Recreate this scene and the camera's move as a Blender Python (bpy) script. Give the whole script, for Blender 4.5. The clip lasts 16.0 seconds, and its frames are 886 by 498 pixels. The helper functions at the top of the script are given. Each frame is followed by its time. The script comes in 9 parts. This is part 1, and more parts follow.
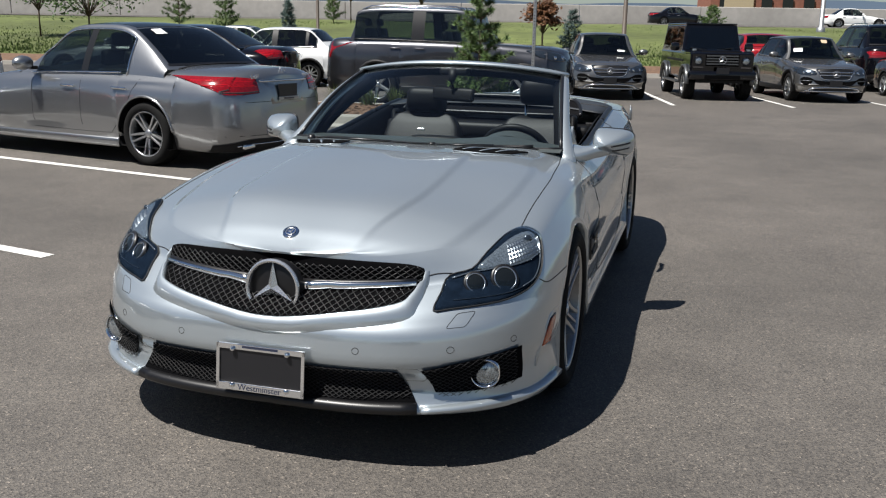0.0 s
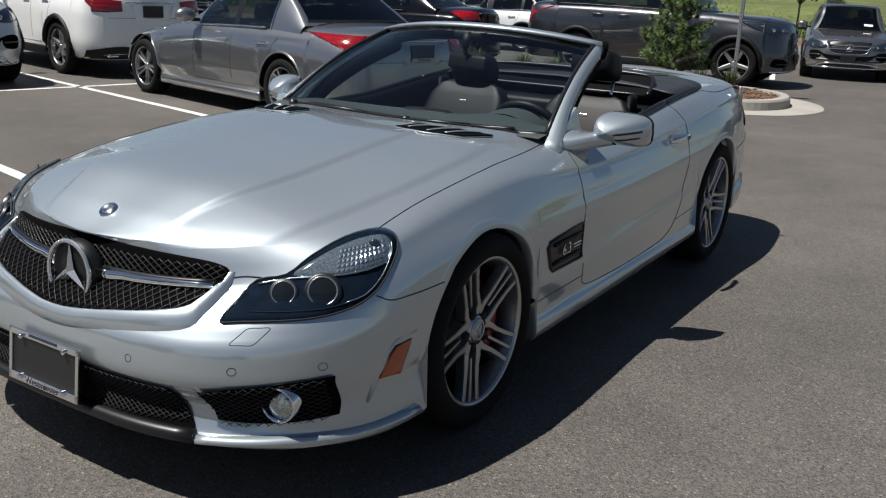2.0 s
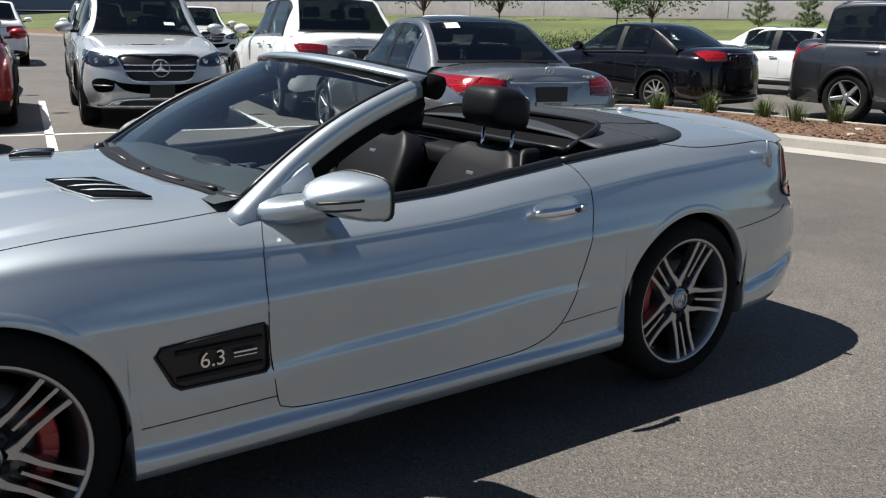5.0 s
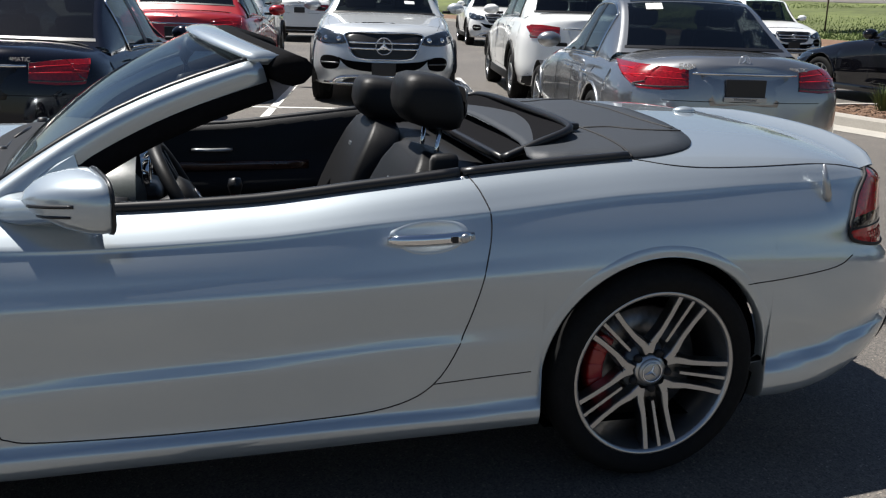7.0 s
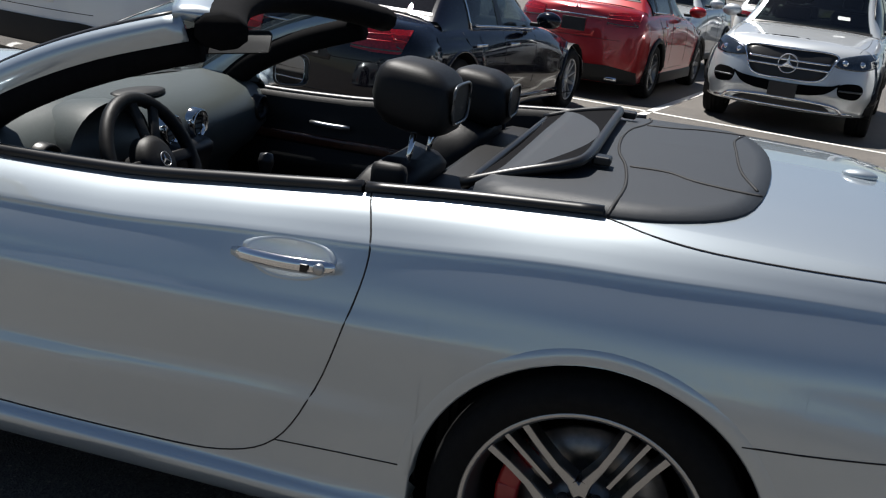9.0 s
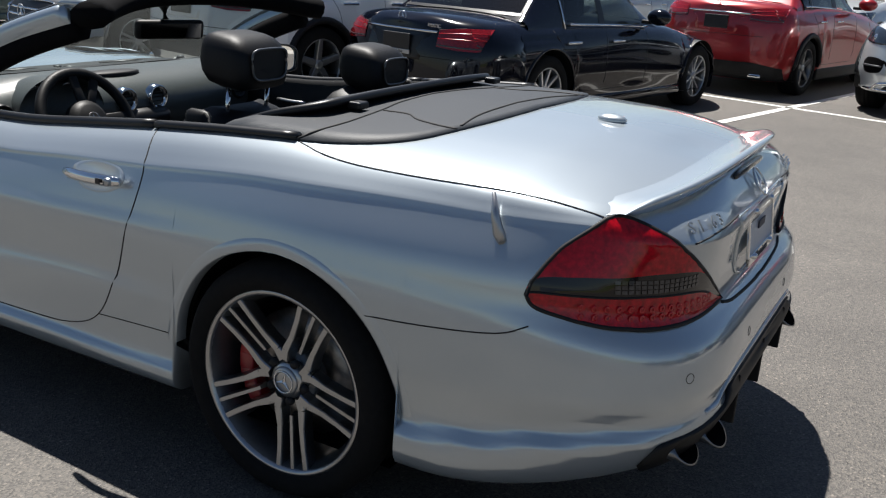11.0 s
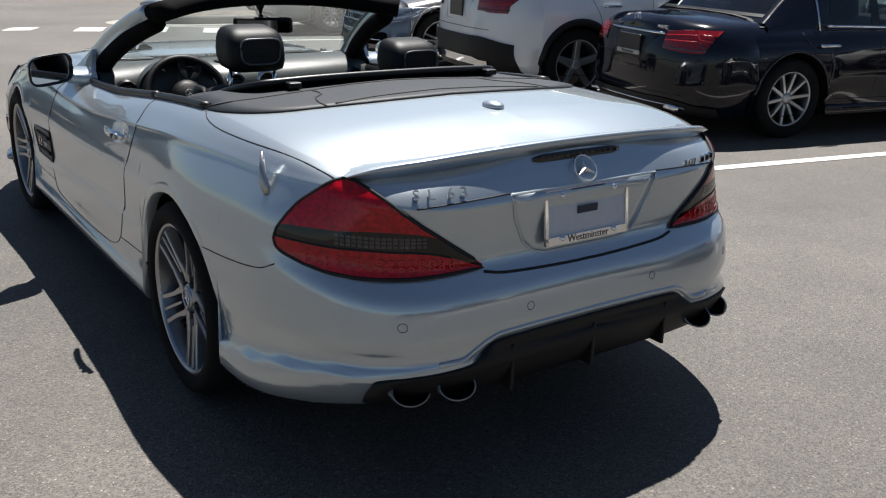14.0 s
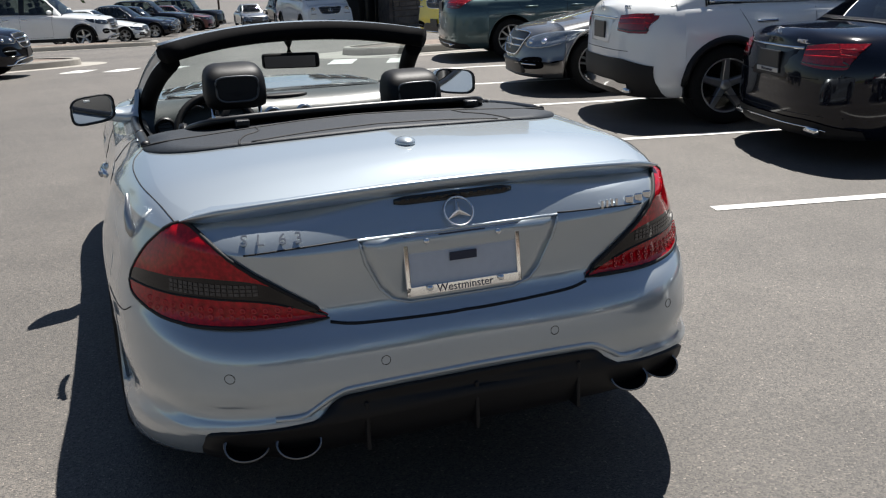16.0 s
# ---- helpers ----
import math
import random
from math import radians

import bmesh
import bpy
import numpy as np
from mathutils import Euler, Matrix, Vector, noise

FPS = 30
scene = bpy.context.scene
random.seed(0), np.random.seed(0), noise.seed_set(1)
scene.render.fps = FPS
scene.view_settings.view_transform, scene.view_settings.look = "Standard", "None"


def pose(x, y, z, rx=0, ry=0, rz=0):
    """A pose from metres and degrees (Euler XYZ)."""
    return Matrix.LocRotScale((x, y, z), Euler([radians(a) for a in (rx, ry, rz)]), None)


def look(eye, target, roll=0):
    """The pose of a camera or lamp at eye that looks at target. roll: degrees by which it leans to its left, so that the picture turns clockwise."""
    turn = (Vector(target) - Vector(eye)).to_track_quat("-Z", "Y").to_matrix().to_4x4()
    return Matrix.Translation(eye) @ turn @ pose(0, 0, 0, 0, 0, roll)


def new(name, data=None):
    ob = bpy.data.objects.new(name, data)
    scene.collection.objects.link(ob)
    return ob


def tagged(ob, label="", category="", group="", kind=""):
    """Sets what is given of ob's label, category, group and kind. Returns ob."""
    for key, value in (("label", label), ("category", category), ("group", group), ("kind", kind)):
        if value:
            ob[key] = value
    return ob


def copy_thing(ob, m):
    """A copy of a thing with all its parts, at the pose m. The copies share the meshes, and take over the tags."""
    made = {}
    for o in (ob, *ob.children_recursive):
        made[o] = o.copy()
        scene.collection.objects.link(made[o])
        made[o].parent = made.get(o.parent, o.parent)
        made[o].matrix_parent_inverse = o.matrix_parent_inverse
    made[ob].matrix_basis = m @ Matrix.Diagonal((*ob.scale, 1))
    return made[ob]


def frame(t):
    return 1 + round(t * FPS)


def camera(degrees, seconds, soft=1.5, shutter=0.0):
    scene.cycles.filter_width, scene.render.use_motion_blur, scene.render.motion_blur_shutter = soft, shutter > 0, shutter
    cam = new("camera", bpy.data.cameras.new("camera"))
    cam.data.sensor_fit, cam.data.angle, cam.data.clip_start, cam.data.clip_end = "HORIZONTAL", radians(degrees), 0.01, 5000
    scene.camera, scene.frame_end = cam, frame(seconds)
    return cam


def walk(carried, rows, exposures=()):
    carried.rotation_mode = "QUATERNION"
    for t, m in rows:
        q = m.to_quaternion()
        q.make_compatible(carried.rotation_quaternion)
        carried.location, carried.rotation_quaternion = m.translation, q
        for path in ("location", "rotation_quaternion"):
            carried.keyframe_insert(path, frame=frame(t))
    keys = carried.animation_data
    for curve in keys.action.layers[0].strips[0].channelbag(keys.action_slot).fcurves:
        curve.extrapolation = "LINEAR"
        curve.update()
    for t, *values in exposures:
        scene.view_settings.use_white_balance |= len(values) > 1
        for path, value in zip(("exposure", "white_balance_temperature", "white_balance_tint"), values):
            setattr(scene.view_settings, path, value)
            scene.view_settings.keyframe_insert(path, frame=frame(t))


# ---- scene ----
cam = camera(51.9, 16.0, soft=1.2)
PATH = [
    (0, (4.893, 1.379, 1.448), (3.026, 0.836, 0.979), 1.0),
    (0.5, (4.623, 1.559, 1.455), (2.775, 0.962, 0.976), 0.9),
    (1, (4.373, 1.705, 1.439), (2.563, 0.999, 0.965), 1.1),
    (1.5, (4.028, 1.92, 1.444), (2.285, 1.098, 0.908), 2.5),
    (2, (3.778, 2.283, 1.442), (2.152, 1.26, 0.888), 2.5),
    (2.5, (3.493, 2.525, 1.416), (1.926, 1.407, 0.874), 2.2),
    (3, (3.144, 2.706, 1.437), (1.719, 1.426, 0.859), 2.5),
    (3.5, (2.797, 2.945, 1.412), (1.541, 1.503, 0.829), 3.2),
    (4, (2.396, 3.037, 1.389), (1.163, 1.567, 0.827), 3.7),
    (4.5, (1.987, 3.114, 1.432), (0.776, 1.613, 0.904), 3.5),
    (4.7, (1.811, 3.142, 1.409), (0.616, 1.619, 0.906), 2.4),
    (6.8, (0.176, 3.189, 1.393), (-0.348, 1.324, 0.898), 1.7),
    (7, (0.009, 3.129, 1.391), (-0.509, 1.272, 0.859), 1.8),
    (7.5, (-0.342, 3.034, 1.409), (-0.789, 1.169, 0.842), 1.7),
    (8, (-0.695, 2.941, 1.423), (-0.883, 1.053, 0.79), 3.2),
    (8.5, (-0.99, 2.691, 1.414), (-1.02, 0.784, 0.812), 7.4),
    (9, (-1.319, 2.545, 1.406), (-0.878, 0.689, 0.806), 7.1),
    (9.5, (-1.617, 2.533, 1.426), (-1.078, 0.712, 0.798), 5.7),
    (9.7, (-1.73, 2.593, 1.426), (-1.193, 0.771, 0.797), 5.7),
    (11.8, (-3.246, 2.55, 1.466), (-1.987, 1.112, 0.878), 3.6),
    (12, (-3.358, 2.467, 1.477), (-2.033, 1.087, 0.895), 3.9),
    (12.5, (-3.623, 2.39, 1.485), (-2.177, 1.124, 0.93), 2.3),
    (13, (-3.859, 2.286, 1.501), (-2.371, 1.081, 0.923), 2.7),
    (13.5, (-4.044, 2.003, 1.503), (-2.515, 0.882, 0.867), 2.0),
    (14, (-4.112, 1.786, 1.501), (-2.556, 0.706, 0.859), 1.6),
    (14.5, (-4.103, 1.528, 1.526), (-2.478, 0.535, 0.916), 0.9),
    (15, (-4.255, 1.3, 1.52), (-2.559, 0.437, 0.907), 0.4),
    (15.5, (-4.43, 1.046, 1.525), (-2.687, 0.282, 0.91), -0.3),
    (16, (-4.401, 0.799, 1.506), (-2.598, 0.171, 0.912), -2.1),
]
walk(cam, [(t, look(eye, target, roll)) for t, eye, target, roll in PATH], exposures=[(0, 0.66), (0.5, 0.55), (1, 0.44), (2, 0.43), (2.5, 0.5), (3.5, 0.7), (4.5, 0.8), (7, 0.88), (7.5, 1.12), (8, 1.03), (8.5, 0.88), (9, 0.75), (9.5, 0.78), (12, 0.88), (13.5, 0.86), (16, 0.82)])

# ---- light: a clear midday sky and one sun, high over the car's right front ----
SUN_DIR = Vector((0.37, -0.33, 1.0)).normalized()
world = bpy.data.worlds.new("sky")
scene.world = world
world.use_nodes = True
_wn = world.node_tree.nodes
_sky = _wn.new("ShaderNodeTexSky")
_sky.sky_type = "NISHITA"
_sky.sun_disc = False
_sky.sun_elevation = math.asin(SUN_DIR.z)
_sky.sun_rotation = math.atan2(SUN_DIR.x, SUN_DIR.y)
_sky.altitude = 1600
world.node_tree.links.new(_sky.outputs[0], _wn["Background"].inputs[0])
_wn["Background"].inputs[1].default_value = 0.039
sun = new("sun", bpy.data.lights.new("sun", "SUN"))
sun.data.energy = 5.0
sun.data.angle = radians(0.53)
sun.data.color = (1.0, 0.965, 0.915)
sun.matrix_world = look(SUN_DIR * 50, (0, 0, 0))


# ---- materials ----
def mat(name, base=(0.5, 0.5, 0.5), rough=0.5, metal=0.0, coat=0.0, spec=0.5, grain=0.0, grain_scale=40.0,
        bump=0.0, bump_scale=200.0, blotch=0.0, blotch_scale=3.0, coat_rough=0.03, alpha=1.0):
    """A Principled material with two scales of variation in colour and a fine relief."""
    m = bpy.data.materials.new(name)
    m.use_nodes = True
    nt = m.node_tree
    b = nt.nodes["Principled BSDF"]
    b.inputs["Base Color"].default_value = (*base, 1)
    b.inputs["Roughness"].default_value = rough
    b.inputs["Metallic"].default_value = metal
    b.inputs["Coat Weight"].default_value = coat
    b.inputs["Coat Roughness"].default_value = coat_rough
    b.inputs["Specular IOR Level"].default_value = spec
    if alpha < 1:
        b.inputs["Alpha"].default_value = alpha
    if grain or blotch or bump:
        co = nt.nodes.new("ShaderNodeTexCoord")
        col = None
        for amount, size in ((grain, grain_scale), (blotch, blotch_scale)):
            if not amount:
                continue
            n = nt.nodes.new("ShaderNodeTexNoise")
            n.inputs["Scale"].default_value = size
            n.inputs["Detail"].default_value = 5
            nt.links.new(co.outputs["Object"], n.inputs["Vector"])
            r = nt.nodes.new("ShaderNodeMapRange")
            r.inputs["From Min"].default_value, r.inputs["From Max"].default_value = 0.3, 0.7
            r.inputs["To Min"].default_value, r.inputs["To Max"].default_value = 1 - amount, 1 + amount
            nt.links.new(n.outputs["Fac"], r.inputs["Value"])
            mul = nt.nodes.new("ShaderNodeMixRGB")
            mul.blend_type = "MULTIPLY"
            mul.inputs[0].default_value = 1
            if col is None:
                mul.inputs[1].default_value = (*base, 1)
            else:
                nt.links.new(col, mul.inputs[1])
            nt.links.new(r.outputs[0], mul.inputs[2])
            col = mul.outputs[0]
        if col is not None:
            nt.links.new(col, b.inputs["Base Color"])
        if bump:
            n = nt.nodes.new("ShaderNodeTexNoise")
            n.inputs["Scale"].default_value = bump_scale
            n.inputs["Detail"].default_value = 3
            nt.links.new(co.outputs["Object"], n.inputs["Vector"])
            bp = nt.nodes.new("ShaderNodeBump")
            bp.inputs["Strength"].default_value = bump
            bp.inputs["Distance"].default_value = 0.004
            nt.links.new(n.outputs["Fac"], bp.inputs["Height"])
            nt.links.new(bp.outputs[0], b.inputs["Normal"])
    return m


def glass_mat(name, tint, clear, rough=0.0, base=0.07, power=4.5):
    """Thin sheet glass: a clear tinted pass with mirror gloss by Fresnel."""
    m = bpy.data.materials.new(name)
    m.use_nodes = True
    nt = m.node_tree
    nt.nodes.remove(nt.nodes["Principled BSDF"])
    tr = nt.nodes.new("ShaderNodeBsdfTransparent")
    tr.inputs[0].default_value = (*[c * clear for c in tint], 1)
    gl = nt.nodes.new("ShaderNodeBsdfGlossy")
    gl.inputs["Roughness"].default_value = rough
    lw = nt.nodes.new("ShaderNodeLayerWeight")
    lw.inputs[0].default_value = 0.5
    fifth = nt.nodes.new("ShaderNodeMath")
    fifth.operation, fifth.inputs[1].default_value = "POWER", power
    nt.links.new(lw.outputs["Facing"], fifth.inputs[0])
    fr = nt.nodes.new("ShaderNodeMath")
    fr.operation, fr.inputs[1].default_value, fr.inputs[2].default_value = "MULTIPLY_ADD", 0.92, base
    nt.links.new(fifth.outputs[0], fr.inputs[0])
    mx = nt.nodes.new("ShaderNodeMixShader")
    nt.links.new(fr.outputs[0], mx.inputs[0])
    nt.links.new(tr.outputs[0], mx.inputs[1])
    nt.links.new(gl.outputs[0], mx.inputs[2])
    nt.links.new(mx.outputs[0], nt.nodes["Material Output"].inputs[0])
    return m


def asphalt_mat():
    m = bpy.data.materials.new("asphalt")
    m.use_nodes = True
    nt = m.node_tree
    b = nt.nodes["Principled BSDF"]
    b.inputs["Roughness"].default_value = 0.68
    b.inputs["Specular IOR Level"].default_value = 0.6
    co = nt.nodes.new("ShaderNodeTexCoord")
    big = nt.nodes.new("ShaderNodeTexNoise")
    big.inputs["Scale"].default_value, big.inputs["Detail"].default_value = 0.35, 6
    mid = nt.nodes.new("ShaderNodeTexNoise")
    mid.inputs["Scale"].default_value, mid.inputs["Detail"].default_value = 2.6, 6
    stone = nt.nodes.new("ShaderNodeTexVoronoi")
    stone.inputs["Scale"].default_value = 165
    fine = nt.nodes.new("ShaderNodeTexNoise")
    fine.inputs["Scale"].default_value, fine.inputs["Detail"].default_value = 260, 2
    for n in (big, mid, stone, fine):
        nt.links.new(co.outputs["Object"], n.inputs["Vector"])
    ramp = nt.nodes.new("ShaderNodeValToRGB")
    ramp.color_ramp.elements[0].position, ramp.color_ramp.elements[1].position = 0.36, 0.66
    ramp.color_ramp.elements[0].color = (0.086, 0.078, 0.070, 1)
    ramp.color_ramp.elements[1].color = (0.122, 0.110, 0.098, 1)
    nt.links.new(big.outputs["Fac"], ramp.inputs[0])
    chips = nt.nodes.new("ShaderNodeValToRGB")
    e = chips.color_ramp.elements
    e[0].position, e[0].color = 0.0, (0.26, 0.26, 0.26, 1)
    e[1].position, e[1].color = 1.0, (2.9, 2.75, 2.6, 1)
    x = e.new(0.5)
    x.color = (0.88, 0.88, 0.88, 1)
    x = e.new(0.86)
    x.color = (1.28, 1.25, 1.18, 1)
    nt.links.new(stone.outputs["Color"], chips.inputs[0])
    m1 = nt.nodes.new("ShaderNodeMixRGB")
    m1.blend_type, m1.inputs[0].default_value = "MULTIPLY", 1
    nt.links.new(ramp.outputs[0], m1.inputs[1])
    nt.links.new(chips.outputs[0], m1.inputs[2])
    r2 = nt.nodes.new("ShaderNodeMapRange")
    r2.inputs["From Min"].default_value, r2.inputs["From Max"].default_value = 0.3, 0.7
    r2.inputs["To Min"].default_value, r2.inputs["To Max"].default_value = 0.88, 1.12
    nt.links.new(mid.outputs["Fac"], r2.inputs["Value"])
    m2 = nt.nodes.new("ShaderNodeMixRGB")
    m2.blend_type, m2.inputs[0].default_value = "MULTIPLY", 1
    nt.links.new(m1.outputs[0], m2.inputs[1])
    nt.links.new(r2.outputs[0], m2.inputs[2])
    nt.links.new(m2.outputs[0], b.inputs["Base Color"])
    add = nt.nodes.new("ShaderNodeMath")
    add.operation = "ADD"
    nt.links.new(stone.outputs["Distance"], add.inputs[0])
    nt.links.new(fine.outputs["Fac"], add.inputs[1])
    bp = nt.nodes.new("ShaderNodeBump")
    bp.inputs["Strength"].default_value, bp.inputs["Distance"].default_value = 0.5, 0.004
    nt.links.new(add.outputs[0], bp.inputs["Height"])
    nt.links.new(bp.outputs[0], b.inputs["Normal"])
    return m


def mirror_mat():
    return mat("mirror_glass", (0.85, 0.87, 0.88), 0.02, 1.0)


def flake_paint(name, base, sharp=0.2, soft=0.5, share=0.5, dim=0.75, metal=0.35):
    """Metallic paint: a dimmer glossy and a brighter, softly scattering layer of flakes under one clear coat."""
    m = mat(name, [c * dim for c in base], sharp, 0.97, 1.0, grain=0.05, grain_scale=900, coat_rough=0.005)
    nt = m.node_tree
    a = nt.nodes["Principled BSDF"]
    b = nt.nodes.new("ShaderNodeBsdfPrincipled")
    b.inputs["Base Color"].default_value = (*base, 1)
    b.inputs["Roughness"].default_value = soft
    b.inputs["Metallic"].default_value = metal
    b.inputs["Specular IOR Level"].default_value = 0.3
    b.inputs["Coat Weight"].default_value = 1.0
    b.inputs["Coat Roughness"].default_value = 0.005
    mx = nt.nodes.new("ShaderNodeMixShader")
    mx.inputs[0].default_value = share
    nt.links.new(a.outputs[0], mx.inputs[1])
    nt.links.new(b.outputs[0], mx.inputs[2])
    nt.links.new(mx.outputs[0], nt.nodes["Material Output"].inputs[0])
    return m


M = {}
M["silver"] = flake_paint("silver_metallic_paint", (0.53, 0.59, 0.63), 0.13, 0.46, 0.52, 0.75, 0.60)
M["silver_e"] = flake_paint("pewter_silver_paint", (0.36, 0.37, 0.38), 0.16, 0.38, 0.5, 0.85, 0.85)
M["silver_gle"] = flake_paint("bright_silver_paint", (0.58, 0.61, 0.63), 0.2, 0.48, 0.65)
M["grey"] = flake_paint("dark_grey_metallic_paint", (0.085, 0.087, 0.097), 0.18, 0.40, 0.5, 0.85, 0.8)
M["taupe"] = flake_paint("taupe_grey_metallic_paint", (0.24, 0.237, 0.232), 0.18, 0.40, 0.5, 0.85, 0.8)
M["black"] = mat("black_paint", (0.003, 0.003, 0.0045), 0.15, 0.0, 1.0, spec=0.1)
M["navy"] = mat("blue_black_paint", (0.003, 0.004, 0.009), 0.15, 0.0, 0.8, spec=0.1, coat_rough=0.04)
M["white"] = mat("white_paint", (0.78, 0.79, 0.78), 0.35, 0.0, 1.0, blotch=0.02)
M["red"] = mat("red_paint", (0.32, 0.008, 0.012), 0.3, 0.3, 1.0)
M["maroon"] = mat("maroon_paint", (0.08, 0.008, 0.014), 0.3, 0.3, 1.0)
M["green"] = mat("grey_green_metallic_paint", (0.055, 0.10, 0.105), 0.33, 0.6, 1.0)
M["yellow"] = mat("yellow_paint", (0.72, 0.56, 0.01), 0.4, 0.0, 0.8)
M["rubber"] = mat("tyre_rubber", (0.0075, 0.0075, 0.0075), 0.85, spec=0.2, grain=0.2, grain_scale=60, bump=0.2, bump_scale=300)
M["plastic"] = mat("black_plastic", (0.0045, 0.0045, 0.0052), 0.55, spec=0.35, grain=0.15, grain_scale=300)
M["satin_black"] = mat("satin_black_trim", (0.006, 0.006, 0.007), 0.38)
M["gap"] = mat("panel_gap", (0.004, 0.004, 0.005), 0.7)
# near-black that paints the shade inside intakes, vents, arches and bores
M["shade_black"] = mat("recess_shade", (0.003, 0.003, 0.0035), 0.95, spec=0.05)
M["chrome"] = mat("chrome", (0.78, 0.79, 0.80), 0.08, 1.0)
M["alloy"] = mat("machined_alloy", (0.43, 0.44, 0.45), 0.30, 1.0, grain=0.06, grain_scale=300)
M["alloy_dark"] = mat("grey_lacquered_alloy", (0.09, 0.095, 0.10), 0.35, 0.6, 0.6)
M["alloy_mid"] = mat("silver_lacquered_alloy", (0.42, 0.43, 0.44), 0.3, 0.85, 0.5)
M["dark_glass"] = mat("dark_tinted_glass", (0.008, 0.010, 0.011), 0.03, 0.0, 0.2, spec=0.5)
M["window_glass"] = glass_mat("tinted_window_glass", (0.80, 0.92, 0.88), 0.45, base=0.08)
M["privacy_glass"] = glass_mat("privacy_window_glass", (0.85, 0.92, 0.92), 0.12, base=0.08)
M["clear_glass"] = glass_mat("windscreen_glass", (0.84, 0.94, 0.95), 0.80)
M["lamp_glass"] = mat("lamp_glass", (0.30, 0.335, 0.36), 0.10, 0.7, 1.0, grain=0.4, grain_scale=160, coat_rough=0.0)
M["lamp_dark"] = mat("smoked_lamp_glass", (0.030, 0.041, 0.056), 0.16, 0.5, 1.0, grain=0.35, grain_scale=60, coat_rough=0.0)
M["lens_red"] = mat("red_lamp_lens", (0.22, 0.003, 0.006), 0.15, 0.0, 0.8, grain=0.35, grain_scale=60, coat_rough=0.0)
M["lens_hero"] = mat("deep_red_lamp_lens", (0.42, 0.003, 0.010), 0.08, 0.0, 0.25, spec=0.35, grain=0.40, grain_scale=80, coat_rough=0.0)
M["lens_smoke"] = mat("smoked_lamp_band", (0.006, 0.004, 0.005), 0.06, 0.0, 0.25, spec=0.4)
M["lens_clear"] = mat("clear_lamp_band", (0.05, 0.046, 0.046), 0.12, 0.1, 0.4, grain=0.5, grain_scale=70)
M["amber"] = mat("amber_reflector", (0.42, 0.07, 0.015), 0.25, 0.0, 0.6, grain=0.12, grain_scale=250)
M["leather"] = mat("black_leather", (0.0045, 0.0047, 0.0055), 0.5, spec=0.28, grain=0.2, grain_scale=120, bump=0.12, bump_scale=500)
M["leather_grey"] = mat("grey_leather", (0.22, 0.225, 0.22), 0.45, grain=0.1, grain_scale=90, bump=0.1, bump_scale=500)
M["dash"] = mat("charcoal_dashboard", (0.060, 0.070, 0.069), 0.36, grain=0.1, grain_scale=200, bump=0.1, bump_scale=600)
M["deckcloth"] = mat("dark_grey_tonneau", (0.026, 0.030, 0.036), 0.55, spec=0.35, grain=0.15, grain_scale=300, bump=0.15, bump_scale=700)
M["lining"] = mat("black_foam_lining", (0.005, 0.005, 0.0058), 0.9, spec=0.08, grain=0.2, grain_scale=60)
M["mesh_net"] = mat("wind_deflector_net", (0.006, 0.006, 0.007), 0.9, spec=0.05, grain=0.35, grain_scale=500)
M["caliper"] = mat("red_brake_caliper", (0.32, 0.012, 0.012), 0.4, 0.0, 0.5)
M["barrel"] = mat("satin_alloy_barrel", (0.20, 0.205, 0.21), 0.32, 0.85, 0.3, grain=0.08, grain_scale=40)
M["lamp_bowl"] = mat("dark_lamp_bowl", (0.007, 0.012, 0.021), 0.9, 0.0, 0.0, spec=0.0, grain=0.3, grain_scale=40)
M["reflector"] = mat("chromed_reflector", (0.40, 0.43, 0.46), 0.22, 0.9, grain=0.15, grain_scale=200)
# wire colour lowered for the shade that a sunken grille would have
M["mesh_shaded"] = mat("shaded_grille_mesh", (0.035, 0.035, 0.037), 0.4, 0.6)
M["star_silver"] = mat("bright_star_silver", (0.66, 0.67, 0.68), 0.26, 0.85)
M["lens_led"] = mat("bright_red_optic", (0.46, 0.004, 0.012), 0.2, 0.0, 0.2)
M["cover_glass"] = glass_mat("lamp_cover", (0.88, 0.95, 1.0), 0.9, 0.0, 0.015, 8.0)
M["disc"] = mat("brake_disc_steel", (0.25, 0.24, 0.23), 0.4, 1.0, grain=0.15, grain_scale=60)
M["plate_black"] = mat("black_dealer_plate", (0.012, 0.012, 0.014), 0.35)
M["plate_white"] = mat("pale_dealer_plate", (0.55, 0.57, 0.60), 0.4, grain=0.03)
M["badge_blue"] = mat("blue_enamel", (0.02, 0.04, 0.10), 0.15, 0.0, 1.0)
M["mirror"] = mirror_mat()
M["asphalt"] = asphalt_mat()
M["paint_line"] = mat("white_road_paint", (0.62, 0.61, 0.58), 0.7, grain=0.12, grain_scale=25, blotch=0.14, blotch_scale=3, bump=0.4, bump_scale=250)
M["concrete"] = mat("pale_concrete", (0.33, 0.31, 0.275), 0.85, grain=0.1, grain_scale=60, blotch=0.12, blotch_scale=1.5, bump=0.3, bump_scale=150)
M["mulch"] = mat("wood_mulch", (0.13, 0.075, 0.045), 0.9, grain=0.5, grain_scale=25, blotch=0.25, blotch_scale=4, bump=0.8, bump_scale=40)
M["grass"] = mat("meadow_ground", (0.088, 0.108, 0.030), 0.95, grain=0.25, grain_scale=1.3, blotch=0.35, blotch_scale=0.12)
M["blade"] = mat("grass_blade", (0.082, 0.118, 0.028), 0.7, grain=0.3, grain_scale=3)
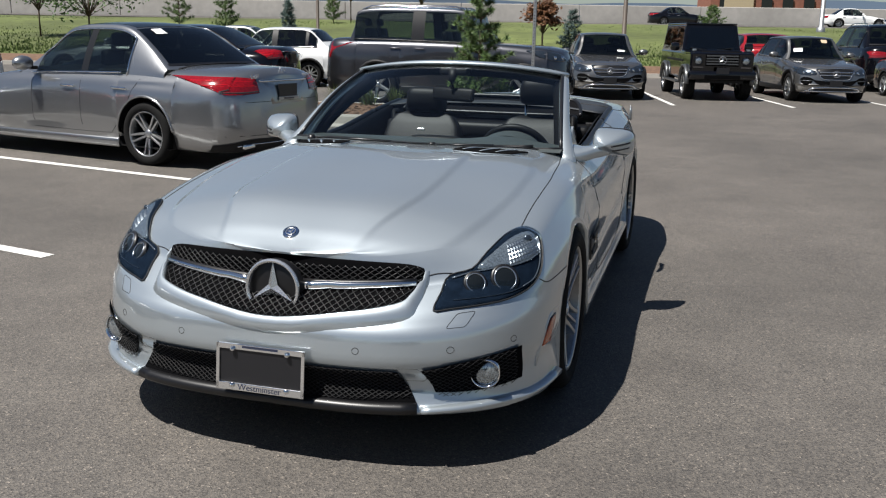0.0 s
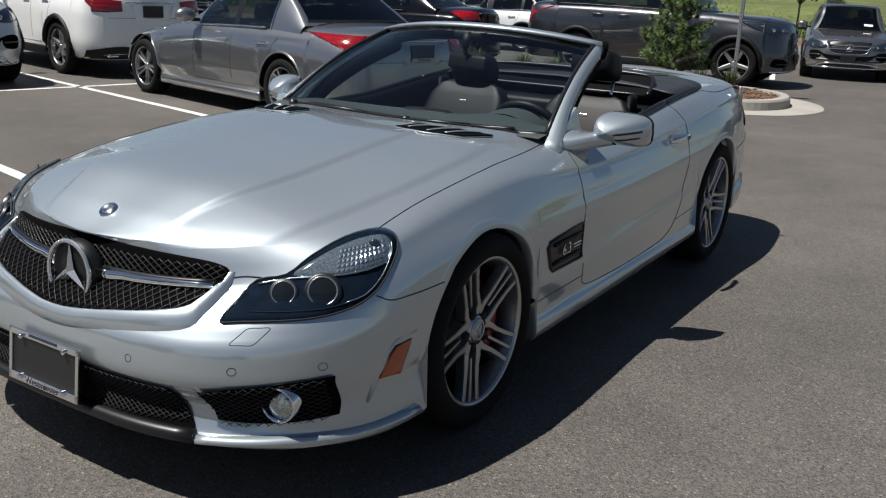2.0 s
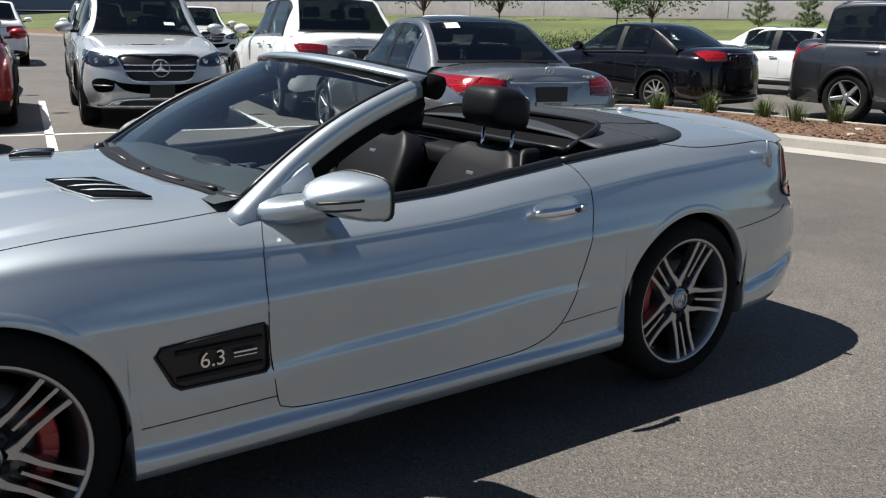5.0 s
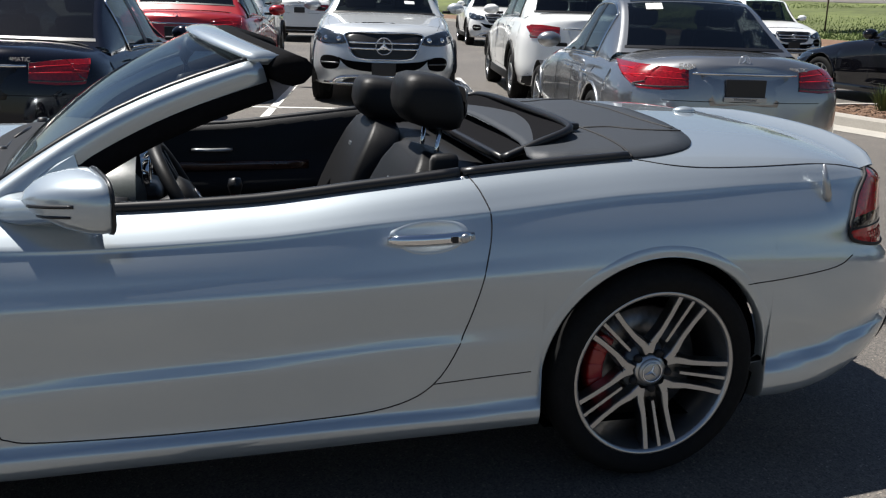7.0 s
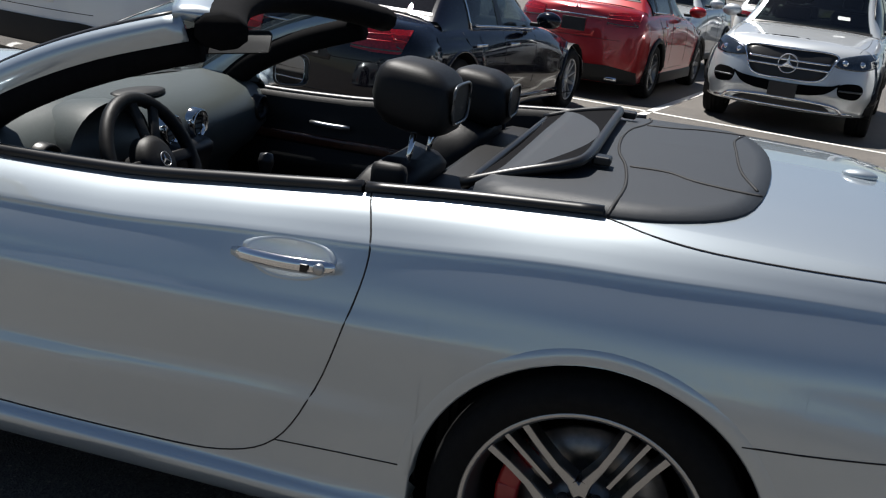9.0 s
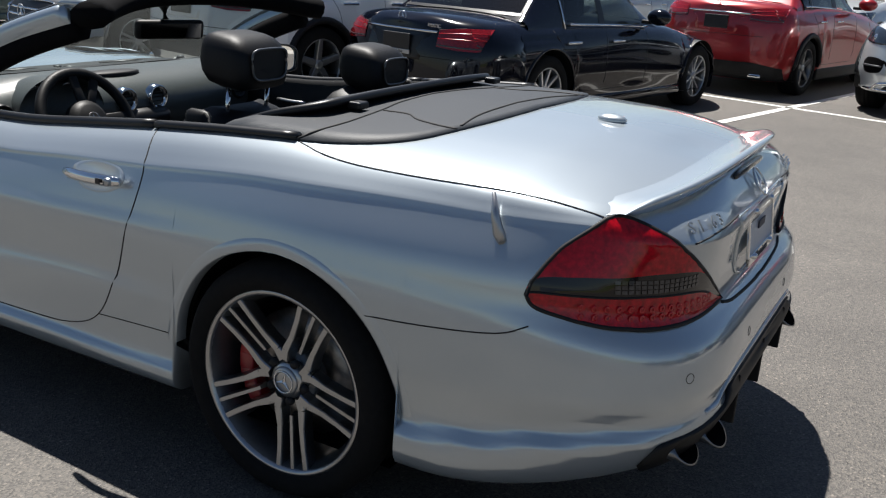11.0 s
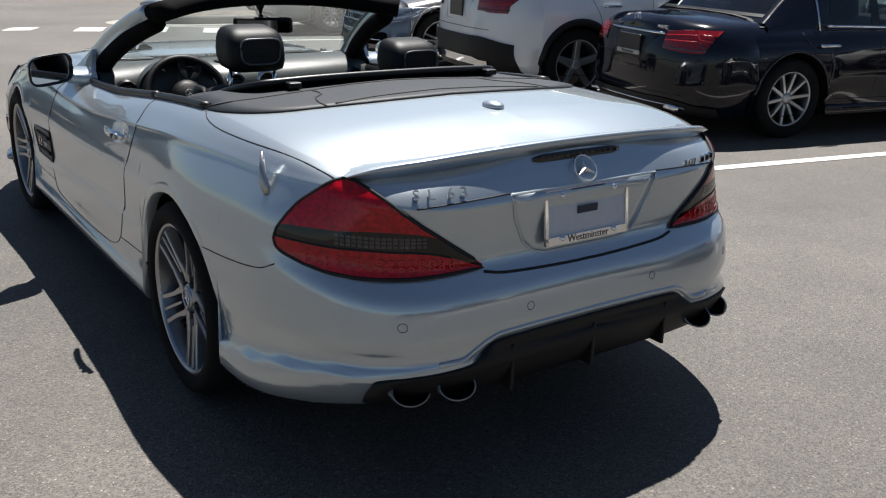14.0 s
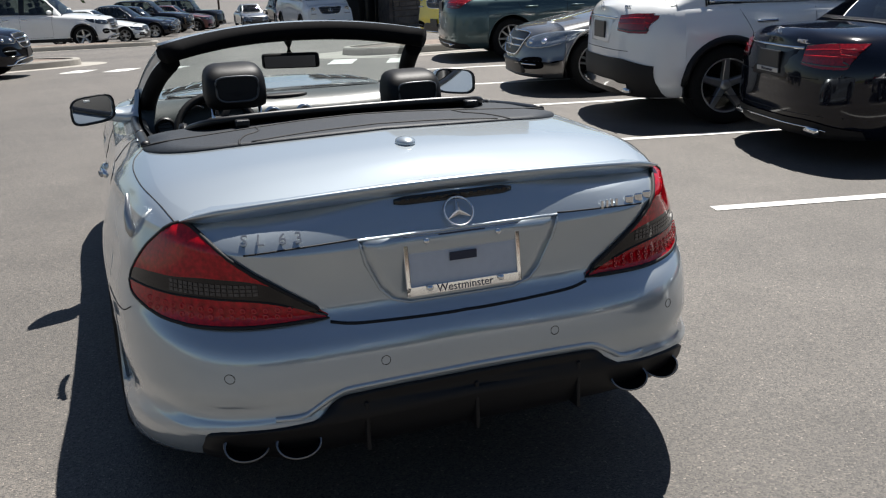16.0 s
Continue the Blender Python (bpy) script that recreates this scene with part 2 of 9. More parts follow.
M["bark"] = mat("bark", (0.10, 0.07, 0.05), 0.9, grain=0.3, grain_scale=30, bump=0.6, bump_scale=60)
M["needle"] = mat("pine_needles", (0.068, 0.118, 0.026), 0.6, grain=0.35, grain_scale=3)
M["spruce"] = mat("blue_spruce_needles", (0.07, 0.11, 0.10), 0.65, grain=0.3, grain_scale=3)
M["leaf"] = mat("green_leaf", (0.05, 0.10, 0.02), 0.6, grain=0.4, grain_scale=2)
M["leaf_red"] = mat("russet_leaf", (0.11, 0.045, 0.015), 0.6, grain=0.4, grain_scale=2)
M["stone"] = mat("brown_ledge_stone", (0.17, 0.135, 0.11), 0.85, grain=0.25, grain_scale=8, blotch=0.3, blotch_scale=1.7, bump=0.5, bump_scale=40)
M["galv"] = mat("galvanised_steel", (0.33, 0.34, 0.35), 0.5, 0.8, grain=0.15, grain_scale=40)
M["post_brown"] = mat("brown_painted_steel", (0.09, 0.07, 0.055), 0.55, grain=0.1)
M["brick_red"] = mat("red_brick_wall", (0.26, 0.10, 0.07), 0.85, grain=0.15, grain_scale=2)
M["tan_wall"] = mat("tan_stucco", (0.48, 0.38, 0.26), 0.85, grain=0.08)
M["barrier"] = mat("concrete_barrier", (0.40, 0.38, 0.35), 0.85, grain=0.08, grain_scale=2, blotch=0.1, blotch_scale=0.3)
M["sticker"] = mat("white_paper", (0.75, 0.76, 0.74), 0.6)
M["brown_van"] = mat("dark_facade", (0.02, 0.02, 0.022), 0.5)
# the haze of distance is painted into this blue
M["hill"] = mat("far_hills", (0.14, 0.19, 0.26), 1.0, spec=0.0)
M["ink"] = mat("dark_ink", (0.02, 0.025, 0.05), 0.5)
M["needle_red"] = mat("sign_red", (0.4, 0.02, 0.02), 0.5)
# ---- mesh tools ----
from mathutils.bvhtree import BVHTree


def mesh_ob(name, verts, faces, material, parent=None, label="", smooth=True, kind="", category=""):
    me = bpy.data.meshes.new(name)
    me.from_pydata([tuple(v) for v in verts], [], faces)
    me.update()
    if smooth:
        me.shade_smooth()
    me.materials.append(M[material] if isinstance(material, str) else material)
    ob = new(name, me)
    if parent is not None:
        ob.parent = parent
    return tagged(ob, label, category, "", kind)


def part(name, bm, material, parent=None, label="", smooth=False):
    """One bmesh as one mesh object under a thing or a part."""
    me = bpy.data.meshes.new(name)
    bmesh.ops.recalc_face_normals(bm, faces=bm.faces)
    bm.to_mesh(me)
    bm.free()
    if smooth:
        me.shade_smooth()
    me.materials.append(M[material] if isinstance(material, str) else material)
    ob = new(name, me)
    if parent is not None:
        ob.parent = parent
    return tagged(ob, label)


def thing(name, m, label, category, group=""):
    ob = new(name)
    ob.empty_display_size = 0.2
    ob.matrix_basis = m
    return tagged(ob, label, category, group)


def bm_box(bm, size, at=(0, 0, 0), rot=None, bevel=0.0):
    m = Matrix.Translation(at) @ (rot.to_4x4() if rot is not None else Matrix()) @ Matrix.Diagonal((*size, 1))
    r = bmesh.ops.create_cube(bm, size=1, matrix=m)
    if bevel:
        edges = list({e for v in r["verts"] for e in v.link_edges})
        bmesh.ops.bevel(bm, geom=edges, offset=bevel, segments=2, affect="EDGES", profile=0.5)
    return bm


def box(size, at=(0, 0, 0), rot=None, bevel=0.0):
    return bm_box(bmesh.new(), size, at, rot, bevel)


def lathe(profile, n=48, axis="y", closed=False):
    """Verts and faces of a profile of (radius, along) turned round an axis."""
    verts, faces = [], []
    for i in range(n):
        a = 2 * math.pi * i / n
        c, s = math.cos(a), math.sin(a)
        for r, h in profile:
            verts.append((r * c, h, r * s) if axis == "y" else (r * c, r * s, h) if axis == "z" else (h, r * c, r * s))
    k = len(profile)
    for i in range(n):
        j = (i + 1) % n
        for p in range(k if closed else k - 1):
            q = (p + 1) % k
            faces.append((i * k + p, i * k + q, j * k + q, j * k + p))
    return verts, faces


def tube(path, radius, n=6, closed=False, flat=None):
    """A tube of n sides along points; flat: (width factor, height factor)."""
    verts, faces = [], []
    pts = [Vector(p) for p in path]
    up = Vector((0, 0, 1))
    for i, p in enumerate(pts):
        a = pts[(i - 1) % len(pts)] if (closed or i > 0) else p
        b = pts[(i + 1) % len(pts)] if (closed or i < len(pts) - 1) else p
        d = (b - a).normalized()
        s = d.cross(up)
        s = s.normalized() if s.length > 1e-3 else Vector((1, 0, 0))
        u = s.cross(d)
        r = radius[i] if isinstance(radius, (list, tuple)) else radius
        for k in range(n):
            t = 2 * math.pi * (k + 0.5) / n
            fx, fy = flat if flat else (1, 1)
            verts.append(p + s * (r * fx * math.cos(t)) + u * (r * fy * math.sin(t)))
    m = len(pts)
    for i in range(m if closed else m - 1):
        j = (i + 1) % m
        for k in range(n):
            faces.append((i * n + k, i * n + (k + 1) % n, j * n + (k + 1) % n, j * n + k))
    if not closed:
        faces.append(tuple(range(n))[::-1])
        faces.append(tuple((m - 1) * n + k for k in range(n)))
    return verts, faces


def pch(*knots):
    """A smooth curve with no overshoot through (x, value) knots."""
    xs = [k[0] for k in knots]
    ys = [k[1] for k in knots]
    n = len(xs)
    if n == 1:
        return lambda x: ys[0]
    h = [xs[i + 1] - xs[i] for i in range(n - 1)]
    d = [(ys[i + 1] - ys[i]) / h[i] for i in range(n - 1)]
    s = [d[0]] + [0 if d[i - 1] * d[i] <= 0 else 2 * d[i - 1] * d[i] / (d[i - 1] + d[i]) for i in range(1, n - 1)] + [d[-1]]

    def f(x):
        if x <= xs[0]:
            return ys[0]
        if x >= xs[-1]:
            return ys[-1]
        i = max(k for k in range(n - 1) if xs[k] <= x)
        t = (x - xs[i]) / h[i]
        return (ys[i] * (1 + 2 * t) * (1 - t) ** 2 + h[i] * s[i] * t * (1 - t) ** 2
                + ys[i + 1] * t * t * (3 - 2 * t) + h[i] * s[i + 1] * t * t * (t - 1))
    return f


def spline(pts, n, closed=False):
    """Catmull-Rom points through pts, n to an interval."""
    pts = [Vector(p) for p in pts]
    out, m = [], len(pts)
    for i in range(m if closed else m - 1):
        p1, p2 = pts[i], pts[(i + 1) % m]
        p0 = pts[i - 1] if (closed or i > 0) else p1 * 2 - p2
        p3 = pts[(i + 2) % m] if (closed or i < m - 2) else p2 * 2 - p1
        for k in range(n):
            t = k / n
            out.append(0.5 * (2 * p1 + (p2 - p0) * t + (2 * p0 - 5 * p1 + 4 * p2 - p3) * t * t + (3 * p1 - p0 - 3 * p2 + p3) * t ** 3))
    if not closed:
        out.append(pts[-1])
    return out


def text_part(name, words, size, m, material, parent, depth=0.0015, align="CENTER"):
    """Raised lettering as a mesh part."""
    cu = bpy.data.curves.new(name, "FONT")
    cu.body, cu.size, cu.extrude, cu.align_x = words, size, depth, align
    tmp = new(name + "_tmp", cu)
    bpy.context.view_layer.update()
    me = bpy.data.meshes.new_from_object(tmp.evaluated_get(bpy.context.evaluated_depsgraph_get()))
    bpy.data.objects.remove(tmp)
    bpy.data.curves.remove(cu)
    me.materials.clear()
    me.materials.append(M[material])
    ob = new(name, me)
    ob.parent = parent
    ob.matrix_basis = m
    return ob


# ---- car skins: sections strung along the plan outline, with the wheel arches cut out ----
def skin(levels, xf, xr, xa, xb, nf, mf, nr, mr, arches, k_sh, step=0.05, n_end=16, n_top=4, n_side=18, warp=None, k_fix=0):
    """levels: from the centre of the top out and down to the sill, each dict(z, w, xf, xr). Returns rows of points of the left half,
    from the tail to the nose, and the index of the shoulder in a row."""
    xs = []
    x = xb
    while x < xa:
        xs.append(x)
        x += step
    xs.append(xa)
    xs = [x for x in xs if not any(abs(x - a[0]) < a[2] + step * 0.45 for a in arches)]
    for ax, az, ar in arches:
        for i in range(25):
            xs.append(ax + ar * math.sin(math.pi * (i / 24 - 0.5)) * 0.9995)
        xs += [ax - ar * 1.0005, ax + ar * 1.0005]
    xs.sort()
    st = []
    for i in range(n_end, 0, -1):
        th = math.pi / 2 * i / n_end
        st.append((xb + (xr - xb) * math.sin(th) ** (2 / nr), max(0.0, math.cos(th)) ** (2 / mr)))
    st += [(x, 1.0) for x in xs]
    for i in range(1, n_end + 1):
        th = math.pi / 2 * i / n_end
        st.append((xa + (xf - xa) * math.sin(th) ** (2 / nf), max(0.0, math.cos(th)) ** (2 / mf)))
    rows = []
    for X, r in st:
        pts = []
        for lv in levels:
            if X > xa:
                s = (X - xa) / (xf - xa)
                px = X + (lv["xf"] - xf) * s * s * (3 - 2 * s)
            elif X < xb:
                s = (X - xb) / (xr - xb)
                px = X + (lv["xr"] - xr) * s * s * (3 - 2 * s)
            else:
                px = X
            pts.append(Vector((px, lv["w"](X) * r, lv["z"](X))))
        top = spline(pts[:k_sh + 2], n_top)[:k_sh * n_top]
        dense = spline(pts, 8)[k_sh * 8:]
        head = dense[:k_fix * 8:2]
        dense = dense[k_fix * 8:]
        zc = None
        for ax, az, ar in arches:
            if abs(X - ax) < ar:
                zc = az + math.sqrt(ar * ar - (X - ax) ** 2)
        if zc is not None:
            cut = [dense[0]]
            for a, b in zip(dense, dense[1:]):
                if b.z < zc:
                    cut.append(a.lerp(b, (a.z - zc) / max(1e-6, a.z - b.z)))
                    break
                cut.append(b)
            dense = cut
        ln = [0.0]
        for a, b in zip(dense, dense[1:]):
            ln.append(ln[-1] + (b - a).length)
        side, k = [], 0
        n_rest = n_side - len(head)
        for j in range(n_rest + 1):
            t = ln[-1] * j / n_rest
            while k < len(ln) - 2 and ln[k + 1] < t:
                k += 1
            f = (t - ln[k]) / max(1e-9, ln[k + 1] - ln[k])
            side.append(dense[k].lerp(dense[k + 1], min(1, f)))
        row = top + head + side
        rows.append([warp(p) for p in row] if warp else row)
    return rows, k_sh * n_top


def skin_mesh(rows, keep=None):
    """Verts and faces of both halves; keep(i, j, middle) tells which cells stay."""
    n, m = len(rows), len(rows[0])
    verts = [p for r in rows for p in r] + [Vector((p.x, -p.y, p.z)) for r in rows for p in r]
    faces = []
    for i in range(n - 1):
        for j in range(m - 1):
            c = (rows[i][j] + rows[i + 1][j] + rows[i + 1][j + 1] + rows[i][j + 1]) / 4
            if keep is not None and not keep(i, j, c):
                continue
            q = (i * m + j, (i + 1) * m + j, (i + 1) * m + j + 1, i * m + j + 1)
            faces.append(q[::-1])
            faces.append(tuple(n * m + k for k in q))
    return verts, faces


def clean(verts, faces):
    """Merged doubles and no empty faces."""
    bm = bmesh.new()
    vs = [bm.verts.new(v) for v in verts]
    for f in faces:
        try:
            bm.faces.new([vs[k] for k in f])
        except ValueError:
            pass
    bmesh.ops.remove_doubles(bm, verts=bm.verts, dist=0.0006)
    loose = [v for v in bm.verts if not v.link_faces]
    bmesh.ops.delete(bm, geom=loose, context="VERTS")
    return bm


class Shell:
    """A skin to lay patches and lines on, by casting along a direction."""

    def __init__(self, verts, faces):
        tris = []
        for f in faces:
            tris.append((f[0], f[1], f[2]))
            if len(f) == 4:
                tris.append((f[0], f[2], f[3]))
        self.tree = BVHTree.FromPolygons([tuple(v) for v in verts], tris)

    def cast(self, o, d):
        hit = None
        if abs(o[1]) < 2e-4:
            o = Vector((o[0], 0.0011, o[2] + 0.0007))
        for e in (0.0, 0.0009, -0.0013):
            hit, nrm, _, _ = self.tree.ray_cast(Vector(o) + Vector((e, e * 1.1, e * 0.7)), Vector(d))
            if hit is not None:
                break
        if hit is None:
            hit, nrm, _, _ = self.tree.find_nearest(Vector(o) + Vector(d) * 2.0)
        if nrm.dot(Vector(d)) > 0:
            nrm = -nrm
        return hit, nrm

    def lay(self, pts, d, off):
        out = []
        for p in pts:
            h, n = self.cast(Vector(p) - Vector(d) * 2.0, d)
            out.append(h + n * off)
        return out

    def patch(self, outline, d, off, rings=6, rim=0.004, centre=None):
        """A patch with a turned-down rim whose outline is a ring of points in space, cast along d on to the skin."""
        d = Vector(d).normalized()
        c = Vector(centre) if centre is not None else sum((Vector(p) for p in outline), Vector()) / len(outline)
        n = len(outline)
        verts, faces = [], []
        levels = [1.0 - k / rings for k in range(rings)]
        first = self.lay(outline, d, off - rim - 0.002)
        verts += first
        for s in levels:
            verts += self.lay([c + (Vector(p) - c) * s for p in outline], d, off)
        for k in range(rings):
            for i in range(n):
                j = (i + 1) % n
                faces.append((k * n + i, k * n + j, (k + 1) * n + j, (k + 1) * n + i))
        verts += self.lay([c], d, off)
        for i in range(n):
            faces.append((rings * n + i, rings * n + (i + 1) % n, len(verts) - 1))
        return verts, faces

    def line(self, pts, d, radius=0.0022, closed=False, off=0.0, n=5):
        return tube(self.lay(pts, d, off), radius, n, closed)


def oriented(verts, faces, d):
    """Faces turned so that they look against d."""
    bm = bmesh.new()
    vs = [bm.verts.new(v) for v in verts]
    for f in faces:
        try:
            bm.faces.new([vs[k] for k in f])
        except ValueError:
            pass
    bmesh.ops.recalc_face_normals(bm, faces=bm.faces)
    bm.normal_update()
    if sum(f.normal.dot(Vector(d)) * f.calc_area() for f in bm.faces) > 0:
        bmesh.ops.reverse_faces(bm, faces=bm.faces)
    return bm


def raw_part(name, bm, material, parent=None, label="", smooth=True):
    me = bpy.data.meshes.new(name)
    bm.to_mesh(me)
    bm.free()
    if smooth:
        me.shade_smooth()
    me.materials.append(M[material] if isinstance(material, str) else material)
    ob = new(name, me)
    ob.parent = parent
    return tagged(ob, label)


def patch_part(name, shell, outline, d, off, material, parent, label="", rings=6, smooth_n=0, rim=0.004):
    pts = spline(outline, smooth_n, True) if smooth_n else outline
    v, f = shell.patch(pts, d, off, rings, rim)
    return raw_part(name, oriented(v, f, d), material, parent, label)


def strip_part(name, shell, low, high, d, off, material, parent, label="", nu=24, nv=6, kind=""):
    """A patch between two lines of as many knots, cast along d on to the skin."""
    d = Vector(d).normalized()
    lo, hi = spline(low, max(2, nu // (len(low) - 1))), spline(high, max(2, nu // (len(low) - 1)))
    v, f = [], []
    for a, b in zip(lo, hi):
        v += shell.lay([a.lerp(b, k / nv) for k in range(nv + 1)], d, off)
    for i in range(len(lo) - 1):
        for k in range(nv):
            f.append((i * (nv + 1) + k, (i + 1) * (nv + 1) + k, (i + 1) * (nv + 1) + k + 1, i * (nv + 1) + k + 1))
    return raw_part(name, oriented(v, f, d), material, parent, label)


def line_part(name, shell, pts, d, parent, radius=0.0022, material="gap", smooth_n=0, closed=False, off=0.0):
    pts = spline(pts, smooth_n, closed) if smooth_n else pts
    v, f = shell.line(pts, d, radius, closed, off)
    return mesh_ob(name, v, f, material, parent)
# ---- wheels ----
def tyre_profile(r, w, rim):
    h = w / 2
    return [(rim - 0.004, -h * 0.86), (rim + 0.006, -h * 0.98), ((r + rim) / 2, -h * 1.03), (r - 0.02, -h * 0.96), (r - 0.004, -h * 0.8),
            (r, -h * 0.5), (r - 0.006, -h * 0.31), (r, -h * 0.29), (r, -h * 0.02), (r - 0.006, 0), (r, h * 0.02), (r, h * 0.29), (r - 0.006, h * 0.31),
            (r, h * 0.5), (r - 0.004, h * 0.8), (r - 0.02, h * 0.96),
            ((r + rim) / 2, h * 1.03), (rim + 0.006, h * 0.98), (rim - 0.004, h * 0.86)]


def spoke_bar(bm, r0, r1, a0, a1, w0, w1, y0, y1, thick):
    """One bar from radius r0 to r1, at angles a0 and a1, its face at y0 to y1 along the axle, the outer side at plus y."""
    p, q = Vector((r0 * math.cos(a0), 0, r0 * math.sin(a0))), Vector((r1 * math.cos(a1), 0, r1 * math.sin(a1)))
    d = (q - p).normalized()
    s = Vector((-d.z, 0, d.x))
    vs = []
    for c, w, y in ((p, w0, y0), (q, w1, y1)):
        for sx, dy, k in ((-1, -thick, 1.35), (-1, -0.004, 1.0), (-0.8, 0, 1.0), (0.8, 0, 1.0), (1, -0.004, 1.0), (1, -thick, 1.35)):
            vs.append(bm.verts.new(c + s * (sx * w / 2 * k) + Vector((0, y + dy, 0))))
    for i in range(5):
        bm.faces.new((vs[i], vs[i + 1], vs[i + 7], vs[i + 6]))
    bm.faces.new((vs[5], vs[0], vs[6], vs[11]))
    bm.faces.new(vs[0:6][::-1])
    bm.faces.new(vs[6:12])


WHEEL_MESH = {}


def wheel_set(key, r, w, rim, style, face):
    """Shared meshes of a wheel: tyre, barrel, spokes, cap."""
    if key in WHEEL_MESH:
        return WHEEL_MESH[key]
    out = {}

    def keep(name, v, f, m, smooth=True):
        me = bpy.data.meshes.new(name)
        me.from_pydata([tuple(x) for x in v], [], f)
        if smooth:
            me.shade_smooth()
        me.materials.append(M[m])
        out[name] = me
    keep("tyre", *lathe(tyre_profile(r, w, rim), 64), "rubber")
    yo = w / 2 - 0.012
    keep("barrel", *lathe([(rim - 0.006, -yo), (rim - 0.02, -yo + 0.02), (rim - 0.03, yo - 0.05), (rim - 0.012, yo - 0.006)], 56), "barrel")
    keep("rim", *lathe([(rim - 0.014, yo - 0.012), (rim - 0.012, yo - 0.002), (rim - 0.004, yo + 0.002), (rim + 0.004, yo), (rim + 0.004, yo - 0.012)], 72), face)
    keep("hub", *lathe([(0.0, yo - 0.06), (0.075, yo - 0.06), (0.085, yo - 0.09), (0.09, -yo)], 32), "alloy_dark")
    bm = bmesh.new()
    n, rh, re = 5, 0.05, rim - 0.010
    yh, ye = yo - 0.030, yo - 0.006
    for i in range(n):
        a = 2 * math.pi * i / n + math.pi / 2
        if style == "triple":
            for s in (-1, 1):
                run = [(0.060, 0.0345, 0.030), (0.090, 0.0405, 0.024), (0.135, 0.0375, 0.0180), (0.195, 0.041, 0.0165), (re, 0.047, 0.0175)]
                for (r0, o0, w0), (r1, o1, w1) in zip(run, run[1:]):
                    y0, y1 = (yh + (ye - yh) * ((r - 0.060) / (re - 0.060)) ** 1.3 for r in (r0, r1))
                    spoke_bar(bm, r0, r1, a + s * math.asin(o0 / r0), a + s * math.asin(o1 / r1), w0, w1, y0, y1, 0.035)
            spoke_bar(bm, 0.100, re, a, a, 0.011, 0.013, yh - 0.002, ye - 0.002, 0.03)
        elif style == "double":
            for s in (-1, 1):
                spoke_bar(bm, rh, re, a + s * 0.30, a + s * 0.16, 0.026, 0.020, yh, ye, 0.035)
        elif style == "ten":
            spoke_bar(bm, rh, re, a, a, 0.030, 0.024, yh, ye, 0.03)
            spoke_bar(bm, rh, re, a + math.pi / 5, a + math.pi / 5, 0.030, 0.024, yh, ye, 0.03)
        else:
            spoke_bar(bm, rh, re, a, a, 0.065, 0.05, yh, ye, 0.04)
    bmesh.ops.recalc_face_normals(bm, faces=bm.faces)
    me = bpy.data.meshes.new("spokes")
    bm.to_mesh(me)
    bm.free()
    me.materials.append(M[face])
    out["spokes"] = me
    keep("hub_face", *lathe([(0.0, yh), (0.046, yh), (0.052, yh - 0.010), (0.055, yh - 0.03)], 40), face)
    keep("hub_cap", *lathe([(0.0, yh + 0.008), (0.036, yh + 0.008), (0.041, yh + 0.004), (0.041, yh - 0.004)], 32), "alloy_mid")
    keep("wheel_bolt", *lathe([(0.0, yh + 0.002), (0.011, yh + 0.002), (0.013, yh - 0.01)], 14), "gap")
    WHEEL_MESH[key] = out
    return out


def add_wheel(parent, key, at, side, turn=0.0, steer=0.0, bolts=False, spec=None):
    ms = wheel_set(key, *spec)
    wheel = new("wheel", ms["tyre"])
    wheel.parent = parent
    wheel.name = "wheel"
    wheel.matrix_basis = pose(*at, 0, 0, (0 if side > 0 else 180) + steer) @ pose(0, 0, 0, 0, turn, 0)
    for nm in ("barrel", "rim", "spokes", "hub", "hub_face", "hub_cap"):
        o = new(nm, ms[nm])
        o.parent = wheel
    if bolts:
        for i in range(5):
            a = 2 * math.pi * i / 5 + math.pi / 2
            o = new("wheel_bolt", ms["wheel_bolt"])
            o.parent = wheel
            o.location = (0.059 * math.cos(a), 0, 0.059 * math.sin(a))
    return wheel


# ---- the other vehicles ----


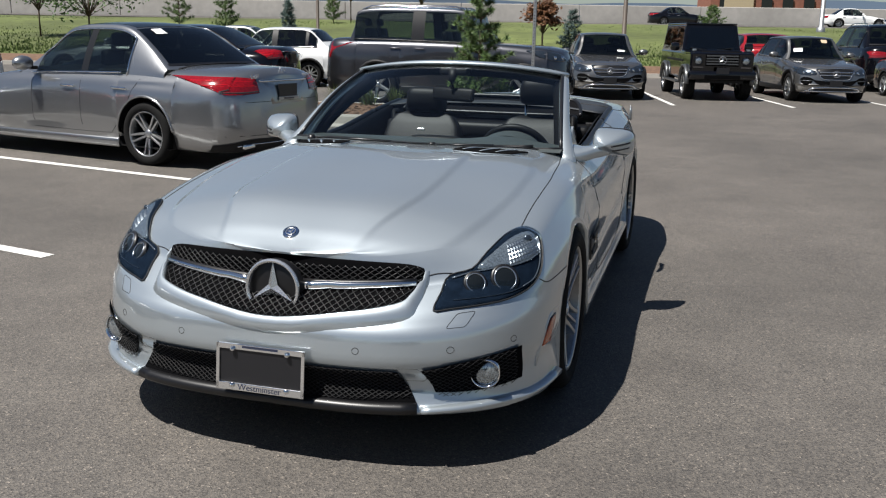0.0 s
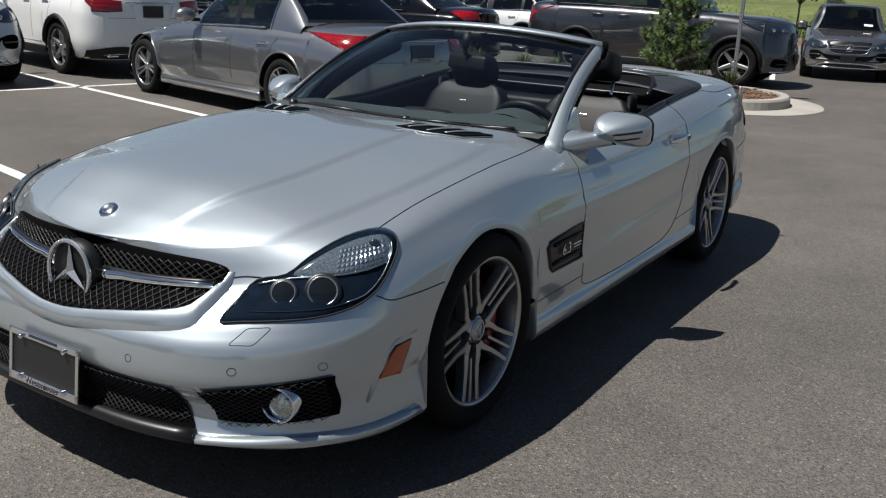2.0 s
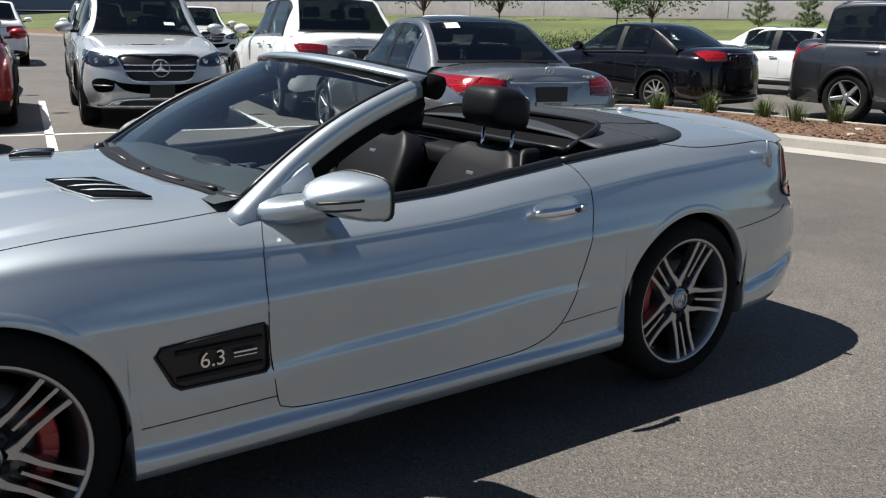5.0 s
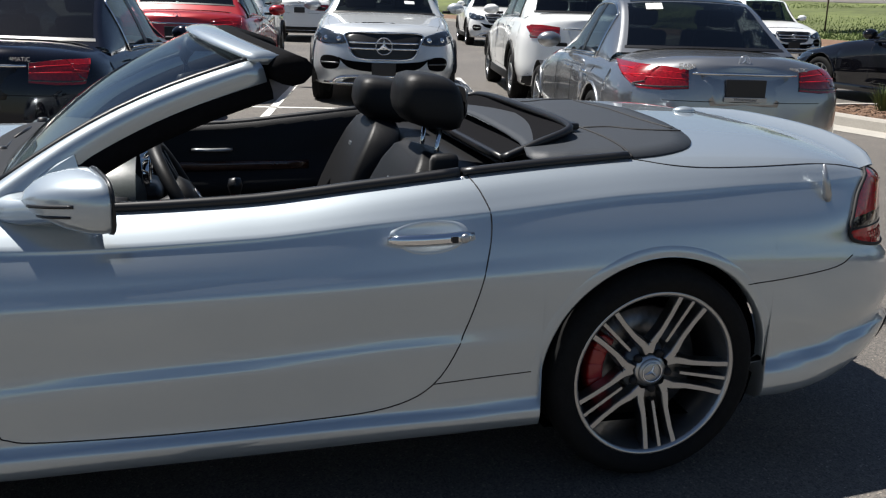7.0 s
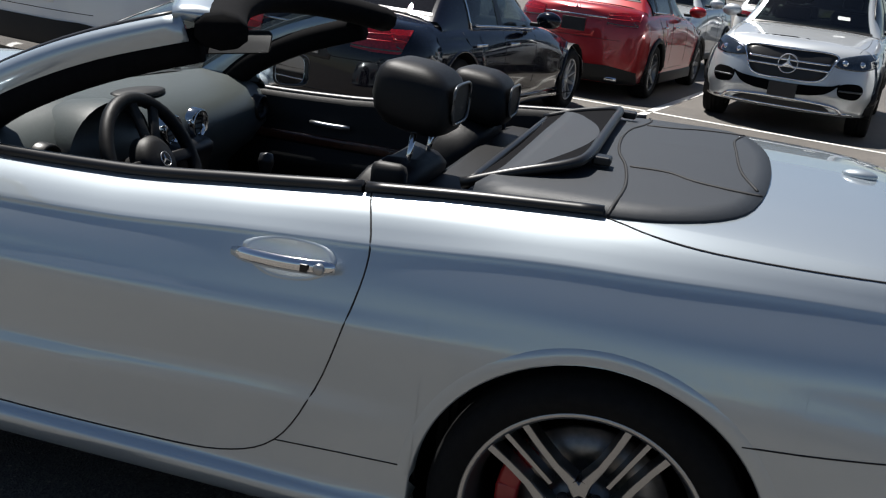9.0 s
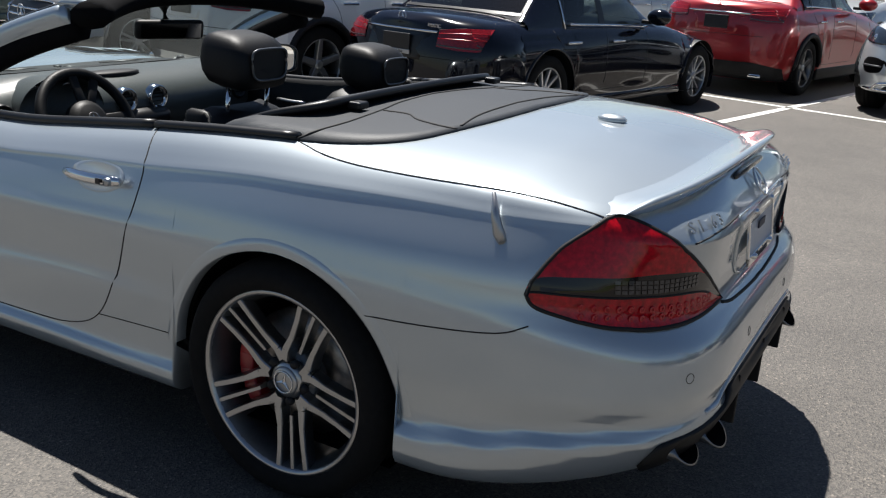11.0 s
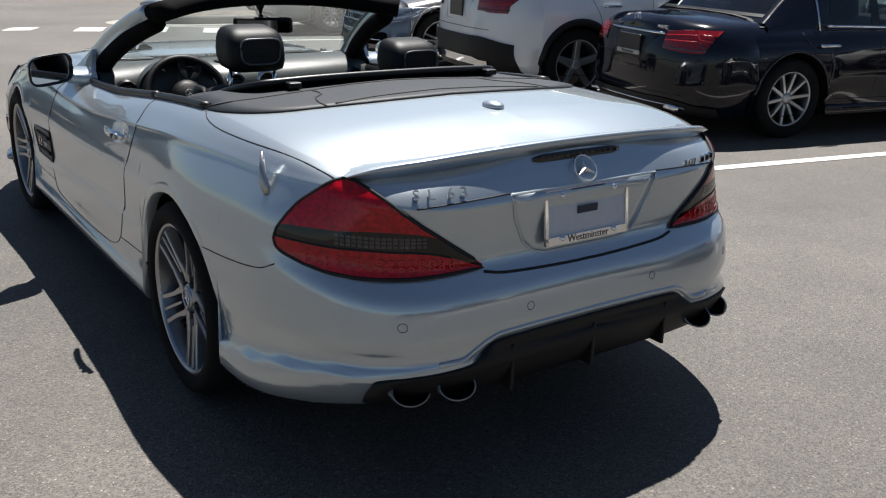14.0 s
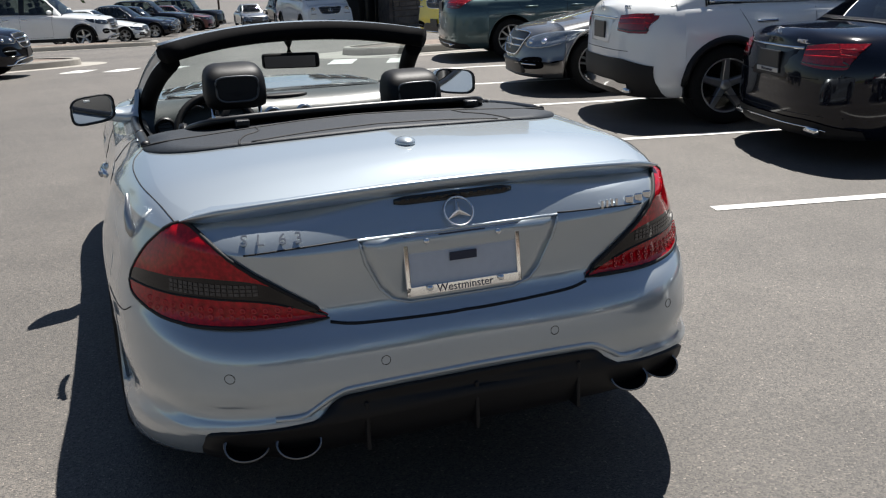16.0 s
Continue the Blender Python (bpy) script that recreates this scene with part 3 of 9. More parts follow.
def vehicle(name, m, paint, label, category, L, W, H, wb, fo, rw, hood, belt, deck, glass, roofw, style="ten", group="parked cars",
            front="merc", rear="merc", cladding=0.0, grid=None, plates=("plate_black", "plate_black"), rails=False, face="alloy_mid", boxy=0.0, lamp="lamp_dark", exhaust=True, lampz=None, roof_glass=False):
    """L, W, H: size; wb: wheelbase; fo: front overhang; rw: wheel radius; hood: (z at nose, z at screen); belt: (z front, z rear);
    deck: z at the tail; glass: x of screen base, roof front, roof rear, rear glass base from the front axle's middle."""
    car = thing(name, m, label, category, group)
    xf, xr = wb / 2 + fo, wb / 2 + fo - L
    hw = W / 2
    xg0, xg1, xg2, xg3 = glass
    ax, ar = wb / 2, rw + 0.055
    zb = 0.19 if rw < 0.35 else 0.26
    estate = xg3 < xr + 0.45
    ztop = pch((xr, deck - 0.06), (xr + 0.12, deck), (xg3, deck + 0.015), (xg0, hood[1]), (xf - 0.5, hood[0] + 0.05), (xf - 0.12, hood[0]), (xf, hood[0] - 0.05))
    zbelt = pch((xr, deck - 0.12), (xr + 0.3, belt[1] - 0.015), (xg3 + 0.2, belt[1]), (xg0, belt[0]), (xf - 0.5, hood[0]), (xf, hood[0] - 0.10))
    sq = 0.02 + boxy
    lv = [
        dict(z=ztop, w=pch((0, 0.0)), xf=xf - 0.10, xr=xr + 0.05),
        dict(z=lambda x: ztop(x) * 0.86 + zbelt(x) * 0.14, w=pch((xr, hw * 0.42), (0, hw * 0.45), (xf, hw * 0.42)), xf=xf - 0.10, xr=xr + 0.05),
        dict(z=lambda x: ztop(x) * 0.35 + zbelt(x) * 0.65, w=pch((xr, hw * 0.70), (0, hw * 0.76), (xf, hw * 0.70)), xf=xf - 0.10, xr=xr + 0.05),
        dict(z=lambda x: zbelt(x) - 0.02, w=pch((xr, hw * 0.82), (0, hw * 0.885), (xf, hw * 0.82)), xf=xf - 0.085, xr=xr + 0.045),
        dict(z=lambda x: zbelt(x) - 0.09, w=pch((xr, hw * 0.90), (0, hw * 0.955), (xf, hw * 0.88)), xf=xf - 0.05, xr=xr + 0.03),
        dict(z=lambda x: zbelt(x) - 0.115, w=pch((xr, hw * 0.908), (0, hw * 0.962), (xf, hw * 0.89)), xf=xf - 0.045, xr=xr + 0.027),
        dict(z=lambda x: zbelt(x) * 0.72 + 0.05, w=pch((xr, hw * 0.94), (-ax, hw * 0.99), (0, hw * 0.975), (ax, hw * 0.985), (xf, hw * 0.9)), xf=xf - 0.03, xr=xr + 0.015),
        dict(z=lambda x: zbelt(x) * 0.52, w=pch((xr, hw * 0.95), (-ax, hw), (0, hw * 0.98), (ax, hw), (xf, hw * 0.94)), xf=xf, xr=xr),
        dict(z=lambda x: 0.40 + (zb - 0.19), w=pch((xr, hw * 0.95), (-ax, hw), (0, hw * 0.97), (ax, hw), (xf, hw * 0.94)), xf=xf, xr=xr),
        dict(z=lambda x: zb + 0.09, w=pch((xr, hw * 0.93), (0, hw * 0.975), (xf, hw * 0.92)), xf=xf - 0.015, xr=xr + 0.02),
        dict(z=lambda x: zb, w=pch((xr, hw * 0.88), (0, hw * 0.95), (xf, hw * 0.88)), xf=xf - 0.05, xr=xr + 0.07),
        dict(z=lambda x: zb - 0.005, w=pch((xr, hw * 0.6), (0, hw * 0.7), (xf, hw * 0.6)), xf=xf - 0.3, xr=xr + 0.3),
    ]
    nf = 2.6 if not boxy else 5.0
    rows, ksh = skin(lv, xf, xr, xf - (0.62 if not boxy else 0.3), xr + (0.5 if not boxy else 0.25), nf, 2.6 if not boxy else 6, nf, 3.0 if not boxy else 7,
                     [(ax, rw, ar), (-ax, rw, ar)], 3, step=0.06, n_end=18, n_top=4, n_side=24)
    verts, faces = skin_mesh(rows)
    shell = Shell(verts, faces)
    bm = clean(verts, faces)
    bmesh.ops.recalc_face_normals(bm, faces=bm.faces)
    body = raw_part("body", bm, paint, car)
    me = body.data
    near = [[] for _ in me.vertices]
    for e in me.edges:
        near[e.vertices[0]].append(e.vertices[1])
        near[e.vertices[1]].append(e.vertices[0])
    nn = [q.normal.copy() for q in me.vertices]
    for _ in range(3):
        nn = [(q + sum((nn[b] for b in near[a]), Vector()) / max(1, len(near[a]))).normalized() for a, q in enumerate(nn)]
    me.normals_split_custom_set_from_vertices([tuple(q) for q in nn])
    # cabin: edges of the roof and of the belt, with windows laid into the surfaces between
    zr = H
    crown = 0.035
    roof = [(xg0, ztop(xg0) - 0.03), (xg0 * 0.72 + xg1 * 0.28, 0), (xg0 * 0.4 + xg1 * 0.6, 0), (xg1, zr - 0.035), ((xg1 + xg2) / 2, zr), (xg2, zr - 0.035), (xg2 * 0.5 + xg3 * 0.5, 0), (xg3, ztop(xg3) - 0.045)]
    za, zd = roof[0][1], roof[-1][1]
    roof[1] = (roof[1][0], za + (zr - 0.035 - za) * 0.33)
    roof[2] = (roof[2][0], za + (zr - 0.035 - za) * 0.66)
    roof[6] = (roof[6][0], zd + (zr - 0.035 - zd) * (0.56 if not estate else 0.55))
    prof = spline([(x, 0, z) for x, z in roof], 4)
    wbelt, wroof = hw * 0.885, roofw
    na = len(prof)

    def cab(i, q):
        """q: 0 the centre, 1 the roof's edge, 2 the belt."""
        p = prof[i]
        t = i / (na - 1)
        we = wroof + (wbelt * 0.93 - wroof) * (abs(2 * t - 1) ** 2.2)
        zc = zbelt(p.x) - 0.055
        if q <= 1:
            y = we * q
            return Vector((p.x - 0.07 * q ** 2.4 * (1 if t < 0.5 else -1) * abs(2 * t - 1), y, p.z - crown * q ** 2.5 * (1 - abs(2 * t - 1) ** 3)))
        e = cab(i, 1)
        s = q - 1
        zz = min(zc, e.z)
        bulge = 0.02 * math.sin(math.pi * s)
        return Vector((e.x, e.y + (max(wbelt, e.y) - e.y) * s + bulge, e.z + (zz - e.z) * s))
    n4 = na - 1
    ir0, ir1 = 20.6, n4 - (0.8 if not estate else 2.4)
    segs = ((5.5, 15.2), (15.8, 21.5)) if not estate else ((5.0, 14.3), (14.9, 20.0), (20.5, 24.0))
    holes = [(0.6, 11.4, 0.0, 0.90), (ir0, ir1, 0.0, 0.90)] + [(a, b, 1.10, 1.93) for a, b in segs]

    def cabf(t, q):
        lo = min(int(t), na - 2)
        return cab(lo, q).lerp(cab(lo + 1, q), t - lo)
    cols = [0, 0.35, 0.7, 0.9, 0.95, 1.0, 1.05, 1.10, 1.25, 1.5, 1.75, 1.93, 2.0]
    runs = sorted(set(range(na)) | {h[0] for h in holes} | {h[1] for h in holes})
    grid_v, grid_f = [], []
    k = len(cols)
    for sgn in (1, -1):
        base = len(grid_v)
        for t in runs:
            for q in cols:
                p = cabf(t, q)
                grid_v.append(Vector((p.x, p.y * sgn, p.z)))
        for i in range(len(runs) - 1):
            for j in range(k - 1):
                tm, qm = (runs[i] + runs[i + 1]) / 2, (cols[j] + cols[j + 1]) / 2
                if any(a < tm < b and c <= qm < e for a, b, c, e in holes):
                    continue
                f = (base + i * k + j, base + (i + 1) * k + j, base + (i + 1) * k + j + 1, base + i * k + j + 1)
                grid_f.append(f if sgn > 0 else f[::-1])
    bm = clean(grid_v, grid_f)
    bmesh.ops.recalc_face_normals(bm, faces=bm.faces)
    raw_part("cabin", bm, paint, car)

    def pane(nm, i0, i1, q0, q1, sgn, material, lift=0.002, ni=8, nq=5, both=False):
        vv, ff = [], []
        for a in range(ni + 1):
            t = i0 + (i1 - i0) * a / ni
            lo = min(int(t), na - 2)
            for b in range(nq + 1):
                q = q0 + (q1 - q0) * b / nq
                sg = sgn
                if both:
                    sg = 1 if q >= 0 else -1
                    q = abs(q)
                p = cabf(t, q)
                e = 0.01
                t1 = cab(lo + 1, q) - cab(lo, q)
                t2 = cab(lo, min(2, q + e)) - cab(lo, q - e if q >= e else 0)
                n = t1.cross(t2)
                n = n.normalized() if n.length > 1e-9 else Vector((0, 0, 1))
                if n.z < -0.02 or (q > 1 and n.y < 0):
                    n = -n
                p = p + n * lift
                vv.append(Vector((p.x, p.y * sg, p.z)))
        for a in range(ni):
            for b in range(nq):
                ff.append((a * (nq + 1) + b, (a + 1) * (nq + 1) + b, (a + 1) * (nq + 1) + b + 1, a * (nq + 1) + b + 1))
        d = (0, -sgn, -0.3) if not both else (0, 0, -1)
        return raw_part(nm, oriented(vv, ff, d), material, car)
    pane("windscreen", 0.5, 11.5, -0.91, 0.91, 1, "window_glass", both=True, nq=10)
    pane("rear_window", ir0 - 0.1, ir1 + 0.1, -0.91, 0.91, 1, "privacy_glass", both=True, nq=10)
    for i0, i1, nm in ((0.25, 0.75, "screen_seal"), (ir1 - 0.15, ir1 + 0.2, "window_seal")):
        pane(nm, i0, i1, -0.93, 0.93, 1, "satin_black", 0.004, 2, 10, True)
    for sgn in (1, -1):
        for a, b in segs:
            pane("side_window", a - 0.1, b + 0.1, 1.08, 1.95, sgn, "window_glass" if (a < 6 and front == "merc") or not estate else "privacy_glass")
        for (a, b), (c, e) in zip(segs, segs[1:]):
            pane("door_pillar", b - 0.15, c + 0.15, 1.07, 1.96, sgn, "satin_black", 0.006, 2)
        trim = "chrome" if front in ("merc", "star") else "satin_black"
        run = [cab(i, 1.0) for i in range(5, 22 if not estate else 25)]
        v, f = tube([Vector((p.x, (wbelt + 0.010) * sgn, zbelt(p.x) - 0.006)) for p in run], 0.011, 6)
        mesh_ob("belt_trim", v, f, trim, car)
        if front == "merc":
            i1 = segs[-1][1]
            loop = [cabf(segs[0][0] - 0.3 + (i1 + 0.6 - segs[0][0]) * u / 24, 1.075) for u in range(25)]
            loop += [cabf(i1 + 0.3, 1.075 + 0.9 * u / 5) for u in range(1, 6)]
            v, f = tube([Vector((p.x, (p.y + 0.008) * sgn, p.z)) for p in loop], 0.009, 6)
            mesh_ob("window_trim", v, f, "chrome" if not cladding else "satin_black", car)
    if roof_glass:
        pane("roof_glass", 11.9, 20.2, -0.86, 0.86, 1, "dark_glass", 0.003, 10, 10, True)
    # inside: an added dark sheet at the belt for cabin shade, seat backs with headrests
    vv, ff = [], []
    for a in range(13):
        x = xg0 - 0.02 + (xg3 + 0.04 - xg0) * a / 12
        for b in range(-4, 5):
            h, _ = shell.cast((x, wbelt * 0.96 * b / 4, 3), (0, 0, -1))
            vv.append(h + Vector((0, 0, 0.008)))
    for a in range(12):
        for b in range(8):
            ff.append((a * 9 + b, (a + 1) * 9 + b, (a + 1) * 9 + b + 1, a * 9 + b + 1))
    raw_part("cabin_trim", oriented(vv, ff, (0, 0, -1)), "plastic", car)
    xs1, xs2 = xg1 - 0.42, xg2 + 0.12
    for x, ys in ((xs1, (-0.36, 0.36)), (xs2, (-0.36, 0.36))):
        for y in ys:
            zb0 = ztop(x) - 0.02
            top = min(zr - 0.16, zb0 + 0.34)
            bmh = box((0.13, 0.46, max(0.1, top - 0.14 - zb0)), (x - 0.02, y, (zb0 + top - 0.14) / 2), Euler((0, -0.2, 0)).to_matrix(), 0.045)
            st = part("seat", bmh, "leather", car, smooth=True)
            part("headrest", box((0.10, 0.25, 0.15), (x - 0.07, y, top - 0.03), Euler((0, -0.15, 0)).to_matrix(), 0.04), "leather", st, smooth=True)
    # wheels, housings
    wsp = {"ten": ("w10", 0.33, 0.225, 0.225, "ten", face), "double": ("w2", 0.33, 0.245, 0.235, "double", face), "five": ("w5", 0.33, 0.25, 0.228, "five", face)}[style]
    wsp = (wsp[0] + face + str(rw), rw, wsp[2], wsp[3] * rw / 0.33, wsp[4], wsp[5])
    for sx in (1, -1):
        for sy in (1, -1):
            add_wheel(car, wsp[0], (sx * ax, sy * (hw - 0.135), rw), sy, turn=random.uniform(0, 70), spec=wsp[1:])
            v, f = lathe([(0.0, 0.0), (ar + 0.004, 0.0), (ar + 0.004, 0.32)], 36)
            vv = [Vector((x + sx * ax, sy * (hw - 0.34 + y), max(z + rw, zb))) for x, y, z in v]
            bmh = clean(vv, f)
            raw_part("wheel_housing", bmh, "plastic", car)
            lip = [Vector((sx * ax + ar * math.sin(t), 0, rw + ar * math.cos(t))) for t in [math.pi * (k / 20 - 0.5) * 1.0 for k in range(21)]]
            pts = []
            for p in lip:
                h, n = shell.cast((p.x, sy * 3, max(p.z, zb + 0.05) + 0.012), (0, -sy, 0))
                pts.append(h + Vector((0, sy * 0.0, -0.006)))
            v, f = tube(pts, 0.014 if not cladding else 0.035, 6)
            mesh_ob("arch_lip", v, f, "plastic" if cladding else paint, car)
    # sill or cladding
    for sy in (1, -1):
        o = box((wb - 2 * ar - 0.02, 0.06, 0.10 + cladding), (0, sy * (hw * 0.955), zb + 0.03 + cladding / 2), bevel=0.02)
        part("sill", o, "plastic" if cladding else paint, car, smooth=True)
    bmu = box((L * 0.82, W * 0.8, 0.05), ((xf + xr) / 2, 0, zb + 0.02))
    part("underbody", bmu, "plastic", car)
    bmu = box((wb * 0.55, W * 0.72, 0.02), (0, 0, zb + 0.12))
    part("floor_pan", bmu, "plastic", car)
    # doors: shut lines and handles
    zb2 = zb + 0.13 + cladding
    for sy in (1, -1):
        d = (0, -sy, 0)
        ys = sy * 3.0
        xd = [xg0 - 0.35 + 0.0, (xg1 + xg2) / 2 + 0.05, -ax + ar * 0.55]
        zt = zbelt(0) - 0.03
        for i, x in enumerate(xd):
            pts = [(x + (0.0 if i < 2 else -0.10), ys, zt), (x, ys, zt - 0.2), (x, ys, zb2 + 0.12), (x - 0.015 + (0.13 if i == 2 else 0), ys, zb2 + (0.06 if i < 2 else 0.16))]
            if i == 2:
                pts = [(x - 0.12, ys, zt), (x - 0.02, ys, zt - 0.18), (x + 0.05, ys, zt - 0.36), (xd[2] + 0.28, ys, zb2)]
            line_part("shut_line", shell, pts, d, car, 0.003, smooth_n=4)
        line_part("shut_line", shell, [(xd[0] - 0.01, ys, zb2), (xd[1], ys, zb2 - 0.005), (xd[2] + 0.28, ys, zb2)], d, car, 0.003, smooth_n=6)
        for x in (xd[1] + 0.17, xd[2] + 0.12):
            (h, n), = [shell.cast((x, ys, zt - 0.11), d)]
            bmh = box((0.21, 0.022, 0.026), h + n * 0.022, bevel=0.009)
            hd = part("door_handle", bmh, "chrome" if front == "merc" else paint, car, smooth=True)
        # mirrors
        h = cab(4, 1.9)
        bmh = bmesh.new()
        bmesh.ops.create_icosphere(bmh, subdivisions=3, radius=1, matrix=Matrix.Translation((h.x - 0.12, sy * (hw + 0.075), zt + 0.115)) @ Matrix.Diagonal((0.085, 0.125, 0.08, 1)))
        mir = part("door_mirror", bmh, paint, car, smooth=True)
        bmh = box((0.05, 0.12, 0.04), (h.x - 0.10, sy * (hw - 0.06), zt + 0.06), bevel=0.012)
        part("mirror_arm", bmh, "plastic", car, smooth=True)
    # nose
    zn = hood[0]
    dx = (-1, 0, 0)
    X = xf + 1.5
    if front in ("merc", "star"):
        gw, g0, g1 = (0.43, zn - 0.30, zn - 0.06) if not grid else grid
        o = [(X, gw * 1.0, g1), (X, 0, g1 + 0.012), (X, -gw, g1), (X, -gw * 0.98, (g0 + g1) / 2 + 0.02), (X, -gw * 0.74, g0), (X, 0, g0 - 0.02), (X, gw * 0.74, g0), (X, gw * 0.98, (g0 + g1) / 2 + 0.02)]
        gr = patch_part("grille", shell, o, dx, 0.006, "satin_black", car, smooth_n=5)
        line_part("grille_frame", shell, o, dx, gr, 0.011, "chrome", 5, True, 0.008)
        for zz in ((g0 + g1) / 2 + 0.035, (g0 + g1) / 2 - 0.035):
            pts = [(X, gw * 0.93 * (1 - k / 6), zz) for k in range(13)]
            line_part("grille_bar", shell, pts, dx, gr, 0.014, "chrome" if boxy == 0 else "alloy_dark", off=0.012)
        star_at, _ = shell.cast((X, 0, (g0 + g1) / 2), dx)
        emblem("emblem", gr, Matrix.Translation(star_at + Vector((0.03, 0, 0))) @ pose(0, 0, 0, 90, 0, 90), 0.085 if rw < 0.37 else 0.11)
    for sy in (1, -1):
        dd = Vector((-0.86, -0.5 * sy, 0)).normalized()
        oz = zn - 0.10
        if boxy:
            cx, _ = shell.cast((X, sy * hw * 0.68, zn - 0.14), dx)
            v, f = lathe([(0.0, 0.02), (0.085, 0.015), (0.10, 0.03), (0.115, 0.02), (0.115, -0.05)], 28, "x")
            mesh_ob("headlight", [Vector(p) + cx for p in v], f, "lamp_glass", car)
            v, f = lathe([(0.092, 0.03), (0.12, 0.03), (0.12, -0.04)], 28, "x")
            mesh_ob("headlight_ring", [Vector(p) + cx for p in v], f, paint, car)
            cx2, _ = shell.cast((X, sy * hw * 0.68, zn - 0.30), dx)
            part("daytime_lamp", box((0.03, 0.22, 0.03), cx2 + Vector((0.01, 0, 0)), bevel=0.008), "lamp_glass", car)
        else:
            def onose(y, z):
                h, _ = shell.cast((X, y * sy, z), dx)
                return h
            o = [onose(hw * 0.52, oz - 0.11), onose(hw * 0.50, oz - 0.03), onose(hw * 0.72, oz + 0.045), Vector((xf - 0.62, sy * hw * 0.97, oz + 0.075)), Vector((xf - 0.60, sy * hw * 0.97, oz + 0.02)), Vector((xf - 0.42, sy * hw * 0.97, oz - 0.06)), onose(hw * 0.78, oz - 0.12)]
            hl = patch_part("headlight", shell, [p - dd * 0.0 for p in o], dd, 0.006, "lamp_glass" if lamp == "lamp_glass" else "lamp_dark", car, smooth_n=5)
            for k in (0.60, 0.78):
                c, n = shell.cast(onose(hw * k, oz - 0.05) - dd, dd)
                bmh = bmesh.new()
                bmesh.ops.create_uvsphere(bmh, u_segments=16, v_segments=8, radius=0.042, matrix=Matrix.Translation(c - n * 0.018))
                part("projector", bmh, "chrome", hl, smooth=True)
        # intakes and fog lamps
        suv = rw > 0.35 and front == "merc" and not boxy
        zi, hi, lo = (zb + 0.285, 0.085, -0.075) if suv else (zb + 0.16, 0.09, -0.055)
        o = [(X, sy * hw * 0.60, zi + lo * 0.6), (X, sy * hw * 0.585, zi + hi * 0.5), (X, sy * hw * 0.66, zi + hi), (X, sy * hw * 0.80, zi + hi), (X, sy * hw * 0.85, zi + 0.02), (X, sy * hw * 0.80, zi + lo), (X, sy * hw * 0.66, zi + lo)] if suv else \
            [(X, sy * hw * 0.52, zi - 0.055), (X, sy * hw * 0.50, zi + 0.05), (X, sy * hw * 0.78, zi + 0.09), (X, sy * hw * 0.83, zi + 0.03), (X, sy * hw * 0.80, zi - 0.045)]
        # flush patch on the uncut skin, its black standing for an intake's shade
        vent = patch_part("air_intake", shell, o, dx, 0.005, "shade_black", car, smooth_n=4)
        line_part("intake_bar", shell, [(X, sy * hw * ((0.60 if suv else 0.52) + 0.04 * k), zi) for k in range(7)], dx, vent, 0.010, "alloy_dark" if suv else "chrome" if front == "merc" else "satin_black", off=0.012)
    if suv:
        g0 = grid[1] if grid else zn - 0.30
        a = [(X, hw * y, z) for y, z in ((0.60, g0 - 0.02), (0.46, g0 - 0.13), (0.22, g0 - 0.17), (0.0, g0 - 0.175), (-0.22, g0 - 0.17), (-0.46, g0 - 0.13), (-0.60, g0 - 0.02))]
        b = [(X, hw * y, z) for y, z in ((0.60, g0 + 0.0), (0.50, g0 - 0.035), (0.25, g0 - 0.055), (0.0, g0 - 0.06), (-0.25, g0 - 0.055), (-0.50, g0 - 0.035), (-0.60, g0 + 0.0))]
        # black band laid on the bumper as the painted shade of an opening
        strip_part("bumper_intake", shell, [Vector(p) for p in a], [Vector(p) for p in b], dx, 0.006, "shade_black", car, "", 36, 4)
        line_part("bumper_trim", shell, [(X, hw * y, z) for y, z in ((0.68, zb + 0.035), (0.58, zb + 0.10), (0.30, zb + 0.125), (0.0, zb + 0.13), (-0.30, zb + 0.125), (-0.58, zb + 0.10), (-0.68, zb + 0.035))], dx, car, 0.020, "chrome", 5, False, 0.004)
    zu = 0.10 if suv else 0.20
    o = [(X, hw * 0.52, zb + 0.03), (X, hw * 0.44, zb + zu), (X, 0, zb + zu), (X, -hw * 0.44, zb + zu), (X, -hw * 0.52, zb + 0.03), (X, 0, zb + 0.02)]
    patch_part("lower_intake", shell, o, dx, 0.006, "satin_black", car, smooth_n=4)
    line_part("lip_trim", shell, [(X, hw * 0.8 * (1 - k / 8), zb + 0.03) for k in range(17)], dx, car, 0.016, "chrome" if cladding else "satin_black", off=0.0)
    if plates[0]:
        c, n = shell.cast((X, 0, zb + 0.22), dx)
        part("number_plate", box((0.02, 0.31, 0.16), c + Vector((0.015, 0, 0)), bevel=0.006), plates[0], car)
    line_part("shut_line", shell, [(p.x, p.y, 3) for p in [Vector((xg0 + 0.1, hw * 0.78, 0)), Vector(((xg0 + xf) / 2, hw * 0.78, 0)), Vector((xf - 0.35, hw * 0.72, 0))]], (0, 0, -1), car, 0.003, smooth_n=5)
    line_part("shut_line", shell, [(p.x, -p.y, 3) for p in [Vector((xg0 + 0.1, hw * 0.78, 0)), Vector(((xg0 + xf) / 2, hw * 0.78, 0)), Vector((xf - 0.35, hw * 0.72, 0))]], (0, 0, -1), car, 0.003, smooth_n=5)
    # tail
    bx = (1, 0, 0)
    XR = xr - 1.5
    zt = lampz if lampz else min(deck - 0.10, 1.02) if not estate else 1.0
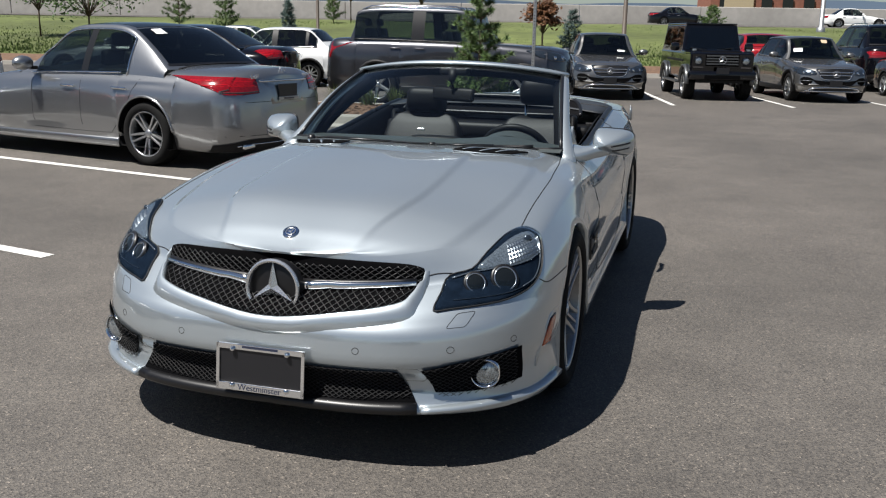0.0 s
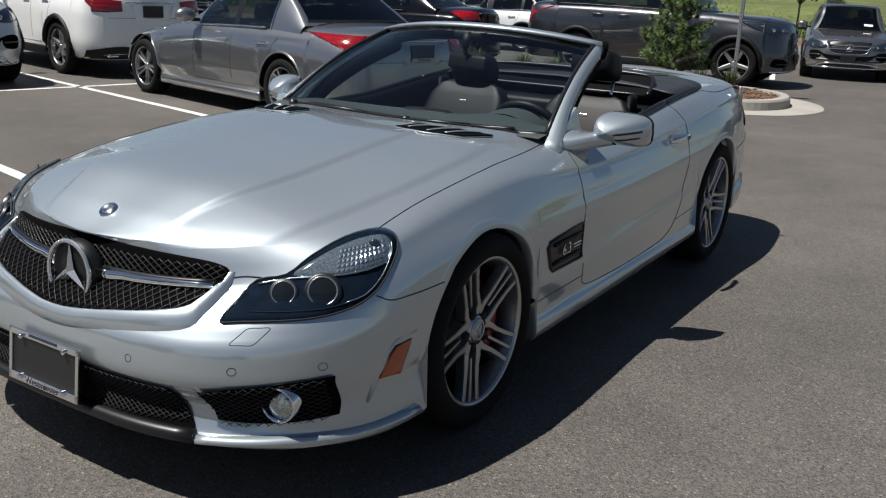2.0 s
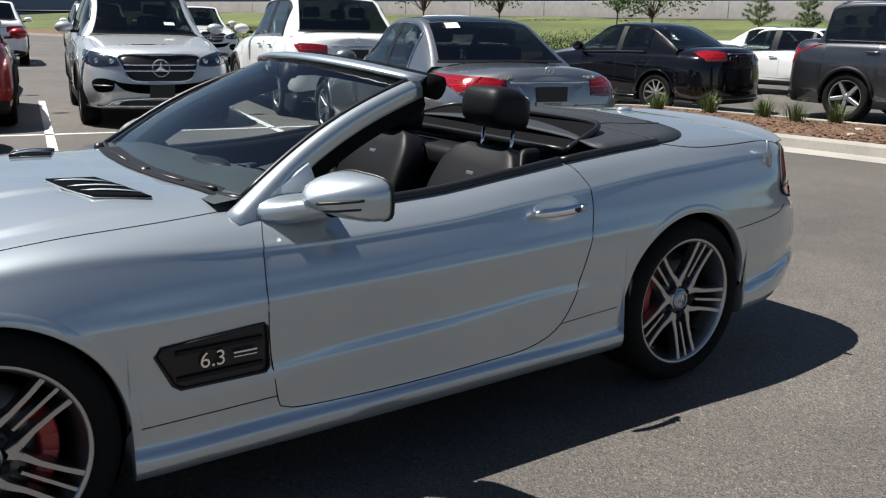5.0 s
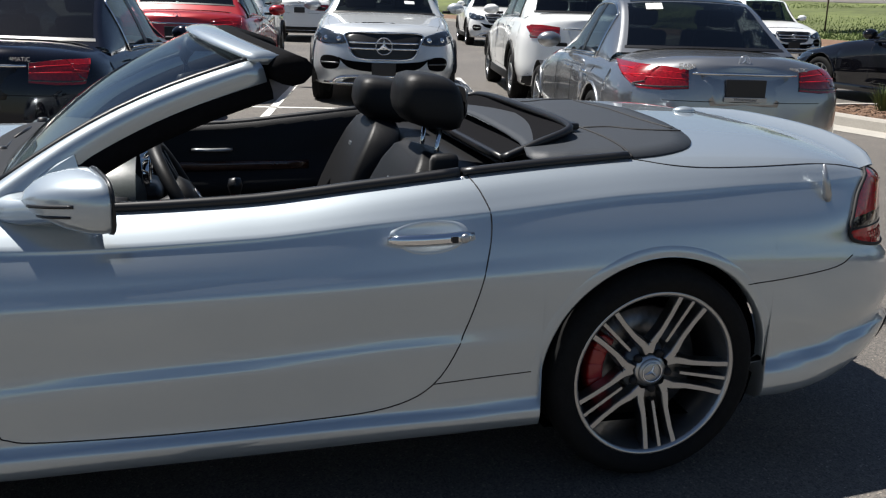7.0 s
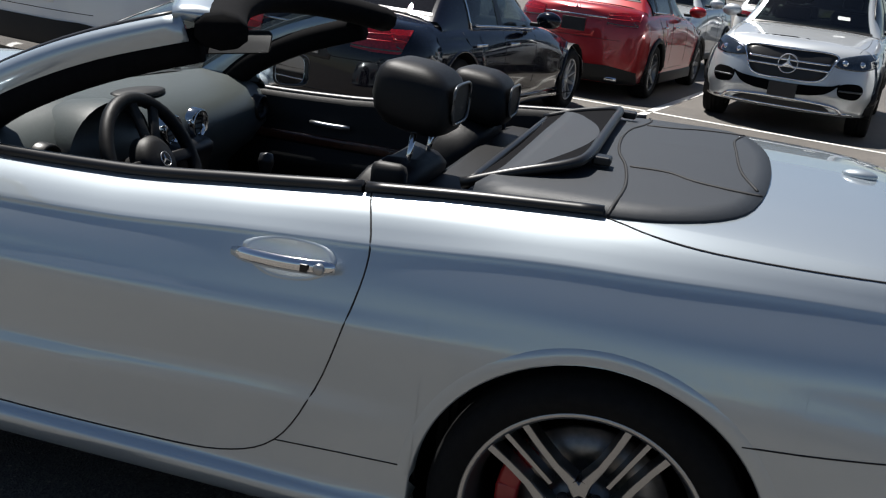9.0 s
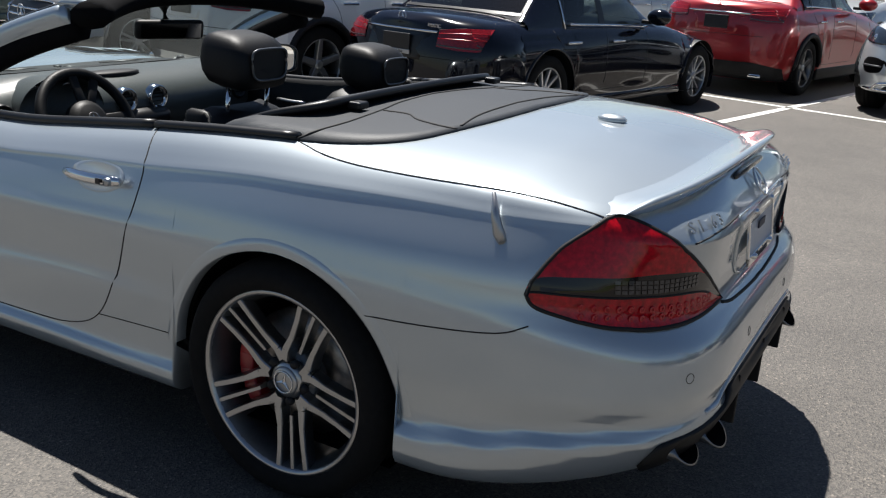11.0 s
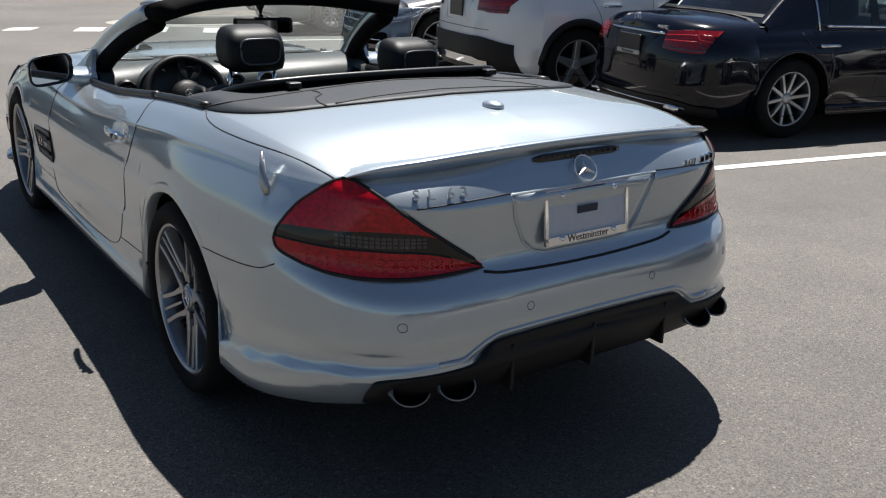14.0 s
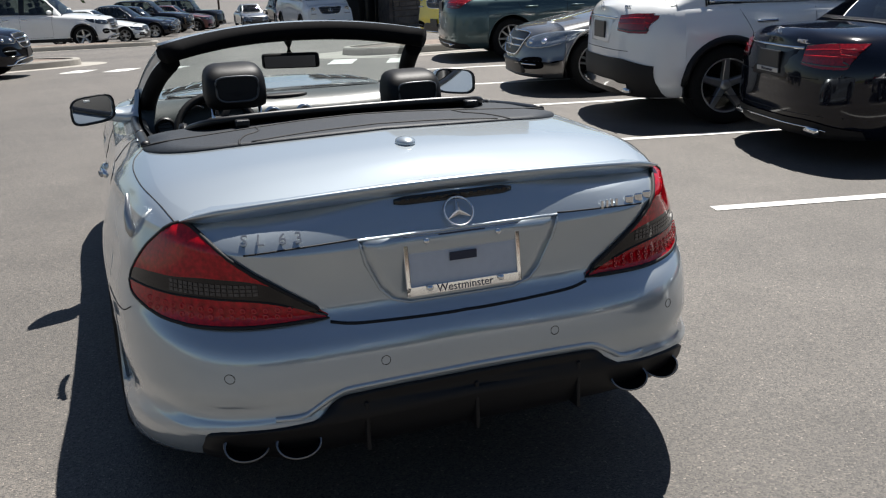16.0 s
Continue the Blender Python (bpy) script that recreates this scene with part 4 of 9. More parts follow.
    for sy in (1, -1):
        dd = Vector((0.86, -0.5 * sy, 0)).normalized()

        def otail(y, z):
            h, _ = shell.cast((XR, y * sy, z), bx)
            return h

        def oside(x, z):
            h, _ = shell.cast((xr + x, 3 * sy, z), (0, -sy, 0))
            return h
        if rear == "upright":
            o = [otail(hw * 0.88, zt - 0.14), otail(hw * 0.80, zt - 0.14), otail(hw * 0.80, zt + 0.16), otail(hw * 0.9, zt + 0.16)]
            tl = patch_part("tail_light", shell, o, dd, 0.008, "lens_red", car)
        else:
            ys, hi, lo = (0.84, 0.66, 0.46), (0.058, 0.055, 0.035), (-0.112, -0.115, -0.10)
            up = [oside(0.30, zt + 0.040), oside(0.20, zt + 0.055)] + [otail(hw * y, zt + z) for y, z in zip(ys, hi)]
            dn = [oside(0.29, zt + 0.018), oside(0.19, zt - 0.078)] + [otail(hw * y, zt + z) for y, z in zip(ys, lo)]
            tl = strip_part("tail_light", shell, dn, up, dd, 0.007, "lens_red", car, "", 20, 5)
            line_part("lamp_seal", shell, dn + up[::-1], dd, tl, 0.0035, "gap", 0, True, 0.004)
            for t, mt, r in ((0.13, "lens_clear", 0.008), (0.50, "lens_led", 0.006), (0.78, "lens_led", 0.005)):
                line_part("lamp_strip", shell, [a.lerp(b, t) for a, b in list(zip(dn, up))[1:]], dd, tl, r, mt, 4, off=0.004)
        if exhaust:
            c, n = shell.cast((XR, sy * hw * 0.62, zb + 0.06), bx)
            part("exhaust_tip", box((0.06, 0.17, 0.055), c + Vector((-0.005, 0, 0)), bevel=0.018), "chrome", car, smooth=True)
    if plates[1]:
        zp = zt - 0.10 if not estate else 0.86
        c, n = shell.cast((XR, 0, zp), bx)
        o = [(XR, 0.34, zp + 0.10), (XR, -0.34, zp + 0.10), (XR, -0.26, zp - 0.12), (XR, 0.26, zp - 0.12)]
        patch_part("plate_recess", shell, o, bx, 0.004, "satin_black" if paint in ("black", "navy") else paint, car)
        pl = part("number_plate", box((0.02, 0.31, 0.16), c + Vector((-0.012, 0, 0)), bevel=0.006), plates[1], car)
        line_part("boot_trim", shell, [(XR, 0.40 * (1 - k / 6), zp + 0.115) for k in range(13)], bx, car, 0.012, "chrome", off=0.006)
        if front in ("merc", "star"):
            c, n = shell.cast((XR, 0, zp + 0.21), bx)
            emblem("emblem", car, Matrix.Translation(c + Vector((-0.012, 0, 0))) @ pose(0, 0, 0, 90, 0, -90), 0.045)
    line_part("shut_line", shell, [(XR, hw * 0.66 * (1 - k / 6), zt - (0.19 if not estate else 0.28)) for k in range(13)], bx, car, 0.0035)
    line_part("bumper_line", shell, [(XR, hw * 0.86 * (1 - k / 6), zb + 0.17) for k in range(13)], bx, car, 0.0035)
    va = [(XR, hw * 0.91 * (1 - k / 3), zb + 0.015) for k in range(7)]
    vb = [(XR, hw * 0.91 * (1 - k / 3), zb + 0.13 + cladding * 1.7 - (0.05 if k in (0, 6) else 0)) for k in range(7)]
    strip_part("rear_valance", shell, va, vb, bx, 0.012, "plastic", car, "", 36, 6)
    if cladding > 0.1:
        lo_, hi_ = [[(XR, hw * 0.66 * (1 - k / 6), zb + z - 0.02 * (abs(k - 6) > 4)) for k in range(13)] for z in (0.075, 0.15)]
        strip_part("bumper_trim", shell, lo_, hi_, bx, 0.024, "chrome", car, "bright skid trim", 30, 4)
    elif exhaust and not estate:
        line_part("bumper_trim", shell, [(XR, hw * 0.74 * (1 - k / 8), zb + 0.085 - 0.02 * (k in (0, 16))) for k in range(17)], bx, car, 0.006, "chrome", off=0.014)
    if rails:
        for sy in (1, -1):
            pts = [cab(i, 0.93) for i in range(12, 21)]
            v, f = tube([Vector((p.x, p.y * sy, p.z + (0.045 if 0 < k < 8 else 0.0))) for k, p in enumerate(pts)], 0.016, 6)
            mesh_ob("roof_rail", v, f, "chrome", car)
    return car, shell, cab


def emblem(nm, parent, m, r, material="star_silver"):
    """A ring with three tapered points, in the plane of local x and y."""
    v, f = [], []
    rv, rf = lathe([(r * (0.945 + 0.07 * math.cos(a)), r * (0.04 + 0.07 * math.sin(a))) for a in [k * math.pi / 4 for k in range(8)]], 40, "z", True)
    v += [Vector(p) for p in rv]
    f += rf
    for k in range(3):
        a = math.pi / 2 + k * 2 * math.pi / 3
        b = len(v)
        tip = Vector((math.cos(a), math.sin(a), 0)) * r * 0.93
        l, rr = [Vector((math.cos(a + s), math.sin(a + s), 0)) * r * 0.2 for s in (1.0472, -1.0472)]
        v += [Vector((0, 0, r * 0.14)), tip + Vector((0, 0, r * 0.03)), l, rr]
        f += [(b, b + 2, b + 1), (b, b + 1, b + 3), (b + 2, b + 3, b + 1)]
    ob = mesh_ob(nm, v, f, material, parent, smooth=False)
    ob.matrix_basis = m
    return ob
# ---- ground, markings and surroundings ----
LOT = math.radians(11.5)
E1 = Vector((math.cos(LOT), math.sin(LOT), 0))
E2 = Vector((-math.sin(LOT), math.cos(LOT), 0))




def fall(x):
    """The lot falls away gently towards the dealership."""
    return -0.04 * min(max(x - 11.5, 0.0), 62.0)


def settle(ob):
    for o in [ob] + list(ob.children_recursive):
        if o.type == "MESH":
            for v in o.data.vertices:
                v.co.z += fall(v.co.x)
    return ob


_xs = (-900, -450, 0, 11.5, 73.5, 900)
_ys = (-900, -450, 0, 450, 900)
mesh_ob("ground", [(x, y, fall(x)) for x in _xs for y in _ys], [(i * 5 + j, (i + 1) * 5 + j, (i + 1) * 5 + j + 1, i * 5 + j + 1) for i in range(5) for j in range(4)], "asphalt", None, "grey-brown weathered asphalt of a car lot", False, "structure", "ground")


def strip(a, b, w=0.1, z=0.004):
    a, b = Vector((*a, 0)), Vector((*b, 0))
    d = (b - a).normalized()
    s = Vector((-d.y, d.x, 0)) * w / 2
    n = max(2, int((b - a).length / 0.25))
    v, f = [], []
    for i in range(n + 1):
        p = a.lerp(b, i / n)
        j1, j2 = random.uniform(-0.004, 0.004), random.uniform(-0.004, 0.004)
        v += [p + s * (1 + j1 * 10) + Vector((0, 0, z)), p - s * (1 + j2 * 10) + Vector((0, 0, z))]
        if i:
            k = 2 * i
            f.append((k - 2, k - 1, k + 1, k))
    return mesh_ob("parking_line", v, f, "paint_line", None, "worn white painted parking line on asphalt", False, "structure", "parking line")


def rowline(x, y0, y1):
    """A stall line that runs back from y0 to y1, at x where y is -3.5."""
    strip((x + 0.2 * (y0 + 3.5), y0), (x + 0.2 * (y1 + 3.5), y1))


rowline(-2.76, -3.35, -12.9)
rowline(0.03, -2.6, -13.2)
rowline(2.46, -3.2, -8.6)
rowline(4.75, -3.4, -8.2)
rowline(6.88, -3.5, -8.0)
rowline(9.0, -3.6, -8.0)
rowline(-5.5, -8.0, -12.5)
strip((3.0, -9.2), (-5.5, -7.72))
strip((-14.67, 0.6), (-19.5, -0.5))
strip((-15.3, 2.98), (-20.0, 1.85))
strip((-15.6, 5.3), (-20.5, 4.2))
strip((-14.3, -1.9), (-19.0, -3.0))
# dashes of a crossing
for x, y in ((13.2, 1.40), (12.75, 0.66), (12.35, -0.15), (11.95, -1.05), (11.45, -2.0), (11.05, -2.9), (10.65, -3.8)):
    settle(strip((x - 0.38, y + 0.15), (x + 0.38, y - 0.15), 0.42))

CARS = {}
R90 = math.degrees(LOT)


def car_e400():
    return vehicle("sedan_car", pose(-4.53, -5.50, 0, 0, 0, -101.5), "silver_e", "silver four-door saloon with dark windows, parked nose-in in a bay", "car",
                   4.88, 1.854, 1.47, 2.874, 0.83, 0.332, (0.72, 0.95), (0.90, 0.96), 1.025, (0.62, -0.10, -1.0, -1.72), 0.56, "double", face="alloy_mid", lampz=0.885, roof_glass=True)


def car_c():
    return vehicle("sedan_car", pose(1.06, -6.42, 0, 0, 0, -101.5), "navy", "blue-black four-door saloon with chrome window trim, parked nose-in", "car",
                   4.69, 1.81, 1.44, 2.84, 0.82, 0.33, (0.70, 0.92), (0.87, 0.92), 0.965, (0.60, -0.12, -1.0, -1.75), 0.54, "ten", lampz=0.815)


def car_glc_white():
    return vehicle("suv_car", pose(3.30, -6.09, 0, 0, 0, -101.5), "white", "white compact SUV with dark lower cladding, parked nose-in", "SUV",
                   4.66, 1.89, 1.64, 2.873, 0.85, 0.36, (0.86, 1.06), (1.02, 1.12), 1.14, (0.72, 0.05, -1.35, -1.98), 0.60, "five", cladding=0.13, lampz=0.965)


def car_s():
    return vehicle("sedan_car", pose(5.77, -6.29, 0, 0, 0, 78.5), "taupe", "grey luxury saloon, parked with its nose to the aisle", "car",
                   5.1, 1.87, 1.48, 3.16, 0.88, 0.34, (0.76, 0.98), (0.95, 1.0), 1.05, (0.75, 0.0, -1.15, -1.95), 0.56, "double", lamp="lamp_glass", plates=(None, "plate_black"))


def car_green():
    return vehicle("sedan_car", pose(10.1, -6.95, 0, 0, 0, -101.5), "green", "grey-green four-door saloon parked nose-in", "car",
                   4.85, 1.82, 1.45, 2.85, 0.95, 0.33, (0.72, 0.96), (0.93, 1.0), 1.05, (0.65, -0.10, -1.0, -1.75), 0.55, "ten", front="plain")


def car_gle():
    return vehicle("suv_car", pose(-2.84, -10.8, 0, 0, 0, 78.5), "silver_gle", "bright silver SUV with a chrome star grille, facing the aisle", "SUV",
                   4.82, 1.935, 1.79, 2.915, 0.87, 0.375, (1.0, 1.16), (1.12, 1.2), 1.22, (0.80, 0.10, -1.45, -2.0), 0.62, "five", cladding=0.02, rails=True, lamp="lamp_dark", grid=(0.47, 0.62, 0.915))


def car_gle500():
    return vehicle("suv_car", pose(-5.68, -10.8, 0, 0, 0, -101.5), "white", "white large SUV seen from behind, parked nose-in", "SUV",
                   4.82, 1.935, 1.77, 2.915, 0.87, 0.375, (1.0, 1.16), (1.12, 1.2), 1.22, (0.80, 0.10, -1.40, -2.02), 0.62, "five", cladding=0.03)


def car_red():
    return vehicle("suv_car", pose(-0.28, -11.33, 0, 0, 0, -101.5), "red", "dark red compact SUV parked nose-in", "SUV",
                   4.42, 1.80, 1.50, 2.70, 0.85, 0.345, (0.85, 1.02), (1.0, 1.1), 1.12, (0.68, 0.0, -1.25, -1.8), 0.57, "five", cladding=0.05, face="alloy_dark")


def car_silver_suv():
    return vehicle("suv_car", pose(-0.65, -15.5, 0, 0, 0, 78.5), "silver_gle", "silver SUV parked in a farther row", "SUV",
                   4.82, 1.935, 1.79, 2.915, 0.87, 0.375, (1.0, 1.16), (1.12, 1.2), 1.22, (0.80, 0.10, -1.45, -2.0), 0.62, "five", cladding=0.02, lamp="lamp_dark", grid=(0.47, 0.62, 0.915))


def car_vw():
    return vehicle("sedan_car", pose(-11.05, -8.8, 0, 0, 0, -84), "black", "black four-door saloon with alloy wheels, parked beyond the planted island", "car",
                   4.77, 1.82, 1.47, 2.71, 0.95, 0.325, (0.72, 0.97), (0.94, 1.0), 1.08, (0.65, -0.10, -1.0, -1.75), 0.55, "ten", front="plain")


def car_lc():
    return vehicle("suv_car", pose(-12.9, -3.5, 0, 0, 0, 92), "grey", "dark grey large off-road estate with roof rails, behind the planted island", "SUV",
                   4.89, 1.94, 1.86, 2.85, 0.82, 0.385, (1.12, 1.2), (1.2, 1.25), 1.26, (0.75, 0.25, -1.85, -2.1), 0.66, "five", front="plain", rear="upright", cladding=0.04, rails=True)


def car_glc1():
    return vehicle("suv_car", pose(-17.4, -1.23, 0, 0, 0, 12) @ Matrix.Scale(0.88, 4), "taupe", "grey-brown compact SUV facing the aisle", "SUV",
                   4.66, 1.89, 1.64, 2.873, 0.85, 0.36, (0.90, 1.06), (1.02, 1.12), 1.14, (0.72, 0.05, -1.35, -1.98), 0.60, "five", cladding=0.03)


def car_glc2():
    return vehicle("suv_car", pose(-19.0, 3.45, 0, 0, 0, 14) @ Matrix.Scale(0.88, 4), "taupe", "grey-brown compact SUV with a paper notice in its windscreen", "SUV",
                   4.66, 1.89, 1.64, 2.873, 0.85, 0.36, (0.90, 1.06), (1.02, 1.12), 1.14, (0.72, 0.05, -1.35, -1.98), 0.60, "ten", cladding=0.03)


def car_g():
    """An upright off-road car: flat panels, bolt-on arches, round lamps."""
    car = thing("suv_car", pose(-18.3, 1.1, 0, 0, 0, 13) @ Matrix.Scale(0.87, 4), "black upright box-shaped off-road car facing the aisle", "SUV", "parked cars")
    xf, xr, hw = 2.02, -2.30, 0.80
    part("body", box((4.32, 1.60, 0.70), (-0.14, 0, 0.86), bevel=0.05), "black", car, smooth=False)
    part("bonnet", box((1.25, 1.02, 0.08), (1.30, 0, 1.225), bevel=0.03), "black", car)
    for sy in (1, -1):
        part("wing", box((1.30, 0.27, 0.12), (1.30, sy * 0.66, 1.18), bevel=0.04), "black", car)
        part("indicator", box((0.16, 0.09, 0.06), (1.80, sy * 0.68, 1.265), bevel=0.015), "lamp_glass", car)
        v, f = lathe([(0.0, 0.03), (0.07, 0.025), (0.088, 0.01)], 28, "x")
        hl = mesh_ob("headlight", [Vector(p) + Vector((xf, sy * 0.60, 1.0)) for p in v], f, "lamp_glass", car)
        v, f = lathe([(0.088, 0.01), (0.10, 0.035), (0.118, 0.02), (0.12, -0.03)], 28, "x")
        mesh_ob("headlight_ring", [Vector(p) + Vector((xf, sy * 0.60, 1.0)) for p in v], f, "black", hl)
        part("daytime_lamp", box((0.03, 0.26, 0.035), (xf + 0.02, sy * 0.60, 0.835), bevel=0.008), "lens_clear", car)
        part("fog_lamp", box((0.03, 0.16, 0.09), (xf + 0.13, sy * 0.60, 0.62), bevel=0.02), "shade_black", car)
        part("running_board", box((1.75, 0.16, 0.06), (0, sy * 0.86, 0.42), bevel=0.02), "alloy_dark", car)
        part("door_mirror", box((0.12, 0.22, 0.20), (0.72, sy * 0.97, 1.33), bevel=0.04), "black", car, smooth=True)
        part("side_strip", box((2.2, 0.025, 0.06), (-0.05, sy * 0.805, 0.98), bevel=0.01), "plastic", car)
        for sx in (1, -1):
            pts = [Vector((sx * 1.42 + 0.47 * math.sin(a), sy * 0.83, 0.40 + 0.47 * math.cos(a))) for a in [math.pi * (k / 14 - 0.5) for k in range(15)]]
            v, f = tube(pts, 0.065, 6, flat=(0.9, 0.5))
            mesh_ob("arch_flare", v, f, "alloy_dark", car)
            add_wheel(car, "g_wheel", (sx * 1.42, sy * 0.72, 0.39), sy, turn=20.0, spec=(0.39, 0.27, 0.255, "five", "alloy_mid"))
            v, f = lathe([(0.0, 0.0), (0.44, 0.0), (0.44, 0.25)], 32)
            raw_part("wheel_housing", clean([Vector((x + sx * 1.42, sy * (0.575 + y), max(z + 0.40, 0.45))) for x, y, z in v], f), "shade_black", car)
    cab = bmesh.new()
    lo = [(0.72, 0.78), (-2.28, 0.78), (-2.28, -0.78), (0.72, -0.78)]
    hi = [(0.50, 0.68), (-2.22, 0.68), (-2.22, -0.68), (0.50, -0.68)]
    a = [cab.verts.new((x, y, 1.18)) for x, y in lo]
    b = [cab.verts.new((x, y, 1.90)) for x, y in hi]
    cab.faces.new(b)
    for k in range(4):
        cab.faces.new((a[k], a[(k + 1) % 4], b[(k + 1) % 4], b[k]))
    bmesh.ops.bevel(cab, geom=list(cab.edges), offset=0.03, segments=2, affect="EDGES", profile=0.5)
    part("cabin", cab, "black", car)
    part("roof", box((2.74, 1.36, 0.05), (-0.86, 0, 1.92), bevel=0.02), "black", car)

    def slab(nm, pts, out):
        o = Vector(out)
        v = [Vector(p) + o for p in pts] + [Vector(p) - o for p in pts]
        bm = clean(v, [(0, 1, 2, 3), (7, 6, 5, 4), (0, 4, 5, 1), (1, 5, 6, 2), (2, 6, 7, 3), (3, 7, 4, 0)])
        part(nm, bm, "window_glass", car)
    slab("windscreen", [(0.70, 0.68, 1.26), (0.70, -0.68, 1.26), (0.525, -0.61, 1.82), (0.525, 0.61, 1.82)], (0.012, 0, 0.004))
    slab("rear_window", [(-2.275, 0.6, 1.28), (-2.275, -0.6, 1.28), (-2.23, -0.55, 1.80), (-2.23, 0.55, 1.80)], (-0.012, 0, 0))
    for sy in (1, -1):
        for x0, x1 in ((0.50, -0.28), (-0.40, -1.12), (-1.25, -2.12)):
            slab("side_window", [(x0, 0.765 * sy, 1.27), (x1, 0.765 * sy, 1.27), (x1, 0.692 * sy, 1.80), (x0 - (0.12 if x0 > 0 else 0), 0.692 * sy, 1.80)], (0, 0.008 * sy, 0))
    gr = part("grille", box((0.05, 0.84, 0.30), (xf + 0.005, 0, 1.02), bevel=0.01), "shade_black", car)
    for k in range(4):
        part("grille_slat", box((0.03, 0.80, 0.035), (xf + 0.03, 0, 0.92 + 0.068 * k), bevel=0.008), "alloy_dark", gr)
    emblem("emblem", gr, Matrix.Translation((xf + 0.06, 0, 1.02)) @ pose(0, 0, 0, 90, 0, 90), 0.095)
    bp = part("front_bumper", box((0.22, 1.70, 0.22), (xf + 0.04, 0, 0.64), bevel=0.05), "black", car, smooth=True)
    part("lower_intake", box((0.03, 0.9, 0.10), (xf + 0.145, 0, 0.60), bevel=0.01), "shade_black", bp)
    part("number_plate", box((0.015, 0.32, 0.16), (xf + 0.165, 0, 0.76), bevel=0.004), "plate_black", bp)
    part("underbody", box((4.0, 1.2, 0.12), (-0.1, 0, 0.50)), "plastic", car)
    part("spare_wheel_cover", box((0.2, 0.70, 0.70), (xr - 0.1, 0, 1.0), bevel=0.09), "black", car, smooth=True)
    for sy in (1, -1):
        part("wiper", box((0.02, 0.52, 0.02), (0.735, 0.30 * sy, 1.275), Euler((0.12 * sy, 0, 0)).to_matrix()), "satin_black", car)
    return car, None, None


def car_dark():
    return vehicle("sedan_car", pose(-19.6, 6.5, 0, 0, 0, 12) @ Matrix.Scale(0.88, 4), "grey", "dark grey saloon at the end of a row", "car",
                   4.88, 1.854, 1.47, 2.874, 0.83, 0.332, (0.74, 0.97), (0.93, 1.0), 1.06, (0.62, -0.10, -1.0, -1.72), 0.56, "double")


for _k, _c in dict(e400=car_e400, c=car_c, glcw=car_glc_white, s=car_s, green=car_green, gle=car_gle, gle500=car_gle500, red=car_red, suv=car_silver_suv, vw=car_vw, lc=car_lc,
                  glc1=car_glc1, glc2=car_glc2, g=car_g, dark=car_dark).items():
    CARS[_k] = _c()


# papers behind glass, badges and dealer plates on some of the cars
def window_paper(key, i0, i1, q0, q1, sgn, material, lift=0.009):
    car, shell, cab = CARS[key]
    v = []
    for i, q in ((i0, q0), (i1, q0), (i1, q1), (i0, q1)):
        lo = int(i)
        p = cab(lo, q).lerp(cab(lo + 1, q), i - lo)
        n = Vector((p.x, 0, 0)).normalized() * 0.6 + Vector((0, 0, 0.8))
        p = p + n * lift
        v.append((p.x, p.y * sgn, p.z))
    o = raw_part("window_paper", oriented(v, [(0, 1, 2, 3)], (0, 0, -1)), material, car, "paper notice in the window", False)
    return o


window_paper("e400", 20.9, 22.0, 0.42, 0.66, 1, "sticker")
window_paper("glc2", 4.2, 6.2, 0.45, 0.80, -1, "sticker")
window_paper("glc2", 9.0, 10.6, 0.40, 0.66, 1, "tan_wall")
window_paper("glc1", 2.6, 3.6, 0.45, 0.72, 1, "sticker")
window_paper("gle", 3.0, 3.8, 0.40, 0.60, 1, "sticker")


def tail_words(key, words, y, z, size, xr):
    car, shell, cab = CARS[key]
    c, n = shell.cast((xr - 1.5, y, z), (1, 0, 0))
    text_part("boot_lettering", words, size, Matrix.Translation(c + Vector((-0.006, 0, 0))) @ pose(0, 0, 0, 90, 0, -90), "chrome", car, 0.003)


XR_E = 2.874 / 2 + 0.83 - 4.88
tail_words("e400", "E400", 0.44, 0.925, 0.065, XR_E)
tail_words("e400", "4MATIC", -0.42, 0.930, 0.042, XR_E)
tail_words("c", "4MATIC", -0.36, 0.865, 0.042, 2.84 / 2 + 0.82 - 4.69)
tail_words("glcw", "4MATIC", -0.50, 1.06, 0.05, 2.873 / 2 + 0.85 - 4.66)
for _k, _xr, _zp in (("e400", XR_E, 0.785), ("c", 2.84 / 2 + 0.82 - 4.69, 0.715)):
    _car, _sh, _cab = CARS[_k]
    _c, _n = _sh.cast((_xr - 1.5, 0, _zp), (1, 0, 0))
    part("plate_holder", box((0.012, 0.33, 0.035), _c + Vector((-0.024, 0, -0.068)), bevel=0.003), "alloy_mid", _car)
    text_part("plate_lettering", "Westminster", 0.034, Matrix.Translation(_c + Vector((-0.031, 0, -0.078))) @ pose(0, 0, 0, 90, 0, -90), "ink", _car, 0.001)
# ---- planted islands, trees, bank, highway, building ----
def lot(u, v, z=0.0):
    return E1 * u + E2 * v + Vector((0, 0, z))


def ring_offset(pts, d):
    """Points moved outwards by d (inwards: minus)."""
    out = []
    n = len(pts)
    area = sum(pts[i].x * pts[(i + 1) % n].y - pts[(i + 1) % n].x * pts[i].y for i in range(n))
    sg = 1 if area > 0 else -1
    for i, p in enumerate(pts):
        t = (pts[(i + 1) % n] - pts[i - 1]).normalized()
        out.append(p + Vector((t.y, -t.x, 0)) * d * sg)
    return out


